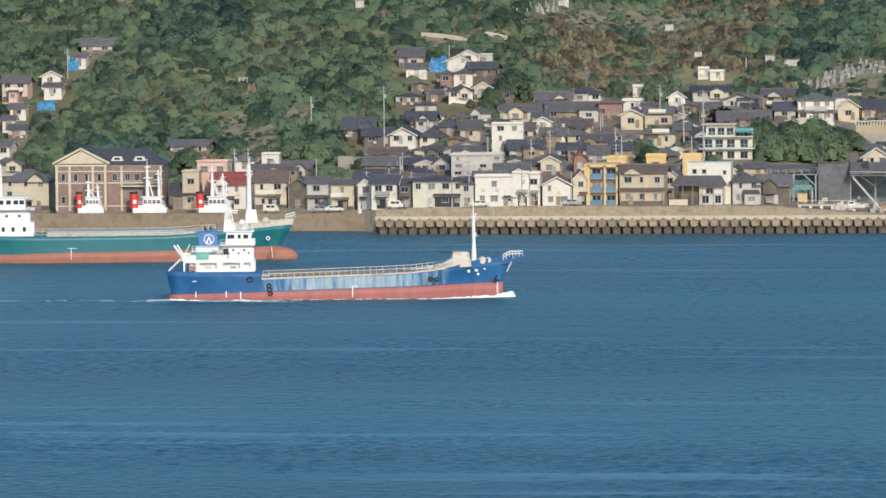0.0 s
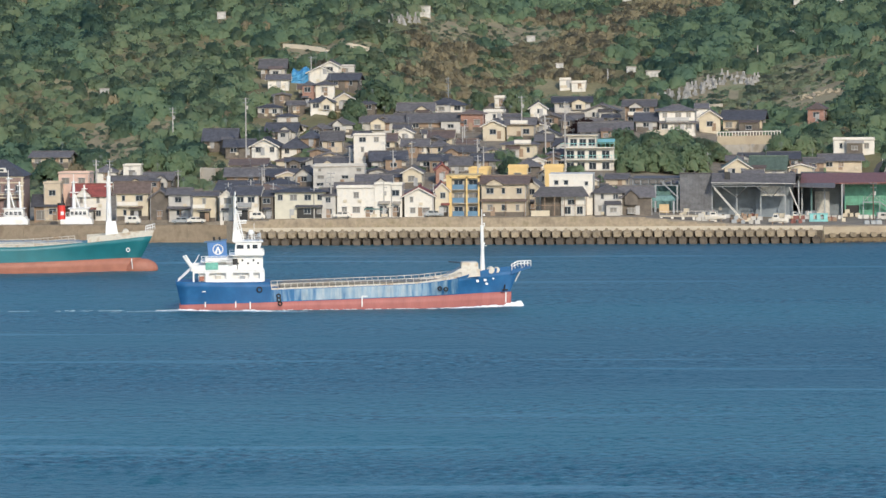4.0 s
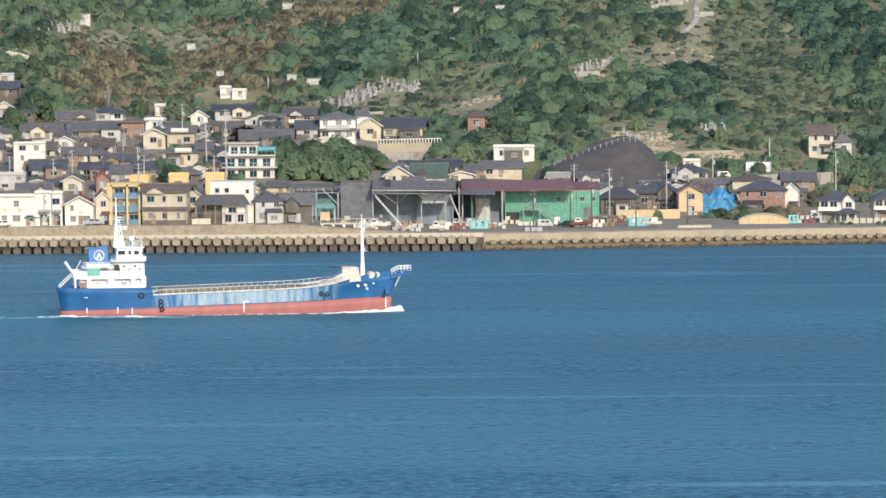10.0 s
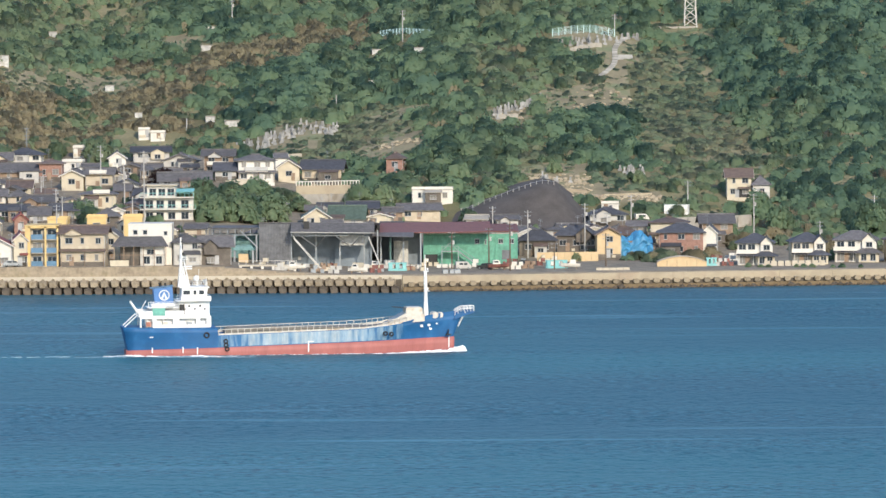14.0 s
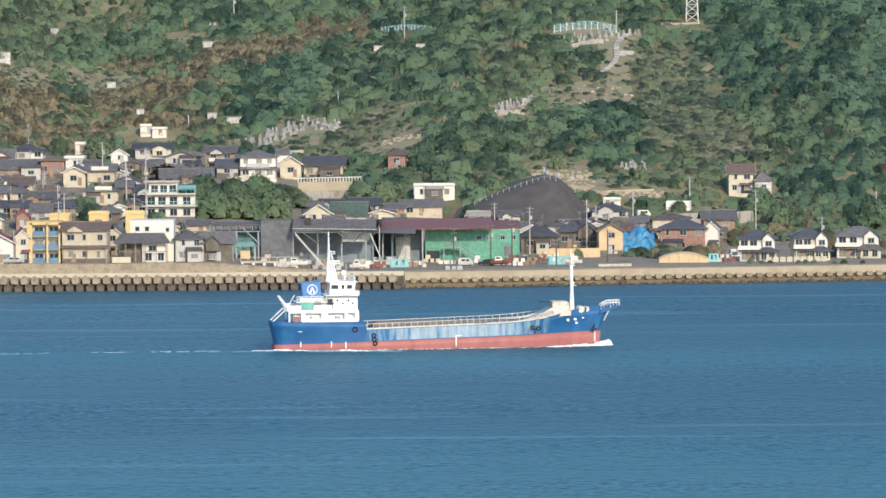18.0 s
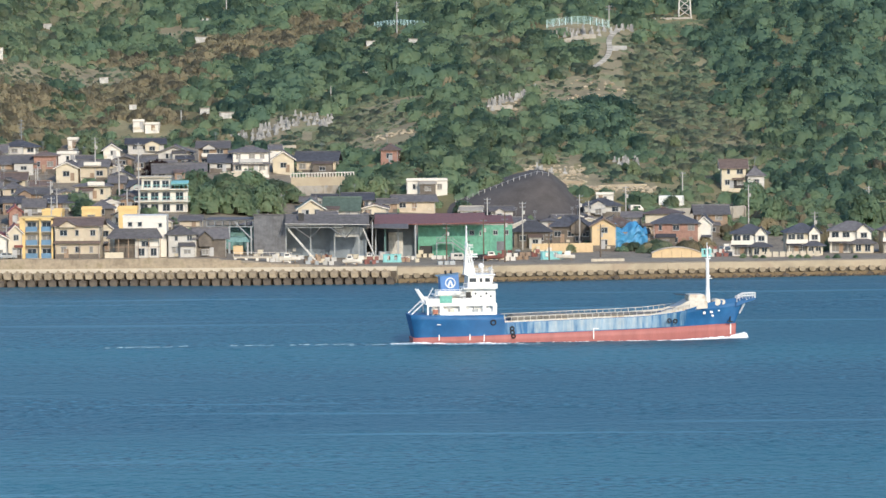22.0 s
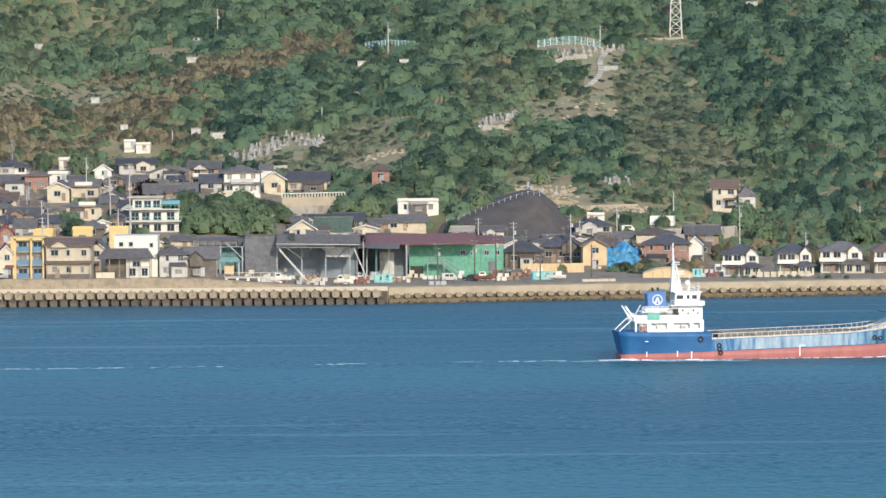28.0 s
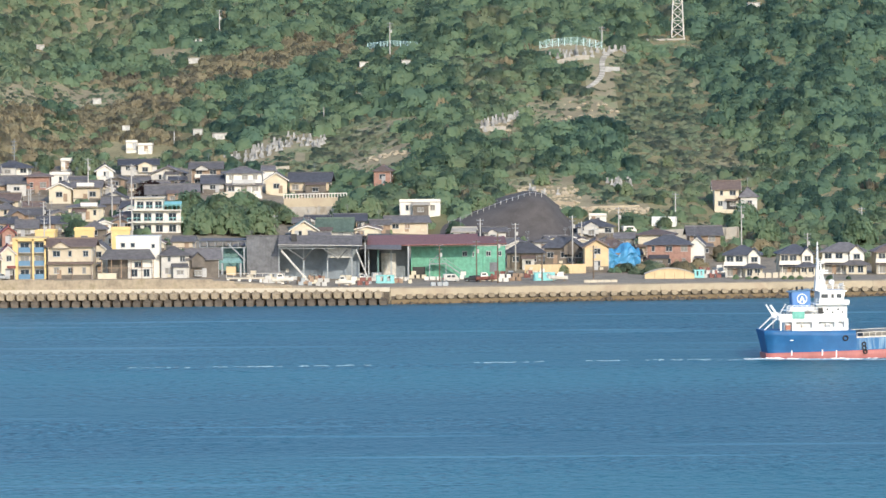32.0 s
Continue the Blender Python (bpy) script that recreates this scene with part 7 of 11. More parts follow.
def brick_hall():
    h = thing("brick_hall", pose(-201.8, 1195, 4.0, 0, 0, 2), "brick hall with cream pilasters, pediment and dark dormered roof", "hall")
    bm = bmesh.new()
    box(bm, -13.2, -1.4, 0, 13, -2, 10.6)
    front = part("wall", bm, HALLBRICK, h, "brick gabled pavilion")
    bm = bmesh.new()
    box(bm, -1.4, 11.4, 0.6, 12.5, -2, 10.6)
    wing = part("wall", bm, HALLBRICK, h, "brick side wing")
    bm = bmesh.new()
    prism(bm, [(-13.0, 10.95), (-1.6, 10.95), (-7.3, 13.9)], -0.1, 0.6)
    part("pediment", bm, CREAM, h, "cream pediment field")
    bm = bmesh.new()
    for s in (-1, 1):
        hexa(bm, ((-7.3 + s * 6.6, -0.5, 10.75), (-7.3 + s * 6.6, 0.5, 10.75), (-7.3, 0.5, 14.15), (-7.3, -0.5, 14.15)),
             ((-7.3 + s * 6.6, -0.5, 11.25), (-7.3 + s * 6.6, 0.5, 11.25), (-7.3, 0.5, 14.65), (-7.3, -0.5, 14.65)))
    part("raking_cornice", bm, CREAM, h, "cream raking cornice")
    bm = bmesh.new()
    bar(bm, (-7.3, -0.2, 12.2), (-7.3, 0.0, 12.2), 0.75, 0.75, 14)
    part("round_panel", bm, CREAM, h, "round cream panel")
    bm = gable_roof(13.4, 12.6, 10.95, 3.55, 0.35)
    part("roof", bm, TILE_DARK, h, at=pose(-7.3, 6.9, 0.1, 0, 0, 90))
    bm = bmesh.new()
    hexa(bm, ((-1.6, 0.0, 10.6), (12.0, 0.0, 10.6), (12.0, 13.0, 10.6), (-1.6, 13.0, 10.6)), ((-8.0, 6.4, 14.3), (6.6, 6.4, 14.3), (6.6, 6.8, 14.3), (-8.0, 6.8, 14.3)))
    rf = part("roof", bm, TILE_DARK, h, "dark blue tiled roof with dormers")
    for x in (0.9, 6.1):
        bm = bmesh.new()
        prism(bm, [(-1.5, 11.5), (1.5, 11.5), (0.9, 12.5), (-0.9, 12.5)], 1.3, 4.5)
        dm = part("dormer", bm, WHITE, rf, "low pale dormer", at=pose(x, 0, 0))
        part("pane", box_mesh(1.3, 0.06, 0.5, GLASS), None, dm, at=pose(0, 1.26, 11.75))
    for z0, z1 in ((10.3, 10.75), (9.0, 9.25), (6.3, 6.6), (1.0, 1.3)):
        bm = bmesh.new()
        box(bm, -13.4, -1.2, -0.22, 0, z0, z1)
        box(bm, -1.2, 11.6, 0.38, 0.6, z0, z1)
        part("cornice", bm, CREAM, h)
    for x in (-13.0, -10.0, -4.6, -1.7):
        part("pilaster", box_mesh(0.55, 0.3, 10.3, CREAM), None, h, at=pose(x, -0.12, 0))
    for x in (2.0, 11.1):
        part("pilaster", box_mesh(0.5, 0.3, 10.3, CREAM), None, h, at=pose(x, 0.48, 0))
    for k in range(2):
        for x in (-11.5, -8.6, -6.0, -3.1):
            window(front, x, 0, 1.7 + 5.2 * k, 0.9, 1.7)
    for x in (0.4, 3.4, 5.6, 7.8, 10.0):
        window(wing, x, 0.6, 7.0, 1.1, 1.6)
    for x in (4.3, 8.3):
        window(wing, x, 0.6, 3.2, 2.9, 1.8, 0, True)
    bm = bmesh.new()
    box(bm, 2.0, 11.2, -1.0, 0.6, 5.6, 5.85)
    bal = part("balcony", bm, CREAM, h, "cream balcony ledge")
    bm = bmesh.new()
    for i in range(13):
        bar(bm, (2.1 + 0.75 * i, -0.9, 5.85), (2.1 + 0.75 * i, -0.9, 6.9), 0.05, n=4)
    bar(bm, (2.1, -0.9, 6.9), (11.1, -0.9, 6.9), 0.06, n=4)
    part("balcony_rail", bm, GREYWALL, bal)
    part("door", box_mesh(1.8, 0.1, 2.9, BROWNWALL), None, h, at=pose(-7.3, -0.3, 0))


def yellow_flats():
    h = thing("apartment_building", pose(-87.1, 1181.5, 5.5), "yellow-framed apartment block with blue balcony panels and stair tower", "apartment house")
    bm = bmesh.new()
    box(bm, -3.1, 3.1, -3.6, 5, -2, 9.0)
    wl = part("wall", bm, BEIGE, h)
    bm = bmesh.new()
    for x in (-3.3, 0.3, 3.0):
        box(bm, x, x + 0.4, -5.0, -4.6, -1, 9.3)
    box(bm, -3.3, 3.4, -5.0, -4.6, 8.9, 9.4)
    box(bm, -4.1, -3.3, -5.0, 2, -1, 9.4)
    part("frame", bm, YELLOW, h, "yellow painted frame")
    bm = bmesh.new()
    box(bm, -4.2, 3.5, -5.1, 5.2, 9.4, 9.6)
    part("roof", bm, YELLOW, h)
    for k in range(3):
        bm = bmesh.new()
        box(bm, -3.2, 3.2, -4.9, -3.6, 0.2 + 3 * k, 0.4 + 3 * k)
        bl = part("balcony", bm, CONC, h)
        for x in (-1.45, 1.85):
            part("balcony_panel", box_mesh(2.6, 0.08, 1.1, BALC), None, bl, at=pose(x, -4.8, 0.4 + 3 * k))
            window(wl, x, -3.6, 0.5 + 3 * k, 2.0, 2.0, 0, k == 1)


def white_block():
    h = thing("white_block_house", pose(-63.4, 1184.5, 5.8), "white flat-roofed three-storey block with a dark lean-to roof", "house")
    bm = bmesh.new()
    box(bm, -4.8, 5.0, -4, 5, -2, 9.0)
    wl = part("wall", bm, WHITE, h)
    bm = bmesh.new()
    box(bm, -4.9, 5.1, -4.1, 5.1, 9.0, 9.35)
    part("roof", bm, WHITE, h)
    for x in (-3.2, -1.0):
        window(wl, x, -4, 6.9, 1.0, 1.0)
    window(wl, 3.6, -4, 6.7, 0.8, 0.9)
    an = thing("house", pose(-65.6, 1179.2, 5.8), "white annex with a broad dark tiled lean-to roof", "house", "houses of the hillside town")
    bm = bmesh.new()
    box(bm, 0.2, 5.6, -1.5, 1.2, -2, 4.6)
    aw = part("wall", bm, WHITE, an)
    bm = bmesh.new()
    box(bm, -4.4, 0.2, -0.6, 1.2, -2, 4.6)
    part("side_wall", bm, DARKWALL, an, "dark boarded wall under the roof")
    for x in (-5.6, -3.4, -1.2, 1.0, 3.4, 6.0):
        part("post", box_mesh(0.16, 0.16, 4.3, BROWNWALL), None, an, at=pose(x, -2.9, 0))
    part("rail", box_mesh(11.8, 0.08, 0.12, BROWNWALL), None, an, at=pose(0.2, -2.9, 2.4))
    part("low_wall", box_mesh(4.2, 0.2, 1.3, CREAM), None, an, at=pose(-4.4, -3.2, 0))
    bm = bmesh.new()
    hexa(bm, ((-6.2, -3.2, 4.3), (6.6, -3.2, 4.3), (5.0, 1.25, 6.3), (-4.6, 1.25, 6.3)), ((-6.2, -3.2, 4.5), (6.6, -3.2, 4.5), (5.0, 1.25, 6.5), (-4.6, 1.25, 6.5)))
    part("roof", bm, TILE, an)
    window(aw, 2.6, -1.5, 2.5, 1.9, 1.2)
    window(aw, 4.4, -1.5, 0.4, 1.4, 1.7)
    window(aw, 1.6, -1.5, 0.4, 1.6, 1.7)


def blue_terrace_house():
    h = thing("terraced_house", pose(-64.0, 1274.0, 12.4), "white three-storey house with glazed terraces and turquoise rails", "house")
    bm = bmesh.new()
    box(bm, -5.6, 6.4, -4, 5, -3, 5.6)
    lo = part("wall", bm, WHITE, h)
    bm = bmesh.new()
    box(bm, -4.8, 2.1, -3.4, 5, 5.6, 8.5)
    up = part("wall", bm, WHITE, h)
    bm = bmesh.new()
    box(bm, -6.0, 2.5, -4.4, 5.2, 8.5, 8.75)
    part("roof", bm, CONC_LIGHT, h)
    for k, (a, b) in enumerate(((-6.4, 7.0), (-6.4, 6.6))):
        z = 2.7 + 2.9 * k
        bm = bmesh.new()
        box(bm, a, b, -5.6, -3.9, z, z + 0.2)
        bl = part("balcony", bm, WHITE, h)
        bm = bmesh.new()
        n = 12
        for i in range(n + 1):
            x = a + (b - a) * i / n
            box(bm, x - 0.04, x + 0.04, -5.6, -5.52, z + 0.2, z + 1.15)
        box(bm, a, b, -5.62, -5.5, z + 1.12, z + 1.22)
        part("balcony_rail", bm, CYAN, bl, "turquoise balcony rail")
    for x in (-4.2, -1.6, 1.2, 4.4):
        window(lo, x, -4, 3.1, 1.9, 1.9)
        window(lo, x, -4, 0.4, 1.8, 1.7)
    for x in (-3.4, -1.2, 1.0):
        window(up, x, -3.4, 6.1, 1.7, 1.7)
    bm = bmesh.new()
    hexa(bm, ((2.3, -4.8, 7.0), (6.6, -4.8, 7.0), (6.6, -1, 7.6), (2.3, -1, 7.6)), ((2.3, -4.8, 7.1), (6.6, -4.8, 7.1), (6.6, -1, 7.7), (2.3, -1, 7.7)))
    aw = part("awning", bm, CYAN, h, "turquoise terrace awning")
    for x in (2.5, 6.4):
        part("awning_post", box_mesh(0.1, 0.1, 1.5, STEEL), None, aw, at=pose(x, -4.6, 5.6))


def truss(bm, x0, x1, y, z0, z1, n, r=0.12):
    bar(bm, (x0, y, z0), (x1, y, z0), r, n=5)
    bar(bm, (x0, y, z1), (x1, y, z1), r, n=5)
    for i in range(n + 1):
        x = x0 + (x1 - x0) * i / n
        bar(bm, (x, y, z0), (x, y, z1), r * 0.8, n=5)


def grey_shed():
    z = 3.7
    h = thing("industrial_shed", pose(0, 0, 0), "large open-fronted grey steel shed on the waterfront yard", "shed")
    bm = bmesh.new()
    box(bm, -39.6, -32.3, 1206, 1206.4, z - 1, 14.2)
    part("front_panel", bm, GREY_SHED, h, "plain grey sheet front")
    bm = bmesh.new()
    box(bm, -39.6, -39.2, 1206.4, 1236, z - 1, 12.6)
    part("side_wall", bm, GREY_SHED, h)
    bm = bmesh.new()
    box(bm, -39.6, -12.0, 1236, 1236.4, z - 1, 12.4)
    part("back_wall", bm, GREY_SHED, h)
    bm = bmesh.new()
    hexa(bm, ((-39.9, 1205.6, 14.2), (-12.0, 1205.6, 13.9), (-12.0, 1238, 12.4), (-39.9, 1238, 12.6)), ((-39.9, 1205.6, 14.36), (-12.0, 1205.6, 14.06), (-12.0, 1238, 12.56), (-39.9, 1238, 12.76)))
    part("roof", bm, SHED_ROOF, h, "weathered grey sheet roof")
    bm = bmesh.new()
    hexa(bm, ((-32.2, 1201.0, 12.1), (-13.0, 1201.0, 11.8), (-13.0, 1205.5, 13.85), (-32.2, 1205.5, 14.15)), ((-32.2, 1201.0, 12.2), (-13.0, 1201.0, 11.9), (-13.0, 1205.5, 13.95), (-32.2, 1205.5, 14.25)))
    part("canopy", bm, SHED_ROOF, h, "sloping grey sheet canopy")
    part("canopy_edge", box_mesh(19.4, 0.12, 0.16, GREY_LIGHT), None, h, "pale canopy edge", at=pose(-22.6, 1200.9, 11.95, 0, 0.9, 0))
    bm = bmesh.new()
    truss(bm, -32.0, -19.0, 1201.4, 11.3, 11.75, 8, 0.08)
    part("canopy_truss", bm, STEEL, h)
    for x in (-26.5, -18.5):
        bm = bmesh.new()
        bar(bm, (x, 1206, 8.6), (x - 3.2, 1201, 11.1), 0.12, n=5)
        bar(bm, (x, 1206, 8.6), (x + 2.2, 1201, 11.1), 0.12, n=5)
        part("canopy_strut", bm, STEEL, h)
    for x in (-32.2, -26.5, -21.0, -15.4, -12.3):
        part("column", box_mesh(0.28, 0.28, 8.6, STEEL), None, h, at=pose(x, 1206.2, z))
    part("hung_panel", box_mesh(5.4, 0.2, 2.3, GREY_LIGHT), None, h, "pale hanging sheet panel", at=pose(-18.2, 1205.8, 8.9))
    part("wall_hatch", box_mesh(1.3, 0.2, 1.7, BLACK), None, h, at=pose(-28.6, 1202.6, 12.9))
    part("inner_wall", box_mesh(11.0, 0.3, 8.4, SLATE_BOARD), None, h, at=pose(-27.2, 1213, z))
    part("inner_wall", box_mesh(8.6, 0.3, 8.0, SLATE_BOARD), None, h, at=pose(-18.0, 1212, z))
    # the open frame on the west side
    f = thing("steel_frame_shelter", pose(0, 0, 0), "open steel frame with a truss roof and dark green screen", "shelter")
    for y in (1206.5, 1214):
        bm = bmesh.new()
        truss(bm, -50.4, -39.8, y, 11.4, 12.8, 6, 0.13)
        part("roof_truss", bm, STEEL, f)
    for x in (-50.0, -45.2, -40.2):
        for y in (1206.5, 1214):
            part("column", box_mesh(0.35, 0.35, 7.4, STEEL), None, f, at=pose(x, y, 4.0))
    bm = bmesh.new()
    bar(bm, (-44.0, 1206.5, 12.4), (-39.9, 1206.5, 8.4), 0.16, n=6)
    part("brace", bm, STEEL, f)
    bm = bmesh.new()
    box(bm, -46.4, -39.8, 1212, 1212.3, 3, 11.4)
    part("screen", bm, GREEN_DARK, f, "dark green sheet screen")
    bm = bmesh.new()
    box(bm, -50.6, -39.6, 1206, 1222.5, 12.9, 13.05)
    part("roof", bm, SHED_ROOF, f)
    # hopper house
    k = thing("hopper_house", pose(-43.0, 1203, 4.6), "pale green hopper housing on steel legs", "hopper")
    for x in (-2.1, 2.1):
        for y in (-1.4, 1.4):
            part("leg", box_mesh(0.4, 0.4, 4.8, STEEL), None, k, at=pose(x, y, -1.2))
    bm = bmesh.new()
    hexa(bm, ((-2.6, -1.8, 3.5), (2.6, -1.8, 3.5), (2.6, 1.8, 3.5), (-2.6, 1.8, 3.5)), ((-1.7, -1.4, 4.6), (1.7, -1.4, 4.6), (1.7, 1.4, 4.6), (-1.7, 1.4, 4.6)))
    part("hood", bm, GREEN_DARK, k)
    bm = bmesh.new()
    box(bm, -1.2, 1.0, -1.0, 1.0, -1, 2.6)
    part("bin", bm, TAN, k, "tan bin")


def maroon_shed():
    h = thing("industrial_shed", pose(0, 0, 0), "open workshop with a rust-red sheet roof", "shed")
    bm = bmesh.new()
    hexa(bm, ((-12.0, 1211, 11.3), (14.0, 1211, 11.5), (14.0, 1246, 12.5), (-12.0, 1246, 12.3)), ((-12.0, 1211, 11.5), (14.0, 1211, 11.7), (14.0, 1246, 12.7), (-12.0, 1246, 12.5)))
    part("roof", bm, SHED_ROOF_RED, h, "rust-red sheet roof")
    bm = bmesh.new()
    box(bm, -11.8, -2.2, 1221, 1221.3, 3, 11.2)
    part("back_wall", bm, SLATE_BOARD, h)
    bm = bmesh.new()
    box(bm, -9.6, -9.2, 1210, 1233, 3, 11)
    part("side_wall", bm, GREEN_DARK, h)
    for x in (-11.6, -6.4, -2.4):
        part("column", box_mesh(0.35, 0.35, 7.9, STEEL), None, h, at=pose(x, 1211.5, 3.6))
    bm = bmesh.new()
    hexa(bm, ((-13.5, 1206, 10.9), (-4.0, 1206, 10.6), (-4.0, 1211, 11.5), (-13.5, 1211, 11.5)), ((-13.5, 1206, 11.0), (-4.0, 1206, 10.7), (-4.0, 1211, 11.6), (-13.5, 1211, 11.6)))
    part("canopy", bm, SHED_ROOF, h)
    part("wall_panel", box_mesh(3.4, 0.2, 5.6, GREY_LIGHT), None, h, at=pose(-7.0, 1219, 3.7))


def green_shed():
    h = thing("green_shed", pose(9.1, 1217, 3.6), "bright green corrugated metal warehouse with small windows", "warehouse")
    bm = bmesh.new()
    box(bm, -10.9, 10.9, 0, 26, -1, 7.6)
    wl = part("wall", bm, GREEN_SHED, h)
    bm = bmesh.new()
    hexa(bm, ((-11.3, -0.6, 7.6), (11.3, -0.6, 7.75), (11.3, 27, 8.4), (-11.3, 27, 8.4)), ((-11.3, -0.6, 7.78), (11.3, -0.6, 7.93), (11.3, 27, 8.6), (-11.3, 27, 8.6)))
    part("roof", bm, SHED_ROOF_RED, h, "rust-red sheet roof")
    bm = bmesh.new()
    box(bm, -11.0, 11.0, -0.14, 0, 7.3, 7.6)
    part("gutter", bm, GREY_LIGHT, h)
    for x in (1.6, 7.1, 9.6):
        window(wl, x, 0, 5.0, 1.1, 1.1)
    window(wl, 3.6, 0, 4.9, 0.4, 1.0)
    # the black one is a flat panel for the shade within an open door
    part("roller_door", box_mesh(3.0, 0.1, 2.6, BLACK), None, wl, "black panel painted as a doorway's shaded inside", at=pose(-9.1, -0.02, 0))
    part("roller_door", box_mesh(1.9, 0.1, 2.2, GREY_SHED), None, wl, at=pose(8.3, -0.02, 1.3))
    s = thing("outside_stair", pose(4.4, 1213.5, 3.6), "grey steel outside stair with a railed landing", "stair")
    bm = bmesh.new()
    box(bm, -2.0, 2.0, 0, 2.2, 3.3, 3.45)
    ld = part("landing", bm, STEEL, s)
    for x in (-1.9, 1.9):
        for y in (0.1, 2.1):
            part("post", box_mesh(0.16, 0.16, 3.3, STEEL), None, s, at=pose(x, y, 0))
    bm = bmesh.new()
    for x in (-1.9, -0.95, 0, 0.95, 1.9):
        bar(bm, (x, 0.1, 3.45), (x, 0.1, 4.6), 0.05, n=4)
    bar(bm, (-1.9, 0.1, 4.6), (1.9, 0.1, 4.6), 0.05, n=4)
    bar(bm, (-2.0, 0.1, 3.4), (0.0, 0.1, 5.4), 0.07, n=4)
    bar(bm, (2.0, 0.1, 3.4), (0.0, 0.1, 5.4), 0.07, n=4)
    part("landing_rail", bm, STEEL, ld)
    bm = bmesh.new()
    bar(bm, (2.0, 0.3, 3.3), (6.4, 0.3, 0.2), 0.13, n=5)
    bar(bm, (2.0, 1.7, 3.3), (6.4, 1.7, 0.2), 0.13, n=5)
    bar(bm, (2.0, 0.3, 4.3), (6.4, 0.3, 1.2), 0.05, n=4)
    part("stringer", bm, STEEL, s)
    for i in range(14):
        part("tread", box_mesh(0.3, 1.4, 0.05, STEEL), None, s, at=pose(2.2 + 4.1 * i / 13, 1.0, 3.1 - 2.9 * i / 13))
    for x in (8.5, 13.5):
        part("corner_flashing", box_mesh(0.2, 0.2, 7.4, GREEN_SHED), None, wl, at=pose(x - 2.6, -0.08, 0))


def dock_boats():
    def boat(x, y, size, seed):
        b = thing("harbour_tug", pose(x, y, 0, 0, 0, 3), "white harbour boat with a red funnel moored in the dock", "boat", "boats in the dock")
        L = 11 * size
        bm = bmesh.new()
        pts = [(-L, -2.6), (-L, 2.6), (L * 0.6, 2.8), (L, 0), (L * 0.6, -2.8)]
        a = [bm.verts.new((p * 0.94, q * 0.85, -1)) for p, q in pts]
        c = [bm.verts.new((p, q, 2.0 + (0.8 if p > L * 0.9 else 0))) for p, q in pts]
        for i in range(5):
            j = (i + 1) % 5
            bm.faces.new((a[j], a[i], c[i], c[j]))
        bm.faces.new(c[::-1])
        part("hull", bm, BLACK, b, "dark hull")
        w1 = block_part("deck_house", b, -3.4 * size, 3.6 * size, -2.0, 2.0, 1.8, 4.9, SHIPWHITE)
        w2 = block_part("wheelhouse", b, -1.3 * size, 2.6 * size, -1.7, 1.7, 4.9, 7.3, SHIPWHITE, "white wheelhouse with dark windows")
        window_row(w2, [(-0.8 + 0.9 * i) * size for i in range(4)], -1.7, 6.0, 0.6 * size, 0.7)
        block_part("wheelhouse_roof", b, -1.7 * size, 3.0 * size, -2.0, 2.0, 7.3, 7.5, SHIPWHITE)
        bm = bmesh.new()
        bar(bm, (-3.2 * size, -0.3, 4.8), (-3.3 * size, -0.3, 8.1), 0.95 * size, 0.85 * size, 12)
        fn = part("funnel", bm, RED, b, "red round funnel")
        bm = bmesh.new()
        bar(bm, (-3.3 * size, -0.3, 8.1), (-3.3 * size, -0.3, 8.6), 0.87 * size, 0.84 * size, 12)
        part("funnel_top", bm, BLACK, fn)
        part("funnel_mark", box_mesh(0.7 * size, 0.1, 0.8, SHIPWHITE), None, fn, at=pose(-3.0 * size, -1.22 * size, 5.9))
        bm = bmesh.new()
        top = 13.0 * size
        bar(bm, (-0.6, 0, 7.4), (-0.6, 0, top), 0.42, 0.28, 8)
        bar(bm, (0.7, 0.5, 7.4), (-0.5, 0.1, top * 0.82), 0.16, n=5)
        box(bm, -1.4, 0.6, -0.6, 0.6, top * 0.8, top * 0.8 + 0.2)
        box(bm, -1.1, 0.3, -0.9, 0.9, top - 0.4, top - 0.2)
        bar(bm, (-0.6, 0, top), (-0.6, 0, top + 1.6), 0.07)
        part("mast", bm, SHIPWHITE, b, "white mast with platforms")
        block_part("upper_deck_house", b, -2.3 * size, 3.2 * size, -1.9, 1.9, 4.6, 5.5, SHIPWHITE)
        bm = bmesh.new()
        bar(bm, (1.9 * size, 0.3, 7.4), (1.7 * size, 0.3, top * 0.93), 0.3, 0.2, 7)
        box(bm, 1.2 * size, 2.4 * size, -0.4, 0.9, top * 0.86, top * 0.86 + 0.18)
        bar(bm, (1.0 * size, 0.3, top * 0.78), (2.6 * size, 0.3, top * 0.78), 0.07, n=5)
        part("signal_mast", bm, SHIPWHITE, b)
        for x in (-2.6, -0.6, 1.4, 3.0):
            part("window", box_mesh(0.5, 0.08, 0.6, GLASS), None, w1, at=pose(x * size, -2.04, 3.2))
        for k in range(4):
            tyre(b, (-8 + 4.5 * k) * size, -2.95, 1.2, 0.4)
        rail(b, "bridge_rail", [(-2.2 * size, -2.0, 5.5), (3.2 * size, -2.0, 5.5)], 0.9, SHIPWHITE, 0.9, (1.0, 0.5), 0.04)
        rail(b, "deck_rail", [(-4 * size, -2.3, 2.0), (4.5 * size, -2.3, 2.0)], 1.0, SHIPWHITE, 1.0, (1.0, 0.5), 0.05)
    boat(-206.3, 1191.5, 0.85, 1)
    boat(-192.6, 1191.5, 1.12, 2)
    boat(-177.5, 1191.5, 1.05, 3)


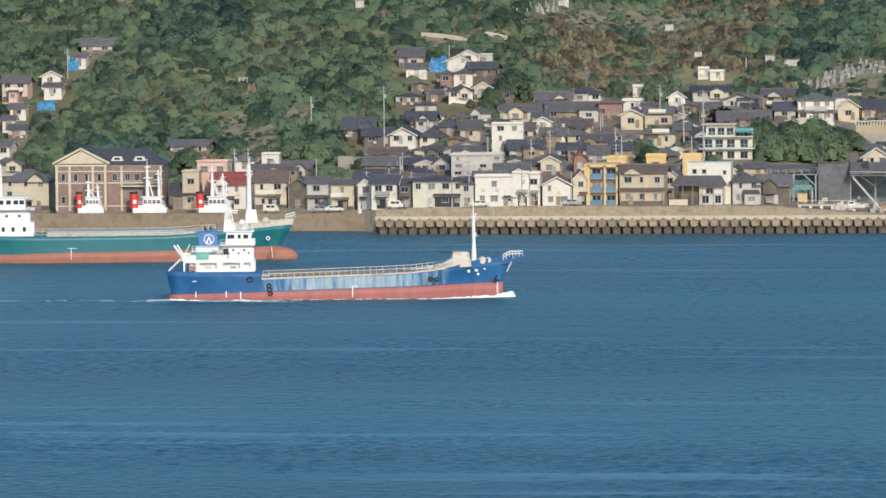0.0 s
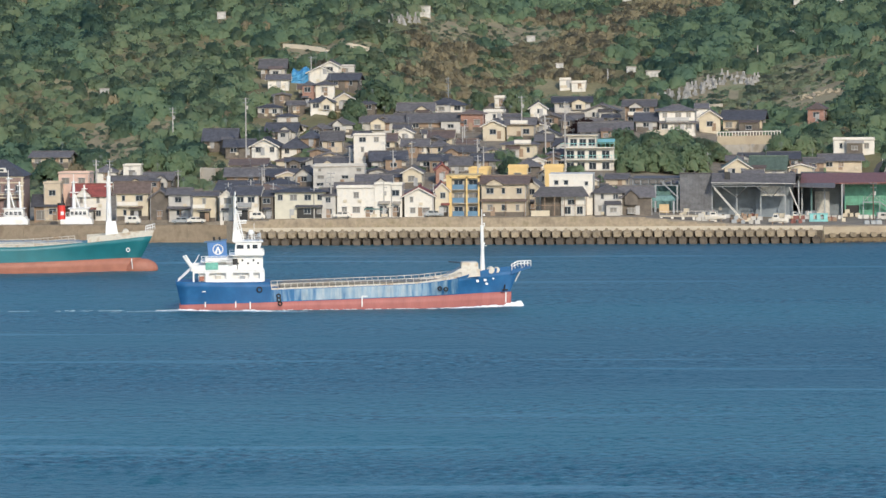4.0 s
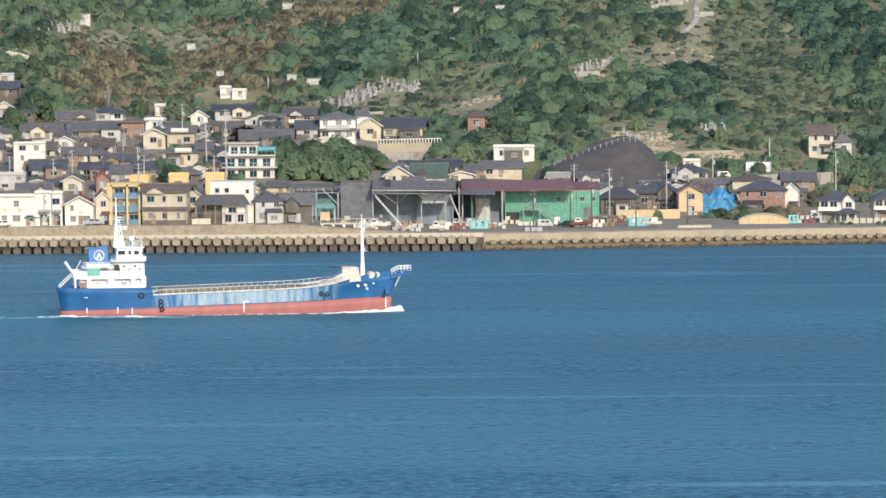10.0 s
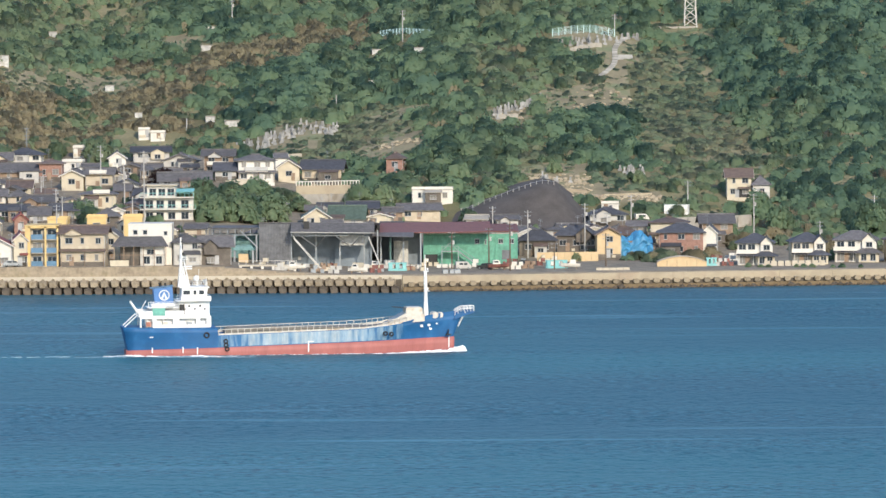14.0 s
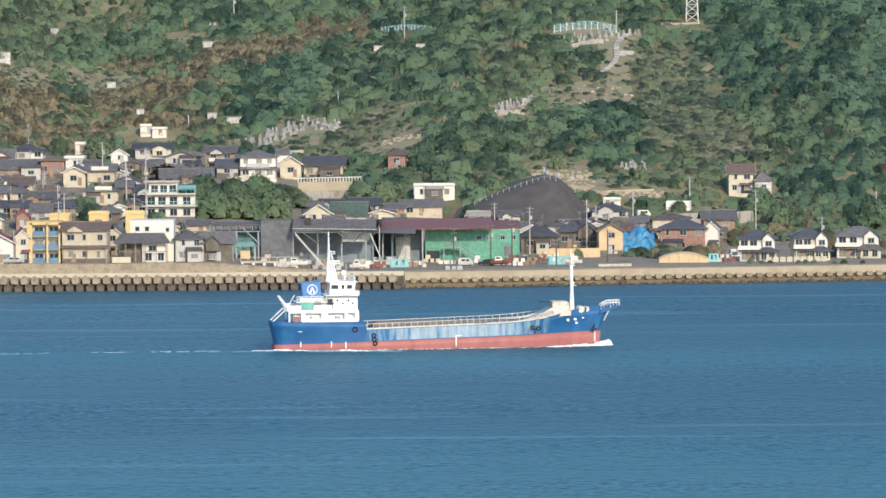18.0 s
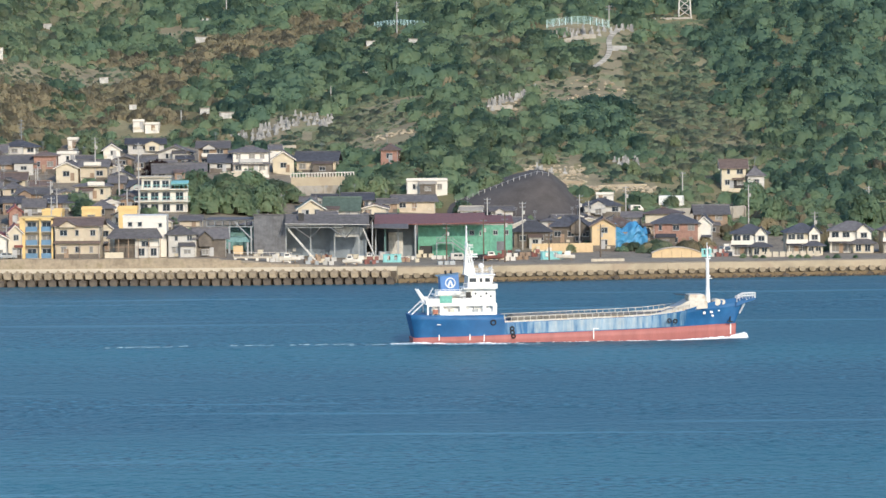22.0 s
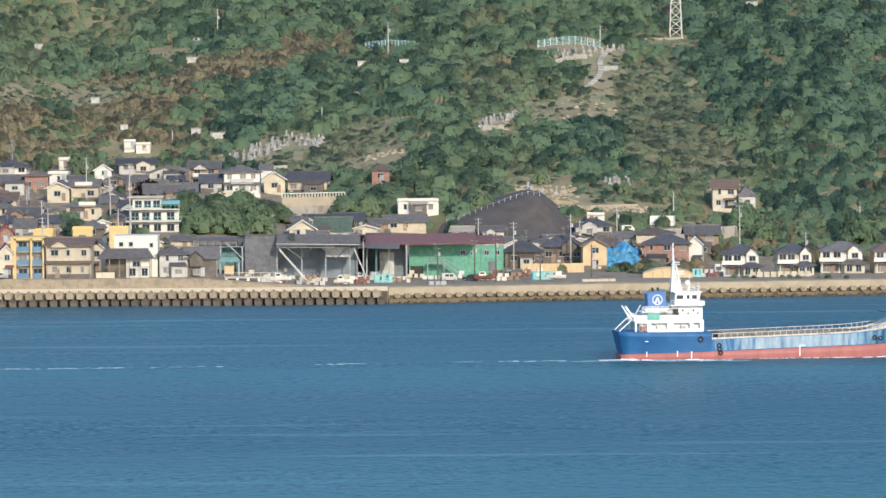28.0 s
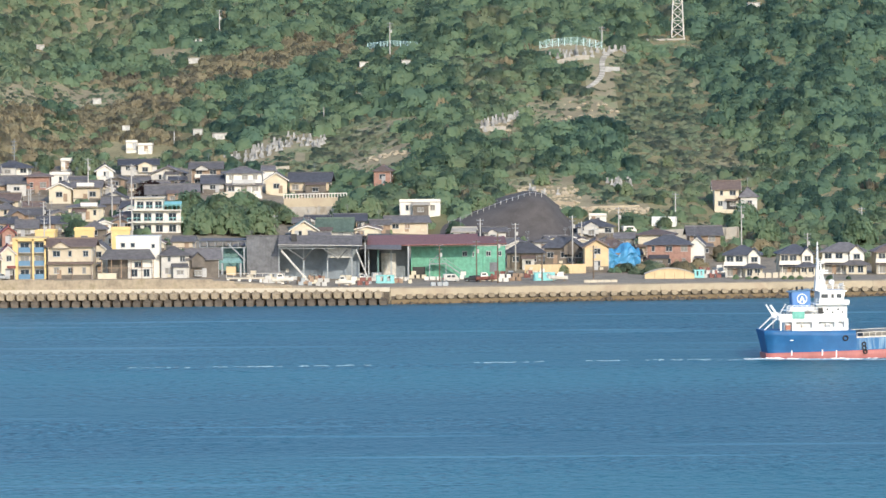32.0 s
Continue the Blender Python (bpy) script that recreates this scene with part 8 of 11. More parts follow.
def mound():
    """The spoil heap under dark netting, with a fence along its crest."""
    bm = bmesh.new()
    nx, ny = 34, 20
    rows = []
    for j in range(ny + 1):
        row = []
        for i in range(nx + 1):
            x, y = 3 + 40 * i / nx, 1286 + 36 * j / ny
            crest = lerp_table(((3, 0.0), (9, 1.6), (16, 4.3), (23, 7.0), (28, 8.5), (31, 8.0), (34, 5.0), (37, 1.8), (43, 0.0)), x)[0]
            f = smooth(1286, 1304, y) * (1 - 0.25 * smooth(1308, 1322, y))
            row.append(bm.verts.new((x, y, ground(x, 1298) * 0.35 + ground(x, y) * 0.65 + crest * f - 0.35 + 0.3 * noise.noise(Vector((x * .4, y * .4, 1))))))
        rows.append(row)
    for a, b in zip(rows, rows[1:]):
        for i in range(nx):
            bm.faces.new((a[i], a[i + 1], b[i + 1], b[i])).smooth = True
    net = mat("dark_netted_spoil", (0.085, 0.075, 0.07), 0.95, vary=0.2, scale=0.3, bump=0.4, fine=2.5)
    m = part("spoil_mound", bm, net)
    tagged(m, "dark grey netted spoil mound behind the yard", "mound", kind="structure")
    fence = thing("mound_fence", pose(0, 0, 0), "white posts of a fence along the mound crest", "fence")
    last = None
    for i in range(17):
        x = 7.5 + 1.45 * i
        crest = lerp_table(((3, 0.0), (9, 1.6), (16, 4.3), (23, 7.0), (28, 8.5), (31, 8.0), (34, 5.0), (37, 1.8), (43, 0.0)), x)[0]
        zz = ground(x, 1298) * 0.35 + ground(x, 1305) * 0.65 + crest - 0.4
        part("post", box_mesh(0.12, 0.12, 1.0, POLE), None, fence, at=pose(x, 1305, zz))
        if last:
            bm = bmesh.new()
            bar(bm, (last[0], 1305, last[1] + 0.8), (x, 1305, zz + 0.8), 0.04, n=4)
            part("wire", bm, STEEL, fence)
        last = (x, zz)


brick_hall()
yellow_flats()
white_block()
blue_terrace_house()
grey_shed()
maroon_shed()
green_shed()
dock_boats()
mound()

# ---- vegetation plan: centre, half sizes, kind ----
PATCHES = []


def patch(x, y, rx, ry, kind):
    PATCHES.append((x, y, rx, ry, kind))


patch(-180, 1400, 24, 30, "olive")
patch(-172, 1392, 10, 12, "mixed")
patch(-108, 1404, 14, 18, "mixed")
patch(-80, 1436, 17, 20, "mixed")
patch(-60, 1424, 14, 12, "mixed")
patch(-15, 1402, 12, 18, "scrub")
patch(-10, 1382, 8, 10, "bare")
patch(60, 1392, 20, 34, "scrub")
patch(56, 1330, 14, 12, "scrub")
patch(36, 1332, 11, 9, "bare")
patch(-192, 1332, 4, 12, "bare")
patch(-184, 1321, 6, 9, "bare")
patch(-175, 1342, 9, 6, "bare")
patch(-184, 1335, 4, 7, "dark")
patch(-169, 1334, 4, 6, "dark")
patch(-171, 1309, 8, 12, "dark")
patch(-214, 1355, 18, 26, "olive")
patch(-218, 1432, 12, 29, "dark")
patch(-171, 1376, 13, 37, "broad")
patch(-141, 1416, 15, 5, "bare")
patch(-117, 1443, 11, 11, "scrub")
patch(-99, 1434, 23, 23, "mixed")
patch(-78, 1468, 16, 25, "mixed")
patch(-41, 1446, 11, 22, "dark")
patch(-29, 1391, 9, 17, "scrub")
patch(-144, 1435, 6, 6, "olive")
patch(-227, 1330, 17, 21, "broad")
patch(-265, 1440, 14, 31, "broad")
patch(-215, 1309, 18, 10, "dark")
patch(-47, 1307, 13, 30, "dark")
patch(-3, 1428, 8, 10, "dark")
patch(-8, 1414, 9, 5, "bare")
patch(-36, 1406, 11, 12, "bare")
patch(-21, 1390, 9, 11, "scrub")
patch(-14, 1380, 6, 8, "bare")
patch(10, 1364, 13, 19, "broad")
patch(32, 1346, 9, 6, "bare")
patch(49, 1323, 9, 4, "bare")
patch(46, 1340, 6, 4, "scrub")
patch(67, 1330, 11, 8, "olive")
patch(91, 1319, 6, 23, "dark")
patch(103, 1326, 10, 26, "dark")
patch(58, 1359, 18, 18, "broad")
patch(-104, 1426, 12, 15, "mixed")
patch(-84, 1450, 10, 21, "bamboo")
patch(-70, 1468, 9, 20, "bamboo")
patch(-57, 1488, 10, 17, "bamboo")
patch(-44, 1496, 10, 16, "bamboo")
patch(-32, 1515, 8, 16, "bamboo")
patch(-20, 1516, 5, 22, "bamboo")
patch(-93, 1470, 13, 9, "bare")
patch(-111, 1456, 7, 10, "bare")
patch(-99, 1452, 4, 7, "dark")
patch(-71, 1516, 7, 6, "bare")
patch(-39, 1466, 13, 17, "dark")
patch(-46, 1428, 8, 14, "dark")
patch(-102, 1539, 22, 26, "olive")
patch(45, 1411, 14, 12, "bare")
patch(34, 1404, 6, 6, "bare")
patch(48, 1384, 10, 16, "dark")
patch(68, 1430, 15, 31, "scrub")
patch(69, 1374, 16, 19, "scrub")
patch(94, 1468, 13, 42, "dark")
patch(86, 1433, 6, 31, "dark")
patch(113, 1446, 14, 39, "broad")
patch(116, 1392, 12, 36, "dark")
patch(51, 1448, 5, 22, "bare")
patch(22, 1400, 7, 7, "bare")
patch(20, 1500, 8, 10, "pale")
patch(48, 1466, 13, 6, "bare")
patch(71, 1485, 10, 5, "scrub")
patch(-2, 1504, 10, 22, "broad")
patch(-7, 1376, 7, 8, "bare")
patch(33, 1442, 12, 16, "broad")
patch(86, 1297, 4, 24, "bamboo")
patch(65, 1308, 8, 4, "bare")
patch(74, 1306, 6, 6, "bare")

# ---- trees and woods ----


def leaf_material(name, stops, rough=0.8, grain=0.34):
    """Leaves whose tone follows the tree they belong to, with a little play from spray to spray."""
    m = bpy.data.materials.new(name)
    m.use_nodes = True
    nt = m.node_tree
    n, link = nt.nodes, nt.links.new
    p = n["Principled BSDF"]
    p.inputs["Roughness"].default_value = rough
    p.inputs["Specular IOR Level"].default_value = 0.15
    at = n.new("ShaderNodeAttribute")
    at.attribute_name = "tint"
    tex = n.new("ShaderNodeTexCoord")
    leafy = n.new("ShaderNodeTexNoise")
    leafy.inputs["Scale"].default_value, leafy.inputs["Detail"].default_value = 1.7, 3
    link(tex.outputs["Object"], leafy.inputs["Vector"])
    bump = n.new("ShaderNodeBump")
    bump.inputs["Strength"].default_value, bump.inputs["Distance"].default_value = 0.3, 0.4
    link(leafy.outputs[0], bump.inputs["Height"])
    link(bump.outputs[0], p.inputs["Normal"])
    total = at.outputs["Fac"]
    for scale, amount in ((0.9, grain), (0.12, grain)):
        speck = n.new("ShaderNodeTexNoise")
        speck.inputs["Scale"].default_value, speck.inputs["Detail"].default_value = scale, 3
        link(tex.outputs["Object"], speck.inputs["Vector"])
        ad = n.new("ShaderNodeMath")
        ad.operation = "MULTIPLY_ADD"
        ad.inputs[1].default_value, ad.inputs[2].default_value = amount * 2, -amount
        link(speck.outputs[0], ad.inputs[0])
        su = n.new("ShaderNodeMath")
        link(total, su.inputs[0])
        link(ad.outputs[0], su.inputs[1])
        total = su.outputs[0]
    ramp = n.new("ShaderNodeValToRGB")
    e = ramp.color_ramp.elements
    e[0].position, e[0].color = 0.0, (*stops[0], 1)
    e[1].position, e[1].color = 1.0, (*stops[-1], 1)
    for i, c in enumerate(stops[1:-1]):
        e.new((i + 1) / (len(stops) - 1)).color = (*c, 1)
    link(total, ramp.inputs[0])
    link(ramp.outputs[0], p.inputs["Base Color"])
    glow = n.new("ShaderNodeBsdfTranslucent")
    link(ramp.outputs[0], glow.inputs["Color"])
    mix = n.new("ShaderNodeMixShader")
    mix.inputs["Fac"].default_value = 0.55
    link(p.outputs[0], mix.inputs[1])
    link(glow.outputs[0], mix.inputs[2])
    link(mix.outputs[0], n["Material Output"].inputs["Surface"])
    return m


# leaf colours paler and bluer than real foliage: distance haze put into them
LEAF = leaf_material("broadleaf_foliage", ((0.168, 0.270, 0.184), (0.228, 0.326, 0.196), (0.262, 0.334, 0.196), (0.305, 0.334, 0.205)))
LEAF_BAMBOO = leaf_material("dry_bamboo_foliage", ((0.32, 0.308, 0.20), (0.385, 0.342, 0.218), (0.43, 0.364, 0.232), (0.345, 0.345, 0.215)), grain=0.12)
LEAF_SCRUB = leaf_material("scrub_foliage", ((0.19, 0.27, 0.18), (0.24, 0.30, 0.19), (0.28, 0.31, 0.20), (0.33, 0.32, 0.215)))


def half_ball():
    """A coarse ball without its underside: unit directions and triangles."""
    up, mid = [(0.0, 0.0, 1.0)], []
    for i in range(6):
        a = i * math.tau / 6
        up.append((0.75 * math.cos(a), 0.75 * math.sin(a), 0.66))
        mid.append((0.96 * math.cos(a + 0.52), 0.96 * math.sin(a + 0.52), -0.45))
    tri = []
    for i in range(6):
        j = (i + 1) % 6
        tri += [(0, 1 + i, 1 + j), (1 + i, 7 + i, 1 + j), (1 + j, 7 + i, 7 + j)]
    return np.array(up + mid), np.array(tri)


BALL, BALL_TRI = half_ball()


def crown_template(seed, lobes, sprays, tall=0.85, slim=1.0, spread=0.72, size=0.4, loose=1.0):
    """A crown of radius 1 on z = 0, made of leafy lobes: solid hearts and loose sprays of leaves round them.
    Gives corners, triangles, the lie of the leaves and a play of tone."""
    rng = np.random.default_rng(seed)
    co, tri, lie, play = [], [], [], []
    count = 0

    def add(pts, faces, normals, tone):
        nonlocal count
        co.append(pts)
        tri.append(faces + count)
        lie.append(normals)
        play.append(np.zeros(len(pts)) + tone)
        count += len(pts)

    middle = np.array([0, 0, -0.15 * tall])
    for c in range(lobes):
        a = c * 2.4 + rng.uniform(-0.5, 0.5)
        f = (c + 0.5) / lobes
        r = spread * math.sqrt(f) * rng.uniform(0.85, 1.1)
        cen = np.array([r * math.cos(a), r * math.sin(a), tall * (0.85 - 0.72 * f ** 1.3) * rng.uniform(0.88, 1.12)])
        rad = size * rng.uniform(0.75, 1.2)
        shape = np.array([rad * slim, rad * slim, rad * (0.9 if slim == 1 else 1.4)])
        tone = rng.uniform(-0.10, 0.10)
        pts = cen + BALL * shape * 0.84 * rng.uniform(0.82, 1.15, size=(len(BALL), 1))
        whole = pts - middle
        whole /= np.linalg.norm(whole, axis=1)[:, None]
        nrm = 0.22 * BALL * np.array([1, 1, 0.7]) + 0.28 * whole + np.array([0.05, -0.38, 0.32])
        add(pts, BALL_TRI, nrm / np.linalg.norm(nrm, axis=1)[:, None], tone - 0.03)
        d = rng.normal(size=(sprays, 3))
        d[:, 2] = np.abs(d[:, 2]) * 1.1 - 0.35
        d /= np.linalg.norm(d, axis=1)[:, None]
        pos = cen + d * shape * rng.uniform(0.85, 1.0 + 0.22 * loose, size=(sprays, 1))
        out = d + rng.normal(scale=0.35, size=(sprays, 3))
        out /= np.linalg.norm(out, axis=1)[:, None]
        t = np.cross(out, rng.normal(size=(sprays, 3)))
        t /= np.linalg.norm(t, axis=1)[:, None]
        b = np.cross(out, t)
        if slim != 1:
            b = np.array([0, 0, 1.0]) + 0.3 * b
            t = t * 0.5
        s = rng.uniform(0.05, 0.105, size=(sprays, 1)) * (1.25 if loose > 1 else 1)
        leaf = np.stack([pos - t * s - b * s * 0.7, pos + t * s * 1.1 - b * s * 0.5, pos + b * s * 1.2], 1).reshape(-1, 3)
        whole = pos - middle
        whole /= np.linalg.norm(whole, axis=1)[:, None]
        nrm = 0.22 * d + 0.27 * whole + 0.1 * out + np.array([0.05, -0.38, 0.32])
        nrm /= np.linalg.norm(nrm, axis=1)[:, None]
        add(leaf, np.arange(sprays * 3).reshape(-1, 3), np.repeat(nrm, 3, axis=0), tone + np.repeat(rng.uniform(-0.14, 0.22, sprays) * (1 if slim == 1 else 0.5), 3))
    return np.concatenate(co), np.concatenate(tri), np.concatenate(lie), np.concatenate(play)


BROAD = [crown_template(10 + i, 5 + i % 4, 17, 0.7 + 0.06 * (i % 5), 1.0, 0.62, 0.54, 1.3) for i in range(12)]
FINE = [crown_template(80 + i, 16, 60, 0.95, 1.0, 0.74, 0.36) for i in range(4)]
BAMBOO = [crown_template(40 + i, 6, 18, 0.7, 0.78, 0.8, 0.46, 1.3) for i in range(8)]
SCRUB = [crown_template(60 + i, 5, 9, 0.5, 1.0, 0.66, 0.5, 1.0) for i in range(6)]


def leaf_mesh(name, placed, material, lean=0.0):
    """One mesh from crowns: (template, x, y, z, radius, height factor, turn, tint), on ground that climbs by lean."""
    verts, faces, tints, lies = [], [], [], []
    count = 0
    for tpl, x, y, z, r, hf, turn, tint in placed:
        c, s = math.cos(turn), math.sin(turn)
        co, tri, lie, play = tpl
        verts.append(np.stack([(co[:, 0] * c - co[:, 1] * s) * r + x, (co[:, 0] * s + co[:, 1] * c) * r + y, co[:, 2] * r * hf + z + lean * (co[:, 0] * s + co[:, 1] * c) * r], -1))
        lies.append(np.stack([lie[:, 0] * c - lie[:, 1] * s, lie[:, 0] * s + lie[:, 1] * c, lie[:, 2]], -1))
        tints.append(play + tint)
        faces.append(tri + count)
        count += len(co)
    v, f = np.concatenate(verts), np.concatenate(faces)
    me = bpy.data.meshes.new(name)
    me.vertices.add(len(v))
    me.vertices.foreach_set("co", v.astype(np.float32).ravel())
    me.loops.add(f.size)
    me.loops.foreach_set("vertex_index", f.astype(np.int32).ravel())
    me.polygons.add(len(f))
    me.polygons.foreach_set("loop_start", np.arange(0, f.size, 3, dtype=np.int32))
    me.polygons.foreach_set("use_smooth", np.ones(len(f), dtype=bool))
    me.update(calc_edges=True)
    me.attributes.new("tint", "FLOAT", "POINT").data.foreach_set("value", np.concatenate(tints).astype(np.float32))
    me.normals_split_custom_set_from_vertices(np.concatenate(lies).astype(np.float32))
    me.materials.append(material)
    return me


FOOT = []


def claim(x, y, r):
    """Ground that the woods leave free."""
    FOOT.append((x, y, r))


for ob in list(scene.objects):
    if ob.parent is None and ob.get("category") in ("house", "hall", "apartment house"):
        claim(ob.location.x, ob.location.y, 7.0)


for i in range(5):
    for j in range(3):
        claim(9 + 6.5 * i, 1284 + 10 * j, 7.0)


def kind_at(x, y):
    found = ""
    for px, py, rx, ry, kind in PATCHES:
        w = 0.25 * noise.noise(Vector((x * 0.09, y * 0.09, 2.0)))
        if kind in ("bare", "scrub"):
            py, ry = py - 3, ry * 1.3
        if ((x - px) / rx) ** 2 + ((y - py) / ry) ** 2 < 1 + w * 2:
            found = kind
    return found


def bare_ground():
    """Open terraces where the soil shows."""
    me = scene.objects["ground"].data
    me.materials.append(BARE)
    for f in me.polygons:
        if f.material_index == 0 and abs(f.center.x) < 280 and f.center.y < 1600 and kind_at(f.center.x, f.center.y) == "bare":
            f.material_index = 2


bare_ground()


def grow_woods():
    rng = random.Random(21)
    woods = {"broad": [], "bamboo": [], "scrub": []}
    cells = {}
    for x, y, r in FOOT:
        cells.setdefault((int(x // 20), int(y // 20)), []).append((x, y, r))

    def free(x, y):
        for i in (-1, 0, 1):
            for j in (-1, 0, 1):
                for a, b, r in cells.get((int(x // 20) + i, int(y // 20) + j), ()):
                    if abs(x - a) < r * 0.8 and -r * 1.5 < y - b < r * 0.8:
                        return False
        return True

    x = -300.0
    while x < 170:
        base, sa, ga, sb, gb = lerp_table(LAND, x)
        s = sb - 12
        while s < (430 if x < 10 else 360):
            px, py = x + rng.uniform(-2.0, 2.0), shore(x) + s + rng.uniform(-2.3, 2.3)
            s += 3.6
            if not -0.2 < px / py < 0.108 or not free(px, py):
                continue
            kind = kind_at(px, py)
            field = noise.noise(Vector((px * 0.03, py * 0.02, 5))) + 0.6 * noise.noise(Vector((px * 0.09, py * 0.06, 9)))
            stand = noise.noise(Vector((px * 0.05, py * 0.03, 17)))
            z = ground(px, py) - 0.4
            turn = rng.uniform(0, 6.3)
            tone = 0.42 + 0.36 * field + rng.uniform(-0.09, 0.09) + (0.12 if px < -110 else 0.0)
            if px > 70 and py > 1400:
                tone -= 0.3
            if kind in ("bare", "scrub"):
                for k in range(3):
                    qx, qy = px + rng.uniform(-2.2, 2.2), py + rng.uniform(-2.2, 2.2)
                    if kind == "bare" and rng.random() > 0.94:
                        continue
                    r = rng.uniform(0.6, 1.6) if kind == "bare" else rng.uniform(1.2, 2.4)
                    woods["scrub"].append((rng.choice(SCRUB), qx, qy, ground(qx, qy) - 0.3 * r, r, rng.uniform(0.7, 1.0), turn + k, 0.5 + 0.4 * field + rng.uniform(-0.2, 0.2)))
                continue
            if kind == "bamboo" and rng.random() < 0.94 or kind == "mixed" and field + rng.uniform(-0.5, 0.5) > 0.04:
                for k in range(3):
                    qx, qy = px + rng.uniform(-1.6, 1.6), py + rng.uniform(-1.6, 1.6)
                    woods["bamboo"].append((rng.choice(BAMBOO if k else BROAD), qx, qy, ground(qx, qy) - 0.9, rng.uniform(1.7, 2.3), rng.uniform(0.85, 1.1) + 0.15 * stand, turn + k, 0.45 + 0.3 * field + rng.uniform(-0.15, 0.15)))
                continue
            r = 2.55 * math.exp(rng.gauss(0, 0.2)) + 0.4 * stand
            if kind == "pale":
                tone, r = 0.95, rng.uniform(1.8, 2.8)
            elif kind == "dark":
                tone, r = 0.14 + 0.14 * field + rng.uniform(-0.10, 0.10), r * 1.08
            elif kind in ("olive", "mixed"):
                tone, r = 0.70 + 0.2 * field + rng.uniform(-0.14, 0.14), r * 0.75
            elif kind == "":
                if field > 0.3 and rng.random() < 0.6:
                    for k in range(3):
                        qx, qy = px + rng.uniform(-2.2, 2.2), py + rng.uniform(-2.2, 2.2)
                        woods["scrub"].append((rng.choice(SCRUB), qx, qy, ground(qx, qy) - 0.3, rng.uniform(1.2, 2.4), 1.0, turn + k, rng.uniform(0.1, 0.8)))
                    continue
                if rng.random() < 0.035:
                    woods["bamboo"].append((rng.choice(BAMBOO), px, py, z, rng.uniform(1.8, 2.6), 1.0, turn, rng.uniform(0.2, 0.8)))
                    continue
            r = max(1.4, min(5.5, r, 2.0 if s < sb + 16 else 2.4 if px > 15 and py < 1350 else 9.0))
            woods["broad"].append((rng.choice(BROAD), px, py, z - 0.3 * r, r * 1.08, rng.uniform(0.95, 1.2), turn, max(-0.05, min(1.05, tone))))
        x += 3.4
    for key, material, label in (("broad", LEAF, "mixed green broadleaf woods on the hillside"), ("bamboo", LEAF_BAMBOO, "brown withered bamboo and bare woods on the slope"),
                                 ("scrub", LEAF_SCRUB, "yellow-green scrub and dry bushes on the slope")):
        tagged(new("woods" if key != "scrub" else "scrub", leaf_mesh(key, woods[key], material, 0.25)), label, "woods", kind="stuff")


def tree(x, y, r, hf=1.0, tint=0.3, seed=0, label="green garden tree beside the houses", material=None):
    rng = random.Random(seed)
    tint = min(0.9, tint + 0.25)
    t = thing("tree", pose(x, y, ground(x, y)), label, "tree", "trees in the town")
    bm = bmesh.new()
    h = r * 0.8 * hf
    bar(bm, (0, 0, -0.6), (0.1 * r, 0, h), 0.08 * r, 0.06 * r, 7)
    for i in range(5):
        a = i * 1.26 + rng.uniform(-0.3, 0.3)
        bar(bm, (0.05 * r, 0, h * rng.uniform(0.55, 0.95)), (0.55 * r * math.cos(a), 0.55 * r * math.sin(a), h * rng.uniform(1.1, 1.5)), 0.05 * r, 0.02 * r, 5)
    part("trunk", bm, BARK, t)
    placed = [(FINE[seed % 4], 0, 0, -0.1 * r, r, hf * 1.25, rng.uniform(0, 6), tint), (FINE[(seed + 3) % 4], 0.2 * r, 0.1, h * 0.45, r * 0.75, hf, rng.uniform(0, 6), tint)]
    part("crown", leaf_mesh("crown", placed, material or LEAF), None, t)



# ---- small kit ----
MAROON_LEAF = leaf_material("maroon_foliage", ((0.05, 0.03, 0.03), (0.075, 0.045, 0.04)))
POLES = []


def pole(x, y, h, shade=None):
    """A concrete utility pole with cross arms and a transformer."""
    z = ground(x, y)
    t = thing("utility_pole", pose(x, y, z, 0, 0, (x * 7) % 30 - 15), "grey concrete utility pole with cross arms" if shade is None else "dark tarred timber utility pole in the yard", "utility pole", "utility poles")
    bm = bmesh.new()
    bar(bm, (0, 0, -0.6), (0, 0, h), 0.19, 0.12, 8)
    part("shaft", bm, shade or POLE, t)
    if h > 4.5:
        for k, w in ((0.4, 1.7), (1.3, 1.4)):
            bm = bmesh.new()
            bar(bm, (-w / 2, 0.05, h - k), (w / 2, 0.05, h - k), 0.07, n=4)
            for u in (-0.45, 0.0, 0.45):
                bar(bm, (u * w, 0.05, h - k), (u * w, 0.05, h - k + 0.25), 0.05, n=5)
            part("cross_arm", bm, STEEL, t)
        if h > 7:
            bm = bmesh.new()
            bar(bm, (0.35, 0, h - 3.0), (0.35, 0, h - 2.1), 0.26, n=8)
            part("transformer", bm, POLE, t)
    claim(x, y, 0.7)
    POLES.append((x, y, z + h))


def cable(a, b, sag=0.9):
    c = bpy.data.curves.new("cable", "CURVE")
    c.dimensions, c.bevel_depth, c.bevel_resolution = "3D", 0.02, 0
    sp = c.splines.new("POLY")
    sp.points.add(10)
    for i in range(11):
        f = i / 10
        sp.points[i].co = (*Vector(a).lerp(Vector(b), f), 1)
        sp.points[i].co.z -= sag * 4 * f * (1 - f)
    c.materials.append(BLACK)
    ob = new("cable", c)
    tagged(ob, "thin black overhead cable between utility poles", "cable", "overhead cables")


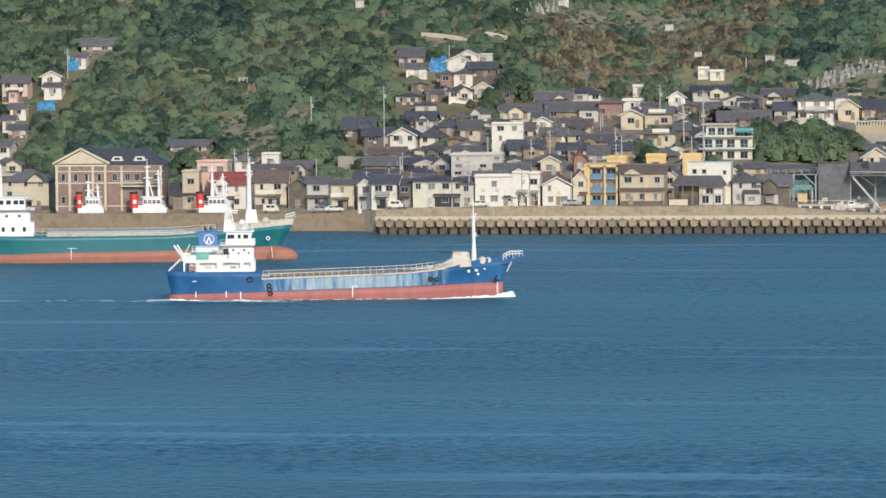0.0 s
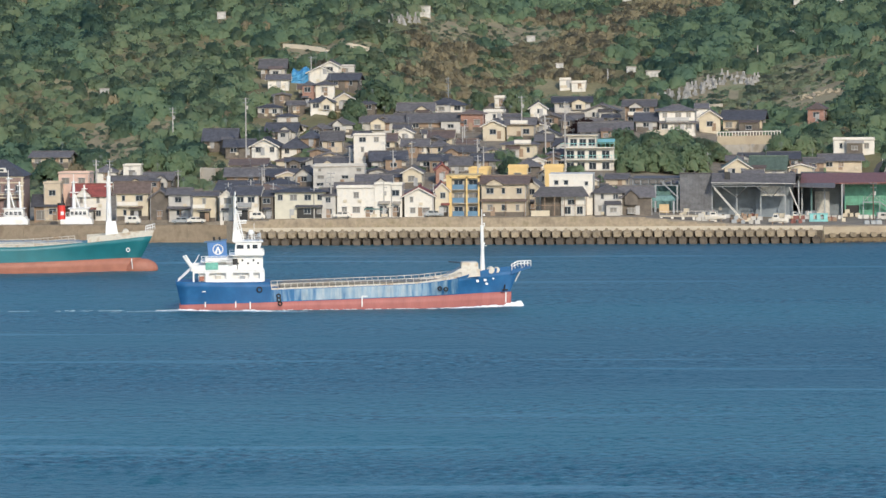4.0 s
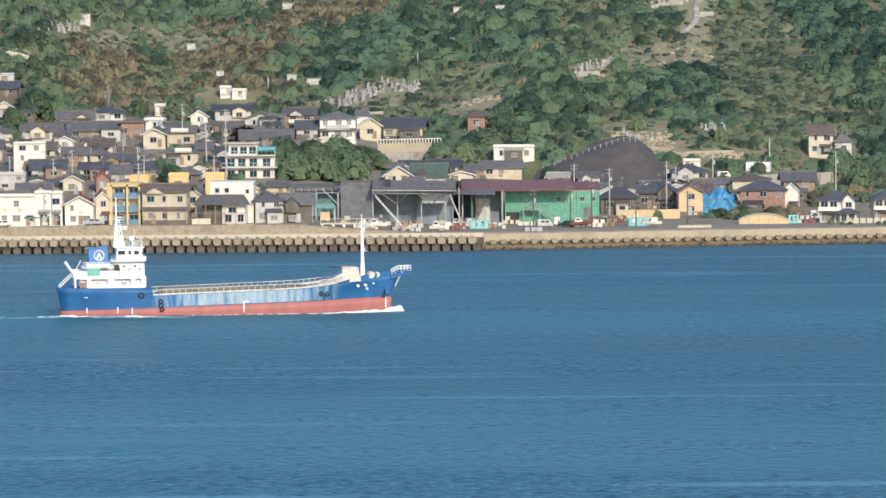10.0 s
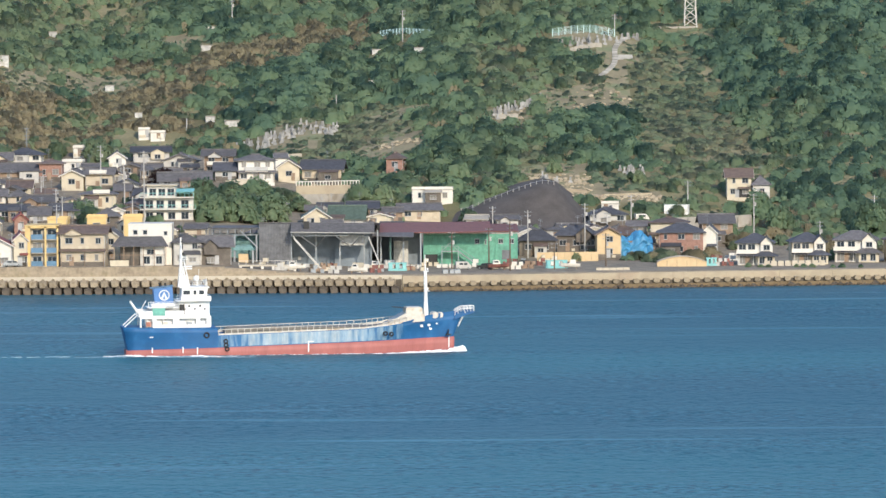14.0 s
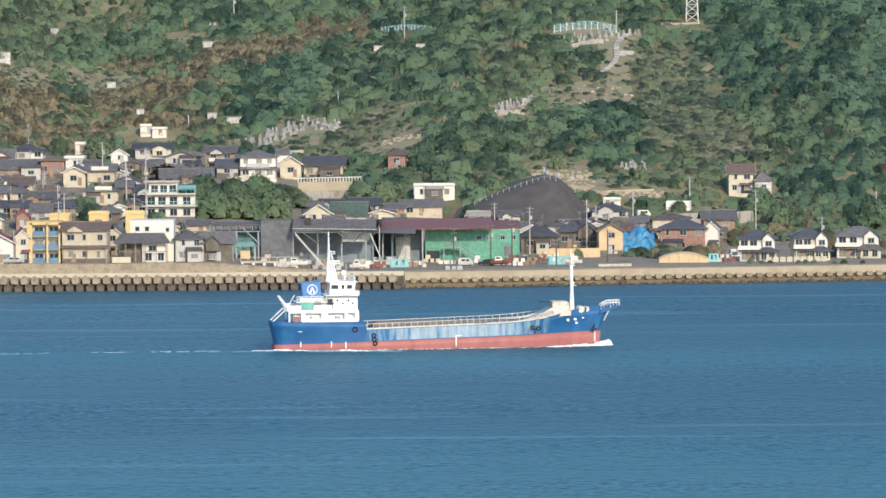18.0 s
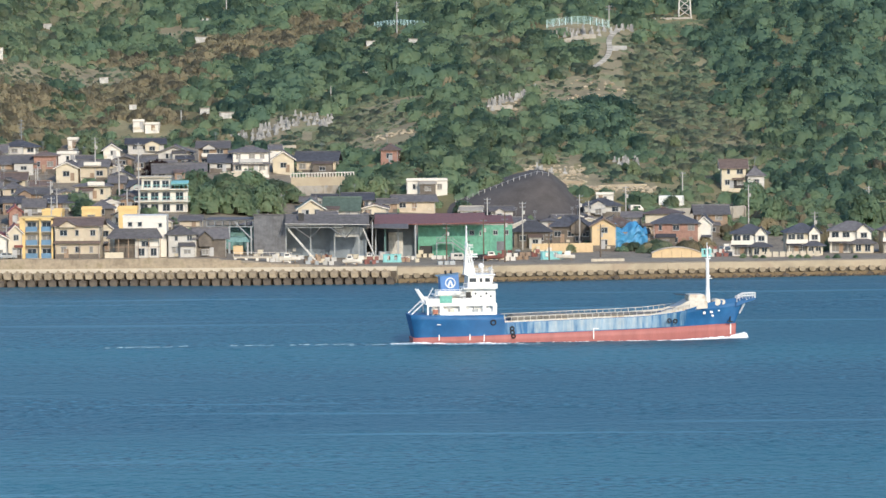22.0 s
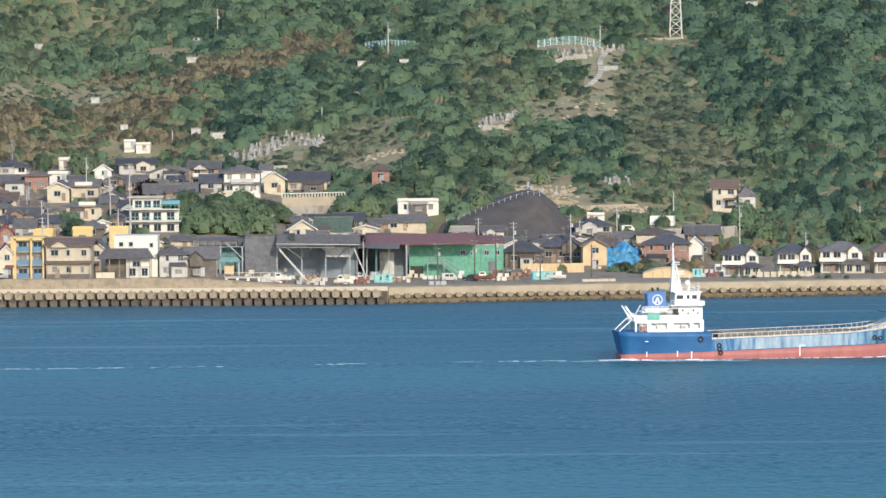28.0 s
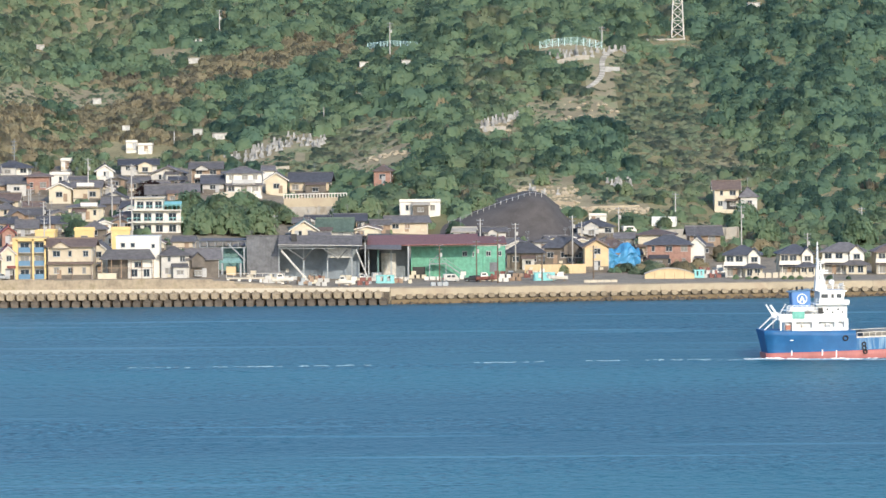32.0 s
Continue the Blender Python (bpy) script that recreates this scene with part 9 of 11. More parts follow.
def radio_mast(x, y, h):
    t = thing("radio_mast", pose(x, y, ground(x, y)), "slender white steel radio mast with stacked aerial arms", "mast")
    bm = bmesh.new()
    bar(bm, (0, 0, -0.6), (0, 0, h), 0.12, 0.07, 6)
    part("shaft", bm, STEEL, t)
    for k in range(5):
        bm = bmesh.new()
        z = h * (0.45 + 0.12 * k)
        bar(bm, (-0.7, 0, z), (0.7, 0, z), 0.06, n=4)
        bar(bm, (-0.7, 0, z), (0, 0, z - 0.5), 0.04, n=4)
        part("aerial_arm", bm, STEEL, t)


def lattice_tower(x, y, h):
    t = thing("lattice_tower", pose(x, y, ground(x, y)), "white steel lattice tower on the ridge", "tower")
    claim(x, y, 3)
    half = lambda z: 1.75 - 0.9 * z / h
    for sx in (-1, 1):
        for sy in (-1, 1):
            bm = bmesh.new()
            bar(bm, (sx * half(0), sy * half(0), -0.5), (sx * half(h), sy * half(h), h), 0.15, 0.1, 5)
            part("leg", bm, WHITE, t)
    for k in range(9):
        z0, z1 = h * k / 9, h * (k + 1) / 9
        a, b = half(z0), half(z1)
        for sx, sy, ux, uy in ((-1, -1, 1, -1), (1, -1, 1, 1), (1, 1, -1, 1), (-1, 1, -1, -1)):
            for p, q in (((sx * a, sy * a, z0), (ux * b, uy * b, z1)), ((ux * a, uy * a, z0), (sx * b, sy * b, z1)), ((sx * b, sy * b, z1), (ux * b, uy * b, z1))):
                bm = bmesh.new()
                bar(bm, p, q, 0.07, n=4)
                part("brace", bm, WHITE, t)


GRAVE = []


def gravestone(x, y, h):
    """An upright family stone on a stepped plinth."""
    if not GRAVE:
        bm = bmesh.new()
        box(bm, -0.55, 0.55, -0.55, 0.55, -0.6, 0.3)
        box(bm, -0.4, 0.4, -0.4, 0.4, 0.3, 0.5)
        GRAVE.append(mesh_of(bm, "plinth"))
        bm = bmesh.new()
        hexa(bm, ((-0.24, -0.24, 0.0), (0.24, -0.24, 0.0), (0.24, 0.24, 0.0), (-0.24, 0.24, 0.0)), ((-0.22, -0.22, 1.0), (0.22, -0.22, 1.0), (0.22, 0.22, 1.0), (-0.22, 0.22, 1.0)))
        GRAVE.append(mesh_of(bm, "stone"))
        for m in GRAVE:
            m.materials.append(STONE)
    t = thing("gravestone", pose(x, y, ground(x, y), 0, 0, (x * 13) % 16 - 8), "upright grey granite gravestone on a stepped plinth", "gravestone", "gravestones on the hill")
    part("plinth", GRAVE[0], None, t)
    part("stone", GRAVE[1], None, t, at=Matrix.Translation((0, 0, 0.5)) @ Matrix.Diagonal((1.0, 1, h * 0.62, 1)))
    claim(x, y, 1.6)


def terrace_wall(x0, y0, x1, y1, h, material, label):
    n = max(1, int(math.hypot(x1 - x0, y1 - y0) / 3.0))
    t = thing("terrace_wall", pose(x0, y0, ground(x0, y0)), label, "wall")
    a = Vector((x0, y0, ground(x0, y0)))
    for i in range(n):
        p0 = Vector((x0 + (x1 - x0) * i / n, y0 + (y1 - y0) * i / n, 0))
        p1 = Vector((x0 + (x1 - x0) * (i + 1) / n, y0 + (y1 - y0) * (i + 1) / n, 0))
        z0, z1 = ground(p0.x, p0.y), ground(p1.x, p1.y)
        bm = bmesh.new()
        q0, q1 = p0 - Vector((a.x, a.y, 0)), p1 - Vector((a.x, a.y, 0))
        q1 = q0.lerp(q1, 0.985)
        hexa(bm, ((q0.x, q0.y, z0 - a.z - 1.5), (q1.x, q1.y, z1 - a.z - 1.5), (q1.x, q1.y + 0.8, z1 - a.z - 1.5), (q0.x, q0.y + 0.8, z0 - a.z - 1.5)),
             ((q0.x, q0.y + 0.15, z0 - a.z + h), (q1.x, q1.y + 0.15, z1 - a.z + h), (q1.x, q1.y + 0.8, z1 - a.z + h), (q0.x, q0.y + 0.8, z0 - a.z + h)))
        part("wall_panel", bm, material, t)
        claim((p0.x + p1.x) / 2, (p0.y + p1.y) / 2 - 1.0, 4.0 if h > 2 else 2.4)
    if h > 2.5:
        for i in range(n + 1):
            f = i / n
            px, py = x0 + (x1 - x0) * f, y0 + (y1 - y0) * f
            part("buttress", box_mesh(0.35, 0.5, h * 0.95 + 1.0, CONC), None, t, at=pose(px - a.x, py - a.y - 0.2, ground(px, py) - a.z - 1.0))


def stone_steps(x0, y0, x1, y1):
    t = thing("stone_steps", pose(x0, y0, ground(x0, y0)), "long pale stone stairway climbing to the graves", "steps")
    n = 44
    z0 = ground(x0, y0)
    for i in range(n):
        f = i / n
        px, py = x0 + (x1 - x0) * f + 1.5 * math.sin(f * 6), y0 + (y1 - y0) * f
        part("step", box_mesh(1.5, 1.1, 1.2, STONE), None, t, at=pose(px - x0, py - y0, ground(px, py) - z0 - 0.9))
        claim(px, py, 2.2)


def mesh_fence(x0, y0, x1, y1, h):
    t = thing("mesh_fence", pose(x0, y0, ground(x0, y0)), "pale blue-green wire mesh fence on the hill", "fence")
    n = max(2, int(math.hypot(x1 - x0, y1 - y0) / 1.6))
    z0 = ground(x0, y0)
    last = None
    for i in range(n + 1):
        f = i / n
        px, py = x0 + (x1 - x0) * f, y0 + (y1 - y0) * f
        p = Vector((px - x0, py - y0, ground(px, py) - z0))
        part("post", box_mesh(0.16, 0.16, h + 0.3, PALE_CYAN), None, t, at=pose(p.x, p.y, p.z - 0.3))
        if last is not None:
            bm = bmesh.new()
            for k in range(6):
                up = Vector((0, 0, 0.25 + (h - 0.3) * k / 5))
                bar(bm, last + up, p + up, 0.03, n=3)
            for k in range(1, 4):
                q = last.lerp(p, k / 4)
                bar(bm, q + Vector((0, 0, 0.2)), q + Vector((0, 0, h - 0.05)), 0.02, n=3)
            part("mesh_panel", bm, PALE_CYAN, t)
        last = p
        claim(px, py - 1, 2.2)


def hut(x, y, w, h):
    t = thing("hillside_hut", pose(x, y, ground(x, y), 0, 0, 6), "tiny pale hut or water tank among the trees", "hut")
    bm = bmesh.new()
    box(bm, -w / 2, w / 2, -0.9, 0.9, -1, h)
    wl = part("wall", bm, GREY_LIGHT, t)
    bm = bmesh.new()
    box(bm, -w / 2 - 0.15, w / 2 + 0.15, -1.1, 1.1, h, h + 0.15)
    part("roof", bm, CONC, t)
    claim(x, y, 3.0)


def tarpaulin(x, y, w, h, d):
    """A sheet thrown over a frame: creased, with a sagging edge."""
    t = thing("tarpaulin", pose(x, y + d / 2, ground(x, y)), "bright blue creased tarpaulin over a roof", "tarpaulin")
    rng = random.Random(int(x * 10))
    bm = bmesh.new()
    n = 10
    rows = []
    for j in range(n + 1):
        row = []
        for i in range(n + 1):
            u, v = i / n, j / n
            px = (u - 0.5) * w * (1 + 0.15 * (1 - v))
            if v < 0.6:
                py, pz = -d / 2 - 0.3 * (1 - v / 0.6), h * 0.75 * v / 0.6
            else:
                py, pz = -d / 2 + d * (v - 0.6) / 0.4, h * (0.75 + 0.25 * math.sin((v - 0.6) / 0.4 * 2.2))
            k = 0.16 * min(w, h) * 0.4
            row.append(bm.verts.new((px, py + rng.uniform(-k, k), max(-0.3, pz * (0.88 + 0.14 * math.sin(u * 9 + v * 3)) + rng.uniform(-k, k)))))
        rows.append(row)
    for a, b in zip(rows, rows[1:]):
        for i in range(n):
            bm.faces.new((a[i], a[i + 1], b[i + 1], b[i]))
    part("sheet", bm, TARP, t)
    bm = bmesh.new()
    box(bm, -w * 0.42, w * 0.42, -d / 2 + 0.6, d / 2 - 0.3, -1, h * 0.62)
    part("frame", bm, BROWNWALL, t)
    claim(x, y, 5)


def rubble(x0, y0, x1, y1, n, seed):
    """Pale broken rock and terrace stones."""
    rng = random.Random(seed)
    bm = bmesh.new()
    for i in range(n):
        x, y = rng.uniform(x0, x1), rng.uniform(y0, y1)
        r = rng.uniform(0.15, 0.5)
        ico = bmesh.ops.create_icosphere(bm, subdivisions=1, radius=r, matrix=Matrix.Translation((x, y, ground(x, y) + r * 0.2)) @ Matrix.Diagonal((1.5, 1, 0.8, 1)))
        for v in ico["verts"]:
            v.co += Vector((rng.uniform(-.3, .3), rng.uniform(-.3, .3), rng.uniform(-.25, .25))) * r
        if i % 6 == 0:
            claim(x, y, 3.0)
    tagged(part("rubble", bm, CONC_TAN), "pale broken rock on the cut bank", "rocks", kind="stuff")



# ---- garden trees ----
tree(-29.8, 1245.3, 1.1, 1.19, 0.06, 0, "small garden tree between the houses")
tree(39.8, 1259.2, 1.7, 1.24, 0.30, 1, "small garden tree between the houses")
tree(-59.3, 1346.3, 1.3, 1.18, 0.05, 2, "small garden tree between the houses")
tree(-24.8, 1360.2, 1.5, 1.27, 0.23, 3, "small garden tree between the houses")
tree(-92.5, 1232.7, 1.1, 1.00, 0.42, 4, "small garden tree between the houses")
tree(-62.7, 1277.6, 1.3, 1.03, 0.43, 5, "small garden tree between the houses")
tree(61.3, 1304.4, 2.1, 0.99, 0.48, 6, "small garden tree between the houses")
tree(-125.9, 1238.8, 1.1, 0.90, 0.47, 7, "small garden tree between the houses")
tree(64.7, 1357.6, 1.6, 1.37, 0.51, 8, "small garden tree between the houses")
tree(-67.4, 1332.2, 1.2, 1.21, 0.13, 9, "small garden tree between the houses")
tree(-106.4, 1222.2, 1.8, 1.27, 0.29, 10, "small garden tree between the houses")
tree(31.6, 1340.2, 2.0, 1.22, 0.30, 11, "small garden tree between the houses")
tree(-6.1, 1338.1, 1.1, 1.29, 0.38, 12, "small garden tree between the houses")
tree(51.0, 1334.8, 1.1, 1.19, 0.23, 13, "small garden tree between the houses")
tree(47.4, 1258.4, 1.7, 1.22, 0.46, 14, "small garden tree between the houses")
tree(34.1, 1234.0, 1.4, 1.12, 0.57, 15, "small garden tree between the houses")
tree(-123.0, 1212.6, 1.3, 1.37, 0.55, 16, "small garden tree between the houses")
tree(25.6, 1282.5, 1.1, 1.33, 0.48, 17, "small garden tree between the houses")
tree(41.2, 1364.6, 1.8, 1.15, 0.49, 18, "small garden tree between the houses")
tree(-75.7, 1335.0, 1.5, 1.35, 0.44, 19, "small garden tree between the houses")
tree(-133.4, 1342.6, 1.2, 1.22, 0.50, 20, "small garden tree between the houses")
tree(-49.2, 1212.1, 1.7, 0.95, 0.14, 21, "small garden tree between the houses")
tree(-137.6, 1324.4, 1.0, 1.11, 0.17, 22, "small garden tree between the houses")
tree(41.2, 1313.5, 1.3, 0.90, 0.13, 23, "small garden tree between the houses")
tree(44.6, 1274.8, 1.5, 1.08, 0.23, 24, "small garden tree between the houses")
tree(22.8, 1295.7, 1.6, 0.97, 0.42, 25, "small garden tree between the houses")
tree(62.1, 1329.4, 1.3, 0.94, 0.44, 26, "small garden tree between the houses")
tree(52.9, 1330.9, 1.8, 1.38, 0.43, 27, "small garden tree between the houses")
tree(-22.8, 1229.4, 1.8, 1.25, 0.20, 28, "small garden tree between the houses")
tree(-60.1, 1249.8, 1.1, 1.13, 0.15, 29, "small garden tree between the houses")
tree(-107.0, 1231.9, 1.4, 1.35, 0.33, 30, "small garden tree between the houses")
tree(-89.1, 1280.3, 1.6, 0.93, 0.49, 31, "small garden tree between the houses")
tree(-113.5, 1227.3, 1.2, 0.97, 0.55, 32, "small garden tree between the houses")
tree(-61.2, 1284.8, 1.8, 1.25, 0.26, 33, "small garden tree between the houses")
tree(29.1, 1304.1, 1.3, 1.00, 0.16, 34, "small garden tree between the houses")
tree(28.6, 1349.4, 1.2, 1.20, 0.09, 35, "small garden tree between the houses")
tree(-134.6, 1299.0, 1.2, 1.08, 0.07, 36, "small garden tree between the houses")
tree(7.7, 1350.0, 1.2, 1.25, 0.42, 37, "small garden tree between the houses")
tree(2.9, 1349.7, 1.3, 0.96, 0.36, 38, "small garden tree between the houses")

def shrub(x, y, r, seed):
    """A rounded garden shrub or piece of hedge."""
    rng = random.Random(seed)
    t = thing("shrub", pose(x, y, ground(x, y)), "dark green clipped garden shrub between the houses", "shrub", "shrubs in the gardens")
    bm = bmesh.new()
    bar(bm, (0, 0, -0.4), (0, 0, r * 0.5), 0.07, 0.05, 5)
    part("stem", bm, BARK, t)
    placed = [(SCRUB[seed % 6], 0.7 * r * k, rng.uniform(-0.3, 0.3), 0.0, r, rng.uniform(1.1, 1.6), rng.uniform(0, 6), rng.uniform(0.0, 0.5)) for k in range(-1, 2)]
    part("foliage", leaf_mesh("foliage", placed, LEAF), None, t)


def plant_gardens():
    """Shrubs in the gaps before the houses of the slope."""
    rng = random.Random(77)
    made = 0
    for ob in list(scene.objects):
        if ob.parent is None and ob.get("category") == "house" and ob.location.y > 1196 and rng.random() < 0.42 and made < 85:
            made += 1
            shrub(ob.location.x + rng.choice((-1, 1)) * rng.uniform(3.5, 5.5), ob.location.y - rng.uniform(3.5, 6), rng.uniform(0.7, 1.5), made)


plant_gardens()

# ---- yard kit ----


def boom(x0, y0, z0, x1, y1, z1, label="slanting white steel conveyor boom over the yard"):
    t = thing("conveyor_boom", pose(x0, y0, z0), label, "boom")
    a, b = Vector((0, 0, 0)), Vector((x1 - x0, y1 - y0, z1 - z0))
    for u in (-0.22, 0.22):
        for v in (0, 0.4):
            bm = bmesh.new()
            off = Vector((0, u, v))
            bar(bm, a + off, b + off, 0.07, n=4)
            part("chord", bm, WHITE, t)
    n = 12
    bm = bmesh.new()
    for i in range(n):
        p, q = a.lerp(b, i / n), a.lerp(b, (i + 1) / n)
        bar(bm, p + Vector((0, -0.22, 0)), q + Vector((0, -0.22, 0.4)), 0.04, n=4)
        bar(bm, p + Vector((0, -0.22, 0.4)), p + Vector((0, 0.22, 0)), 0.04, n=4)
    part("lacing", bm, WHITE, t)
    part("foot", box_mesh(0.9, 0.9, 0.8, STEEL), None, t, at=pose(0, 0, -0.4))


def machine(x, y, z, w, label="turquoise painted yard winch and engine housing"):
    t = thing("yard_machine", pose(x, y, z, 0, 0, 4), label, "machine")
    bm = bmesh.new()
    box(bm, -w / 2, w / 2, -0.9, 0.9, 0.0, 0.5)
    part("base", bm, CYAN, t)
    for i, u in enumerate((-0.38, 0.0, 0.38)):
        part("housing", box_mesh(w * 0.2, 1.5, 1.1 + 0.15 * (i % 2), CYAN), None, t, at=pose(u * w, 0, 0.5))
    bm = bmesh.new()
    box(bm, -w / 2, w / 2, -0.8, 0.8, 1.6, 1.85)
    part("top_beam", bm, CYAN, t)
    bm = bmesh.new()
    bar(bm, (0.18 * w, -0.5, 0.9), (0.18 * w, 0.5, 0.9), 0.38, n=12)
    part("drum", bm, STEEL, t)


def small_boat(x, y, z, L, rz, material, label):
    t = thing("small_boat", pose(x, y, z, 0, 0, rz), label, "boat", "small boats on the quay")
    bm = bmesh.new()
    prof = [(-1.0, 0.36, 0.0), (-0.5, 0.42, 0.0), (0.2, 0.40, 0.05), (0.7, 0.24, 0.12), (1.0, 0.02, 0.25)]
    rings = []
    for f, b, up in prof:
        b *= L * 0.42
        rings.append([bm.verts.new(p) for p in ((f * L / 2, -b, 0.9 + up), (f * L / 2, -b * 0.7, 0.25 + up), (f * L / 2, 0, up), (f * L / 2, b * 0.7, 0.25 + up), (f * L / 2, b, 0.9 + up))])
    for p, q in zip(rings, rings[1:]):
        for i in range(4):
            bm.faces.new((p[i], p[i + 1], q[i + 1], q[i]))
        bm.faces.new((p[0], q[0], q[4], p[4]))
    bm.faces.new(rings[0])
    part("hull", bm, material, t)
    bm = bmesh.new()
    hexa(bm, ((-0.28 * L, -0.5, 0.9), (0.08 * L, -0.5, 0.9), (0.08 * L, 0.5, 0.9), (-0.28 * L, 0.5, 0.9)), ((-0.26 * L, -0.42, 1.8), (0.0, -0.42, 1.8), (0.0, 0.42, 1.8), (-0.26 * L, 0.42, 1.8)))
    c = part("cabin", bm, WHITE, t)
    part("window", box_mesh(0.2 * L, 0.06, 0.4, GLASS), None, c, at=pose(-0.13 * L, -0.47, 1.25))
    for u in (-0.3, 0.25):
        part("cradle", box_mesh(0.2, 1.4, 0.5, BROWNWALL), None, t, at=pose(u * L, 0, -0.35))


def car(x, y, z, rz, paint, van=False, label="parked white car by the sea wall"):
    t = thing("car", pose(x, y, z, 0, 0, rz), label, "car", "parked cars")
    L, W = (3.6, 1.5) if van else (4.2, 1.68)
    bm = bmesh.new()
    if van:
        prism(bm, [(-L / 2, 0.3), (L / 2, 0.3), (L / 2, 0.9), (L / 2 - 0.35, 1.15), (L / 2 - 0.8, 1.85), (-L / 2 + 0.05, 1.85)], -W / 2, W / 2)
    else:
        prism(bm, [(-L / 2, 0.3), (L / 2, 0.3), (L / 2, 0.72), (L / 2 - 0.2, 0.85), (L / 2 - 1.1, 0.92), (L / 2 - 1.75, 1.42), (-L / 2 + 0.9, 1.45), (-L / 2 + 0.3, 0.98), (-L / 2, 0.9)], -W / 2, W / 2)
    bmesh.ops.bevel(bm, geom=[e for e in bm.edges], offset=0.05, segments=1, affect="EDGES")
    b = part("body", bm, paint, t)
    top = 1.1 if van else 0.98
    for s in (-1, 1):
        for u, w in ((-0.16, 0.24), (0.12, 0.22)):
            part("window", box_mesh(L * w, 0.05, 0.5 if van else 0.34, GLASS), None, b, at=pose(u * L, s * (W / 2 + 0.005), top))
    part("windscreen", box_mesh(0.06, W * 0.86, 0.45, GLASS), None, b, at=pose(L / 2 - (0.62 if van else 1.42), 0, top - 0.02, 0, -35, 0))
    for u in (-0.32, 0.32):
        for s in (-1, 1):
            bm = bmesh.new()
            ring(bm, (0, 0, 0), 0.22, 0.09, "y", 12, 5)
            wheel = part("wheel", bm, RUBBER, t, at=pose(u * L, s * (W / 2 - 0.06), 0.3))
            bm = bmesh.new()
            bar(bm, (0, -0.06, 0), (0, 0.06, 0), 0.17, n=10)
            part("rim", bm, STEEL, wheel)
    for s in (-1, 1):
        part("headlight", box_mesh(0.06, 0.3, 0.14, FRAME), None, t, at=pose(L / 2 + 0.01, s * W * 0.33, 0.62))
        part("tail_light", box_mesh(0.06, 0.2, 0.18, RED), None, t, at=pose(-L / 2 - 0.01, s * W * 0.38, 0.7))


def crates(x, y, z, seed):
    rng = random.Random(seed)
    kinds = (("timber crates", BROWNWALL), ("grey steel boxes", STEEL), ("pale sacks and boxes", CREAM), ("rusty steel sections", SHED_ROOF_RED), ("white tanks", WHITE), ("dark bins", GREYWALL))
    what, m = kinds[seed % 6]
    t = thing("yard_stack", pose(x, y, z, 0, 0, rng.uniform(-20, 20)), "stack of %s in the working yard" % what, "stack", "stacks in the yard")
    k = 0
    for lev in range(rng.choice((1, 2, 2))):
        for i in range(rng.choice((1, 2, 3)) - lev):
            w, h = rng.uniform(0.8, 1.3), rng.uniform(0.6, 1.0)
            part("box", box_mesh(round(w, 1), 1.0, 0.85, m), None, t, at=pose((i - 0.8) * 1.4 + rng.uniform(-0.1, 0.1) + 0.5 * lev, rng.uniform(-0.2, 0.2), 0.86 * lev, 0, 0, rng.uniform(-6, 6)))
            k += 1
    if seed % 3 == 0:
        bm = bmesh.new()
        bar(bm, (-1.6, -0.8, 0.0), (-1.6, -0.8, 1.1), 0.3, n=10)
        part("drum", bm, m, t)


def trestle(x0, x1, y, z, h):
    t = thing("loading_trestle", pose(x0, y, z), "pale concrete loading trestle on short posts", "trestle")
    bm = bmesh.new()
    box(bm, 0, x1 - x0, 0, 2.2, h - 0.35, h)
    part("deck", bm, CONC_LIGHT, t)
    n = 6
    for i in range(n):
        part("post", box_mesh(0.6, 0.6, h - 0.3, WHITE), None, t, at=pose(0.4 + (x1 - x0 - 0.8) * i / (n - 1), 0.3, 0))
    bm = bmesh.new()
    for i in range(9):
        u = (x1 - x0) * i / 8
        bar(bm, (u, 0.1, h), (u, 0.1, h + 0.9), 0.05, n=4)
    bar(bm, (0, 0.1, h + 0.9), (x1 - x0, 0.1, h + 0.9), 0.05, n=4)
    part("hand_rail", bm, WHITE, t)


def panel_fence(x0, x1, y, z, h, material, label, gap=0.12):
    t = thing("panel_fence", pose(x0, y, z), label, "fence")
    n = max(1, int((x1 - x0) / 1.5))
    for i in range(n):
        part("fence_panel", box_mesh(round((x1 - x0) / n - gap, 2), 0.12, h, material), None, t, at=pose((i + 0.5) * (x1 - x0) / n, 0.186 * (i + 0.5) * (x1 - x0) / n if x0 > -6 else 0, -0.1))


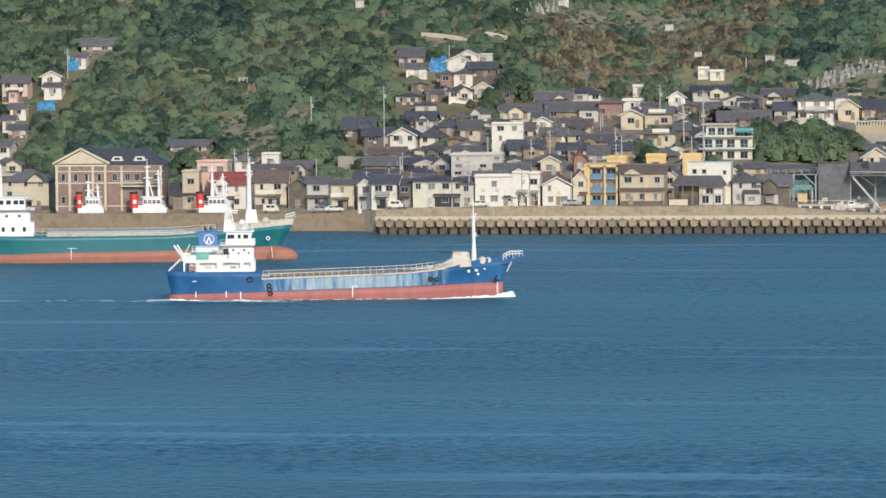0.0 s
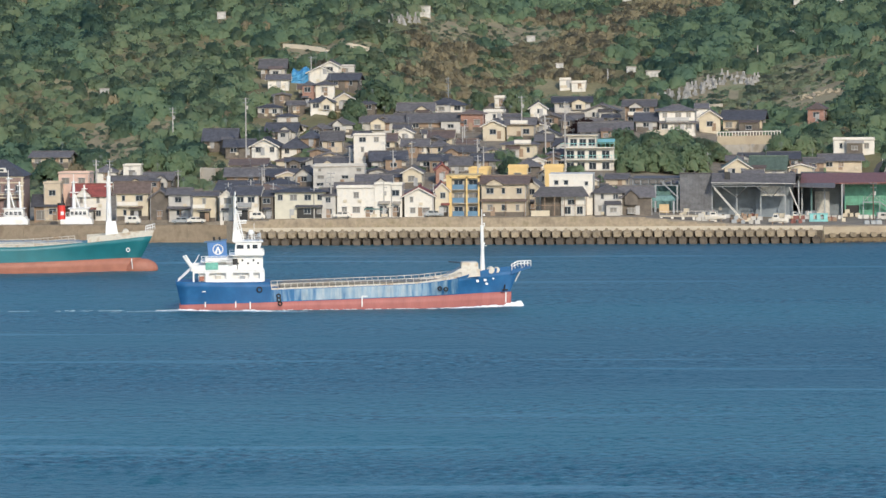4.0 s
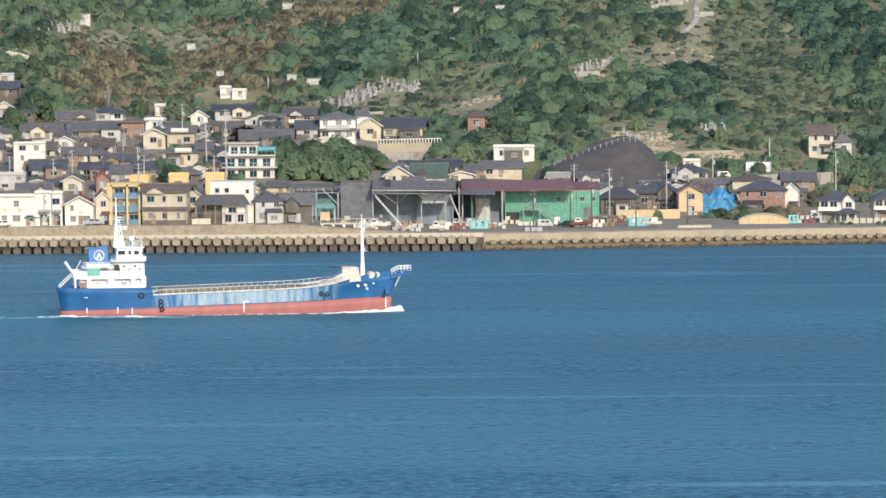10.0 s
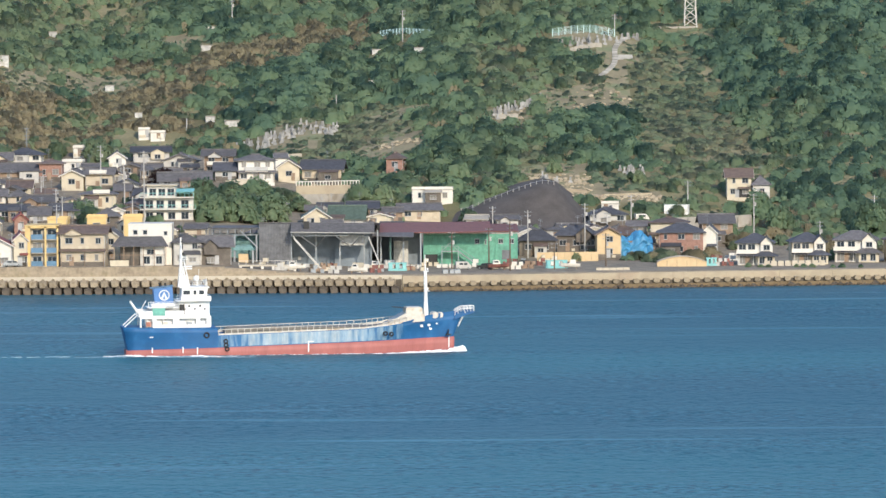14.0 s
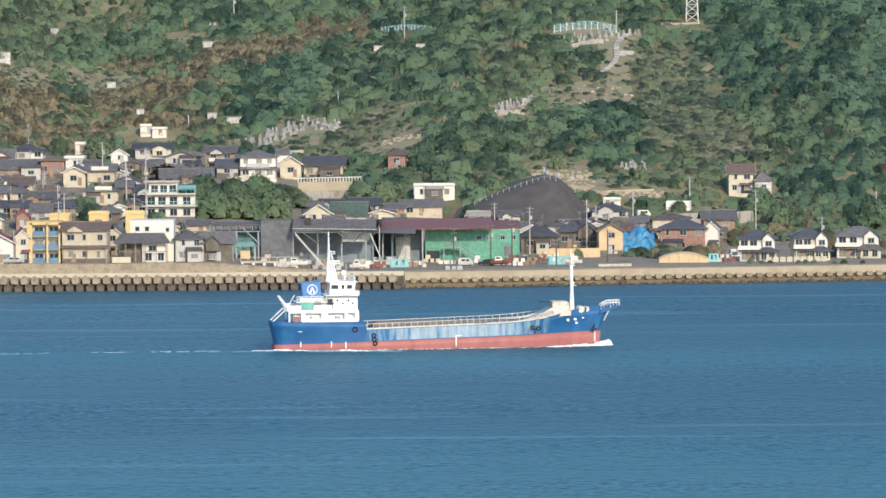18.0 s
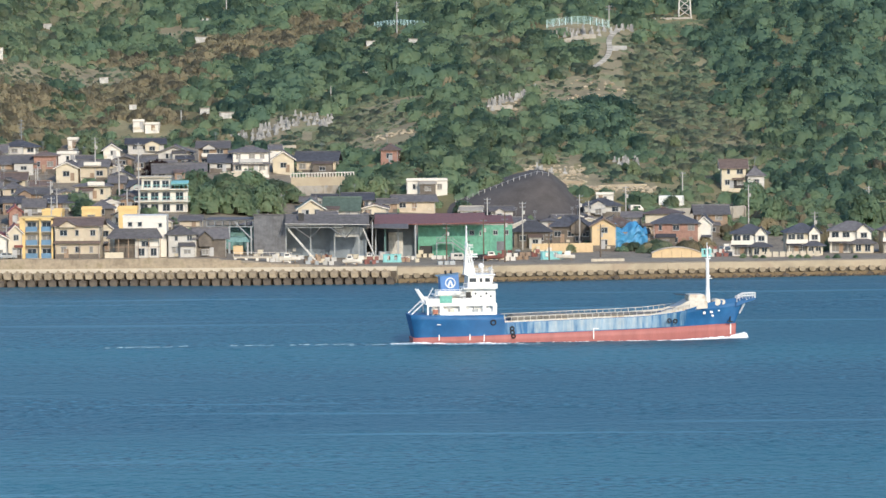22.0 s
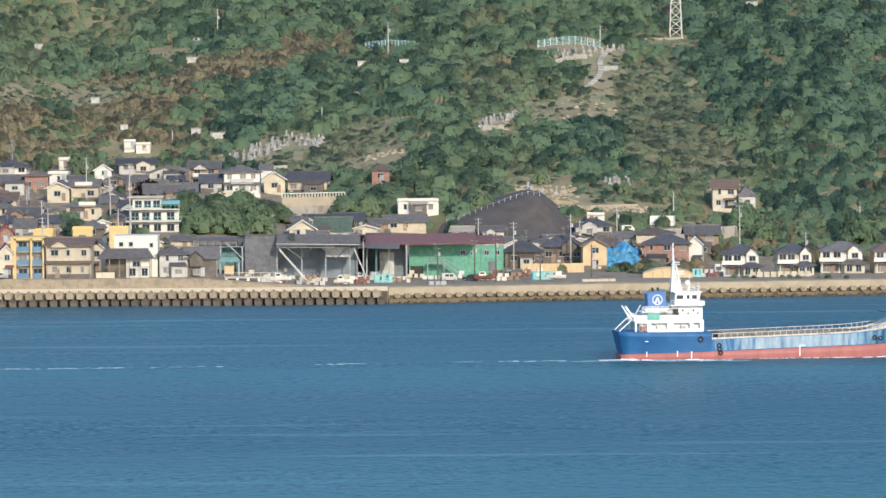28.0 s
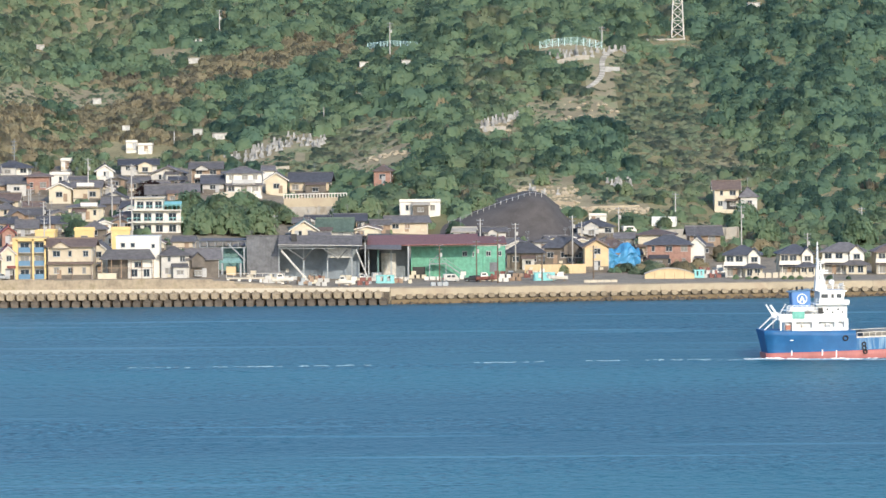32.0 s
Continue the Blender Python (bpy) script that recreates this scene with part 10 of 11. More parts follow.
def villa(x, y, w, rz, seed, tiles=TILE_DARK):
    """A white seaside house: main block, a gabled bay, a lower gabled annex, a balcony and a block wall."""
    rng = random.Random(seed)
    z = ground(x, y)
    h = thing("house", pose(x, y, z, 0, 0, rz), "white two-storey seaside house with dark tiles and gabled bay", "house", "white houses by the sea wall")
    bm = bmesh.new()
    box(bm, -w / 2, w / 2, -3.2, 4.2, -1, 5.4)
    wl = part("wall", bm, CREAM if seed % 2 else WHITE, h)
    part("roof", hip_roof(w, 7.4, 5.4, 1.9, 0.7), tiles, h, at=pose(0, 0.5, 0))
    bm = bmesh.new()
    prism(bm, [(0.16 * w, 2.7), (0.5 * w, 2.7), (0.5 * w, 5.2), (0.33 * w, 6.7), (0.16 * w, 5.2)], -4.1, -3.0)
    bay = part("bay", bm, WHITE, h, "white gabled bay")
    part("bay_roof", gable_roof(4.4, 0.34 * w, 5.2, 1.45, 0.4, 0.16), tiles, bay, at=pose(0.33 * w, -2.2, 0.04, 0, 0, 90))
    window(bay, 0.33 * w, -4.1, 3.5, 1.5, 1.2)
    bm = bmesh.new()
    box(bm, 0.08 * w, 0.56 * w, -5.2, -3.2, -1, 2.3)
    an = part("annex", bm, CREAM, h, "lower cream annex")
    part("annex_roof", hip_roof(0.62 * w, 3.4, 2.35, 0.95, 0.45, 0.14), tiles, an, at=pose(0.3 * w, -4.0, 0.02))
    for u in (0.2, 0.42):
        window(an, u * w, -5.2, 0.4, 1.3, 1.6)
    bm = bmesh.new()
    hexa(bm, ((-w / 2 - 0.3, -4.5, 2.25), (0.05 * w, -4.5, 2.25), (0.05 * w, -3.2, 2.5), (-w / 2 - 0.3, -3.2, 2.5)),
         ((-w / 2 - 0.3, -4.5, 2.4), (0.05 * w, -4.5, 2.4), (0.05 * w, -3.2, 2.66), (-w / 2 - 0.3, -3.2, 2.66)))
    part("porch_roof", bm, tiles, h)
    bm = bmesh.new()
    box(bm, -w / 2 - 0.3, 0.12 * w, -4.4, -3.2, 2.68, 2.8)
    bl = part("balcony", bm, WHITE, h)
    bm = bmesh.new()
    box(bm, -w / 2 - 0.3, 0.12 * w, -4.4, -4.3, 2.8, 3.65)
    part("balcony_rail", bm, WHITE, bl, "white balcony front")
    for u in (-0.36, -0.1):
        window(wl, u * w, -3.2, 3.2, 1.7, 1.7)
        window(wl, u * w, -3.2, 0.3, 1.8, 1.9, 0, True)
    part("door", box_mesh(1.0, 0.08, 2.0, BROWNWALL), None, h, at=pose(-0.22 * w, -3.25, 0))
    for u in (-0.45, -0.05):
        part("balcony_post", box_mesh(0.14, 0.14, 2.5, WHITE), None, h, at=pose(u * w, -4.3, 0))


def container(x, y, z):
    t = thing("storage_container", pose(x, y + 1.3, z, 0, 0, -14), "white corrugated storage container on the terrace", "container")
    bm = bmesh.new()
    box(bm, -3.0, 3.0, -1.2, 1.2, 0.1, 2.6)
    bmesh.ops.bevel(bm, geom=bm.edges[:], offset=0.06, segments=1, affect="EDGES")
    part("body", bm, ribbed("white_corrugated_sheet", (0.68, 0.67, 0.62), 0.3, 0.55), t)
    for u in (-2.4, 2.4):
        part("skid", box_mesh(0.3, 2.4, 0.1, STEEL), None, t, at=pose(u, 0, 0))




def thicket(x, y, r, seed):
    """A low tangle of brown and olive brushwood."""
    rng = random.Random(seed + 900)
    t = thing("bush", pose(x, y, ground(x, y)), "dry brown-olive brushwood bush by the houses" if seed < 40 else "clipped green garden bush by the block wall", "bush", "bushes by the sea wall")
    bm = bmesh.new()
    for k in range(4):
        a = rng.uniform(0, 6.3)
        bar(bm, (0, 0, -0.3), (0.5 * r * math.cos(a), 0.5 * r * math.sin(a), r * 0.6), 0.06, 0.03, 5)
    part("stems", bm, BARK, t)
    material = rng.choice((LEAF_BAMBOO, LEAF_SCRUB)) if seed < 40 else LEAF
    placed = [(FINE[seed % 4], 0, 0, -0.1 * r, r, rng.uniform(0.8, 1.1), rng.uniform(0, 6), rng.uniform(0.1, 0.6))]
    part("crown", leaf_mesh("crown", placed, material), None, t)


def barrel_roof(x0, x1, y, z):
    """A low tan store with a shallow curved roof."""
    t = thing("store", pose((x0 + x1) / 2, y, z), "low tan plywood store with a shallow curved roof", "store")
    w = x1 - x0
    bm = bmesh.new()
    arc = [(-w / 2 + w * i / 10, 1.0 + 1.25 * (1 - (i / 5 - 1) ** 2)) for i in range(11)]
    prism(bm, [(-w / 2, -0.5)] + [(w / 2, -0.5)] + arc[::-1], -0.1, 4.0)
    part("wall", bm, TAN, t)
    bm = bmesh.new()
    for (a, za), (b, zb) in zip(arc, arc[1:]):
        hexa(bm, ((a, -0.4, za + 0.01), (b, -0.4, zb + 0.01), (b, 4.3, zb + 0.01), (a, 4.3, za + 0.01)), ((a, -0.4, za + 0.13), (b, -0.4, zb + 0.13), (b, 4.3, zb + 0.13), (a, 4.3, za + 0.13)))
    part("roof", bm, BEIGE, t)
    for k in range(1, 5):
        part("batten", box_mesh(0.1, 0.06, 1.5, BROWNWALL), None, t, at=pose(-w / 2 + w * k / 5, -0.14, -0.1))


def white_railing(x0, y0, x1, y1):
    """A white balustrade on a stone terrace wall."""
    t = thing("terrace_railing", pose(x0, y0, ground(x0, y0)), "white balustrade on a tan stone terrace wall", "railing")
    w, dz = x1 - x0, ground(x1, y1) - ground(x0, y0)
    bm = bmesh.new()
    hexa(bm, ((0, 0, -1.5), (w, y1 - y0, -1.5), (w, y1 - y0 + 0.5, -1.5), (0, 0.5, -1.5)), ((0, 0, 2.6), (w, y1 - y0, 2.6), (w, y1 - y0 + 0.5, 2.6), (0, 0.5, 2.6)))
    part("stone_wall", bm, CONC_TAN, t, "tan stone terrace wall")
    n = int(w / 0.75)
    for i in range(n + 1):
        part("post", box_mesh(0.22, 0.22, 1.0, WHITE), None, t, at=pose(w * i / n, 0.25 + (y1 - y0) * i / n, 2.6))
    bm = bmesh.new()
    bar(bm, (0, 0.25, 3.62), (w, 0.25 + y1 - y0, 3.62), 0.12, n=5)
    part("hand_rail", bm, WHITE, t)
    for i in range(7):
        claim(x0 + w * i / 6, y0 + (y1 - y0) * i / 6 - 3, 4)

# ---- the waterfront yard ----
boom(-24.5, 1176.0, 4.4, -31.0, 1180.0, 11.6)
boom(-11.2, 1187.5, 4.1, -14.2, 1191.5, 11.0)
boom(-15.5, 1218.0, 4.2, -10.3, 1222.0, 4.8)
machine(-7.7, 1190.5, 3.69, 4.2)
machine(28.7, 1200.0, 3.60, 5.0)
machine(64.7, 1209.0, 3.54, 2.4)
small_boat(-30.6, 1176.0, 4.81, 4.8, 5, WHITE, "small white motor boat on the quay")
small_boat(-16.6, 1176.0, 4.16, 4.2, -8, WHITE, "small white motor boat on its cradle")
small_boat(31.8, 1194.0, 4.00, 4.4, 176, WHITE, "small white fishing boat on the quay")
small_boat(15.4, 1194.0, 4.00, 5.0, 12, SHED_ROOF_RED, "small rust-red boat hauled out in the yard")
small_boat(-12.6, 1190.5, 4.13, 3.8, 20, CREAM, "small cream boat hauled out")
trestle(-43.2, -30.2, 1176.0, 4.39, 1.5)
panel_fence(24.9, 39.4, 1232.0, 3.60, 2.3, TAN, "long tan plywood hoarding beside the yard", 0.03)
panel_fence(76.5, 91.0, 1205.0, 3.51, 1.3, CONC_LIGHT, "pale concrete block garden wall by the houses", 0.3)
panel_fence(37.4, 45.1, 1187.5, 3.60, 0.7, CONC_LIGHT, "low pale kerb wall along the quay road", 0.1)
crates(-23.5, 1177.0, 3.90, 0)
crates(-29.9, 1181.5, 4.37, 1)
crates(-33.1, 1201.0, 4.59, 2)
crates(26.4, 1214.5, 3.60, 3)
crates(3.0, 1205.0, 3.62, 4)
crates(-9.3, 1203.0, 3.71, 5)
crates(-25.7, 1180.5, 4.07, 6)
crates(-32.8, 1202.0, 4.57, 7)
crates(-37.1, 1194.5, 4.88, 8)
crates(-12.0, 1182.0, 3.73, 9)
crates(-14.3, 1220.0, 3.96, 10)
crates(-21.5, 1177.5, 3.80, 11)
crates(-33.9, 1180.5, 4.65, 12)
crates(-14.1, 1194.5, 3.74, 13)
crates(-16.6, 1193.0, 3.76, 14)
crates(-6.4, 1195.0, 3.68, 15)
crates(19.7, 1196.0, 3.60, 16)
crates(-29.7, 1213.5, 4.45, 17)
crates(22.7, 1200.0, 3.60, 18)
crates(-25.5, 1176.0, 4.05, 19)
crates(-1.1, 1190.5, 3.65, 20)
crates(18.6, 1211.5, 3.60, 21)
crates(-15.3, 1183.0, 3.75, 22)
crates(-29.3, 1179.5, 4.32, 23)
crates(-31.7, 1180.0, 4.50, 24)
crates(6.7, 1179.0, 3.60, 25)
crates(16.0, 1200.5, 3.60, 26)
crates(-26.1, 1214.5, 4.18, 27)
crates(-4.4, 1202.0, 3.67, 28)
crates(-33.3, 1176.0, 4.61, 29)
crates(-5.7, 1192.0, 3.68, 30)
crates(-24.6, 1213.0, 3.99, 31)
crates(-37.5, 1190.0, 4.91, 32)
crates(-21.4, 1207.0, 3.80, 33)
crates(-14.0, 1185.5, 3.74, 34)
crates(19.4, 1217.5, 3.60, 35)
crates(-13.1, 1219.0, 3.81, 36)
crates(4.2, 1178.0, 3.61, 37)
crates(-25.2, 1184.5, 4.03, 38)
crates(-19.5, 1220.0, 4.19, 39)
crates(11.0, 1210.0, 3.60, 40)
crates(-27.5, 1198.5, 4.20, 41)
crates(-23.7, 1205.5, 3.92, 42)
crates(-9.8, 1207.0, 3.71, 43)
crates(-0.5, 1214.0, 3.64, 44)
crates(-32.7, 1210.5, 4.56, 45)
crates(67.9, 1223.5, 3.53, 60)
crates(-54.8, 1201.0, 5.80, 61)
crates(20.6, 1211.0, 3.60, 62)
crates(68.3, 1242.0, 3.53, 63)
crates(71.6, 1236.0, 3.52, 64)
crates(-51.9, 1190.0, 5.80, 65)
crates(-50.5, 1207.0, 5.91, 66)
crates(69.1, 1214.0, 3.53, 67)
crates(27.0, 1230.5, 3.60, 68)
crates(-55.4, 1186.0, 5.80, 69)
crates(29.0, 1215.0, 3.60, 70)
crates(69.7, 1222.5, 3.53, 71)
crates(67.6, 1227.5, 3.54, 72)
crates(21.9, 1213.0, 3.60, 73)
crates(-46.8, 1193.0, 5.57, 74)
crates(68.9, 1209.0, 3.53, 75)
crates(29.4, 1222.0, 3.60, 76)
crates(67.2, 1209.0, 3.54, 77)
car(-148.6, 1182.0, 4.29, 2, WHITE, False, "parked white car by the sea wall")
car(-152.2, 1182.5, 4.19, 182, STEEL, False, "parked silver car by the sea wall")
car(-134.0, 1176.0, 5.27, 3, WHITE, True, "white delivery van beside the houses")
car(-114.7, 1176.0, 5.59, 178, WHITE, False, "white car parked before the white house")
car(-94.0, 1176.0, 5.80, 5, STEEL, False, "silver car on the street")
car(52.2, 1299.0, 10.44, 20, WHITE, True, "small white truck on the terrace")
car(7.3, 1195.5, 3.60, 10, GREYWALL, True, "dark van parked by the green shed")
car(12.5, 1197.0, 3.60, 170, BLACK, False, "black car beside the green shed")
car(21.8, 1209.5, 3.60, 5, BLACK, False, "dark car parked in the yard")
car(-163.3, 1183.0, 4.14, 0, WHITE, True, "white van parked on the quay road")
villa(75.1, 1213.5, 8.1, -4, 0, TILE_DARK)
villa(87.4, 1217.5, 7.6, 3, 1, TILE_DARK)
villa(99.5, 1226.5, 9.7, -6, 2, TILE)
villa(111.2, 1224.5, 9.4, 4, 3, TILE_BROWN)
thicket(52.2, 1229.5, 2.2, 0)
thicket(63.3, 1238.5, 2.5, 1)
thicket(61.2, 1242.5, 2.2, 2)
thicket(53.4, 1233.0, 2.1, 3)
thicket(57.2, 1242.5, 1.9, 4)
thicket(47.8, 1240.5, 1.9, 5)
thicket(54.2, 1224.5, 2.4, 6)
thicket(51.5, 1229.5, 2.4, 7)
thicket(56.0, 1228.5, 2.5, 8)
thicket(54.3, 1231.0, 2.6, 9)
thicket(62.3, 1240.5, 1.8, 10)
thicket(62.6, 1236.5, 2.4, 11)
thicket(53.9, 1241.5, 2.4, 12)
thicket(54.2, 1239.0, 2.4, 13)
thicket(66.6, 1244.0, 2.4, 14)
thicket(49.1, 1238.0, 2.3, 15)
thicket(72.5, 1265.5, 3.0, 20)
thicket(108.1, 1250.5, 1.9, 21)
thicket(95.1, 1254.0, 2.7, 22)
thicket(83.6, 1274.5, 3.1, 23)
thicket(106.5, 1256.0, 2.3, 24)
thicket(104.9, 1253.5, 2.8, 25)
thicket(95.6, 1265.5, 2.2, 26)
thicket(84.9, 1268.0, 2.5, 27)
thicket(73.4, 1260.0, 2.3, 28)
thicket(76.1, 1270.5, 2.3, 29)
thicket(87.5, 1257.5, 1.9, 30)
thicket(78.9, 1270.0, 2.0, 31)
thicket(102.6, 1268.0, 1.9, 32)
thicket(93.0, 1257.5, 3.0, 33)
thicket(93.8, 1265.5, 3.0, 34)
thicket(101.4, 1260.5, 2.6, 35)
thicket(108.5, 1194.0, 0.9, 40)
thicket(108.3, 1194.0, 0.6, 41)
thicket(83.6, 1198.5, 0.7, 42)
thicket(77.2, 1199.5, 0.8, 43)
thicket(72.7, 1200.0, 0.9, 44)
thicket(94.2, 1196.5, 0.7, 45)
thicket(87.2, 1198.0, 0.9, 46)
thicket(93.9, 1196.5, 0.9, 47)
thicket(107.9, 1194.5, 0.8, 48)
thicket(110.4, 1194.0, 0.7, 49)
thicket(85.2, 1198.0, 0.8, 50)
thicket(91.8, 1197.0, 0.6, 51)
thicket(98.1, 1196.0, 0.7, 52)
thicket(75.5, 1199.5, 0.8, 53)
barrel_roof(52.0, 63.4, 1205.0, 3.58)
container(61.3, 1305.0, 11.68)
pole(28.1, 1194.5, 6.2, BARK)
pole(40.3, 1209.0, 7.6, BARK)
pole(4.7, 1190.0, 9.0, BARK)
pole(17.9, 1188.0, 11.0, BARK)
pole(13.2, 1197.0, 9.5, BARK)
pole(-133.7, 1183.5, 11.5)
pole(-136.1, 1182.0, 9)
pole(-130.9, 1181.0, 8)
pole(-117.3, 1176.5, 10.5)
pole(-121.1, 1176.0, 7)
pole(-105.3, 1176.0, 8)
pole(-94.1, 1176.0, 7.5)
pole(-77.1, 1184.5, 8)
pole(-96.5, 1305.0, 6.5)
pole(-87.6, 1226.5, 10)
pole(-184.7, 1273.5, 8.5)
pole(-144.0, 1205.0, 8)
pole(-121.5, 1265.0, 7)
pole(-107.4, 1277.5, 6.5)
pole(-71.8, 1261.0, 7)
tree(-42.7, 1280.5, 3.5, 0.98, 0.35, 300, "green broadleaf tree in the grove above the shed")
tree(-49.4, 1289.5, 3.8, 0.96, 0.48, 301, "green broadleaf tree in the grove above the shed")
tree(-51.7, 1293.0, 2.7, 0.84, 0.58, 302, "green broadleaf tree in the grove above the shed")
tree(-46.4, 1286.5, 3.6, 0.79, 0.49, 303, "green broadleaf tree in the grove above the shed")
tree(-53.0, 1300.0, 3.5, 0.78, 0.59, 304, "green broadleaf tree in the grove above the shed")
tree(-44.7, 1290.0, 4.1, 0.78, 0.60, 305, "green broadleaf tree in the grove above the shed")
tree(-53.4, 1286.5, 3.6, 1.00, 0.38, 306, "green broadleaf tree in the grove above the shed")
tree(-33.0, 1298.5, 3.4, 0.79, 0.33, 307, "green broadleaf tree in the grove above the shed")
tree(-46.3, 1297.5, 3.2, 0.95, 0.38, 308, "green broadleaf tree in the grove above the shed")
tree(-40.7, 1312.0, 2.8, 0.93, 0.56, 309, "green broadleaf tree in the grove above the shed")
tree(-47.8, 1306.5, 3.0, 0.84, 0.38, 310, "green broadleaf tree in the grove above the shed")
tree(-42.0, 1302.5, 3.6, 0.95, 0.52, 311, "green broadleaf tree in the grove above the shed")
tree(-37.7, 1297.0, 3.0, 0.96, 0.35, 312, "green broadleaf tree in the grove above the shed")
tree(-35.1, 1303.5, 3.6, 0.87, 0.48, 313, "green broadleaf tree in the grove above the shed")
tree(-46.6, 1290.0, 3.8, 0.84, 0.46, 314, "green broadleaf tree in the grove above the shed")
tree(-44.2, 1295.5, 3.2, 0.89, 0.50, 315, "green broadleaf tree in the grove above the shed")
tree(-50.9, 1301.0, 3.9, 0.77, 0.53, 316, "green broadleaf tree in the grove above the shed")
tree(-37.6, 1309.0, 3.6, 0.81, 0.56, 317, "green broadleaf tree in the grove above the shed")
tree(-50.3, 1302.0, 2.7, 0.93, 0.32, 318, "green broadleaf tree in the grove above the shed")
tree(-46.8, 1277.0, 3.8, 0.93, 0.45, 319, "green broadleaf tree in the grove above the shed")
white_railing(-34.0, 1325.5, -18.2, 1333.5)
house(-107.7, 1177.5, 3.4, 2.6, 2.0, 0.8, "x", GREEN_DARK, GREEN_DARK, 3, 1, "small dark green storage shed by the street", seed=901)
house(-104.9, 1177.5, 2.8, 2.6, 2.1, 0.25, "flat", GREYWALL, CONC, 0, 1, "small grey storage hut by the street", seed=902)

# ---- on the hill and in the streets ----
pole(-172.2, 1323.5, 8.8)
pole(-150.8, 1300.0, 17.9)
pole(-186.9, 1288.0, 6.1)
pole(-25.5, 1425.5, 4.3)
pole(-7.7, 1487.5, 9.0)
pole(52.0, 1475.0, 4.6)
pole(22.9, 1238.5, 11.3)
pole(36.6, 1245.5, 12.4)
pole(39.6, 1272.5, 7.4)
pole(49.5, 1295.0, 7.7)
pole(64.4, 1312.5, 6.4)
pole(78.7, 1276.5, 11.3)
pole(93.2, 1255.0, 7.3)
pole(108.6, 1283.0, 8.6)
pole(107.4, 1283.5, 8.0)
pole(15.1, 1282.0, 6.2)
pole(-35.1, 1275.5, 5.2)
pole(-38.3, 1273.5, 3.3)
pole(-69.1, 1263.5, 17.7)
pole(-75.4, 1290.5, 10.3)
pole(-83.3, 1323.5, 11.4)
pole(-96.5, 1298.5, 7.0)
pole(-88.9, 1264.0, 6.8)
pole(-142.0, 1261.5, 6.8)
pole(-163.5, 1265.5, 6.8)
pole(-122.8, 1218.0, 5.9)
pole(-110.2, 1256.5, 7.4)
pole(43.2, 1285.0, 5.1)
pole(31.8, 1275.0, 3.4)
pole(-57.5, 1528.0, 7.6)
pole(-65.9, 1418.5, 3.7)
pole(-143.5, 1389.0, 6.0)
pole(-147.9, 1286.5, 2.1)
pole(-244.6, 1378.5, 8.2)
pole(-178.9, 1256.0, 11.2)
pole(-76.8, 1311.0, 8.5)
pole(-91.0, 1272.5, 7.5)
pole(-198.8, 1291.5, 4.9)
radio_mast(-106.6, 1385.0, 7.6)
lattice_tower(73.9, 1487.5, 22.0)
gravestone(-42.9, 1404.0, 1.3)
gravestone(-44.7, 1398.0, 2.1)
gravestone(-32.1, 1407.5, 1.4)
gravestone(-44.1, 1405.0, 2.2)
gravestone(-28.2, 1403.5, 1.3)
gravestone(-39.5, 1400.0, 2.1)
gravestone(-29.5, 1405.0, 1.9)
gravestone(-37.8, 1406.5, 1.2)
gravestone(-25.2, 1404.0, 1.5)
gravestone(-26.9, 1401.5, 2.1)
gravestone(-36.8, 1405.0, 1.6)
gravestone(-43.4, 1399.5, 1.2)
gravestone(-44.4, 1402.5, 1.7)
gravestone(-37.7, 1401.0, 1.3)
gravestone(-39.3, 1403.0, 1.4)
gravestone(-38.4, 1404.0, 1.8)
gravestone(-28.9, 1410.0, 1.4)
gravestone(-30.7, 1410.0, 1.5)
gravestone(-42.7, 1405.5, 1.9)
gravestone(-25.9, 1403.0, 2.3)
gravestone(-46.0, 1398.0, 2.0)
gravestone(-36.6, 1402.0, 2.1)
gravestone(-41.5, 1403.5, 1.3)
gravestone(-37.1, 1403.5, 1.1)
gravestone(-46.0, 1400.0, 1.5)
gravestone(-41.8, 1399.5, 1.6)
gravestone(-43.6, 1406.5, 1.3)
gravestone(-34.9, 1414.0, 1.7)
gravestone(-39.4, 1403.5, 1.7)
gravestone(-31.1, 1403.0, 1.7)
gravestone(-41.7, 1405.5, 1.6)
gravestone(-39.7, 1398.5, 1.7)
gravestone(-46.1, 1404.0, 1.3)
gravestone(-40.2, 1403.5, 1.2)
gravestone(-26.4, 1400.5, 1.6)
gravestone(-26.9, 1402.5, 2.0)
gravestone(-38.4, 1408.5, 2.1)
gravestone(-26.0, 1406.5, 1.9)
gravestone(-29.6, 1403.5, 1.7)
gravestone(-33.3, 1410.5, 2.2)
gravestone(-27.5, 1400.5, 2.3)
gravestone(-35.3, 1406.0, 1.3)
gravestone(-25.1, 1408.5, 1.3)
gravestone(-34.0, 1406.0, 2.2)
gravestone(-43.5, 1400.0, 1.1)
gravestone(-29.5, 1403.0, 2.0)
gravestone(-27.8, 1402.0, 1.3)
gravestone(-34.1, 1405.5, 2.0)
gravestone(-37.2, 1409.0, 1.1)
gravestone(-35.0, 1404.0, 1.8)
gravestone(-43.6, 1400.0, 1.7)
gravestone(-44.1, 1397.5, 1.2)
gravestone(-36.3, 1404.0, 1.5)
gravestone(-41.4, 1398.0, 1.2)
gravestone(-43.1, 1398.0, 1.7)
gravestone(-36.5, 1401.0, 1.2)
gravestone(-29.1, 1408.0, 2.1)
gravestone(-37.0, 1406.5, 2.1)
gravestone(-43.8, 1402.5, 1.5)
gravestone(-34.4, 1403.5, 1.1)
gravestone(-39.9, 1402.0, 2.0)
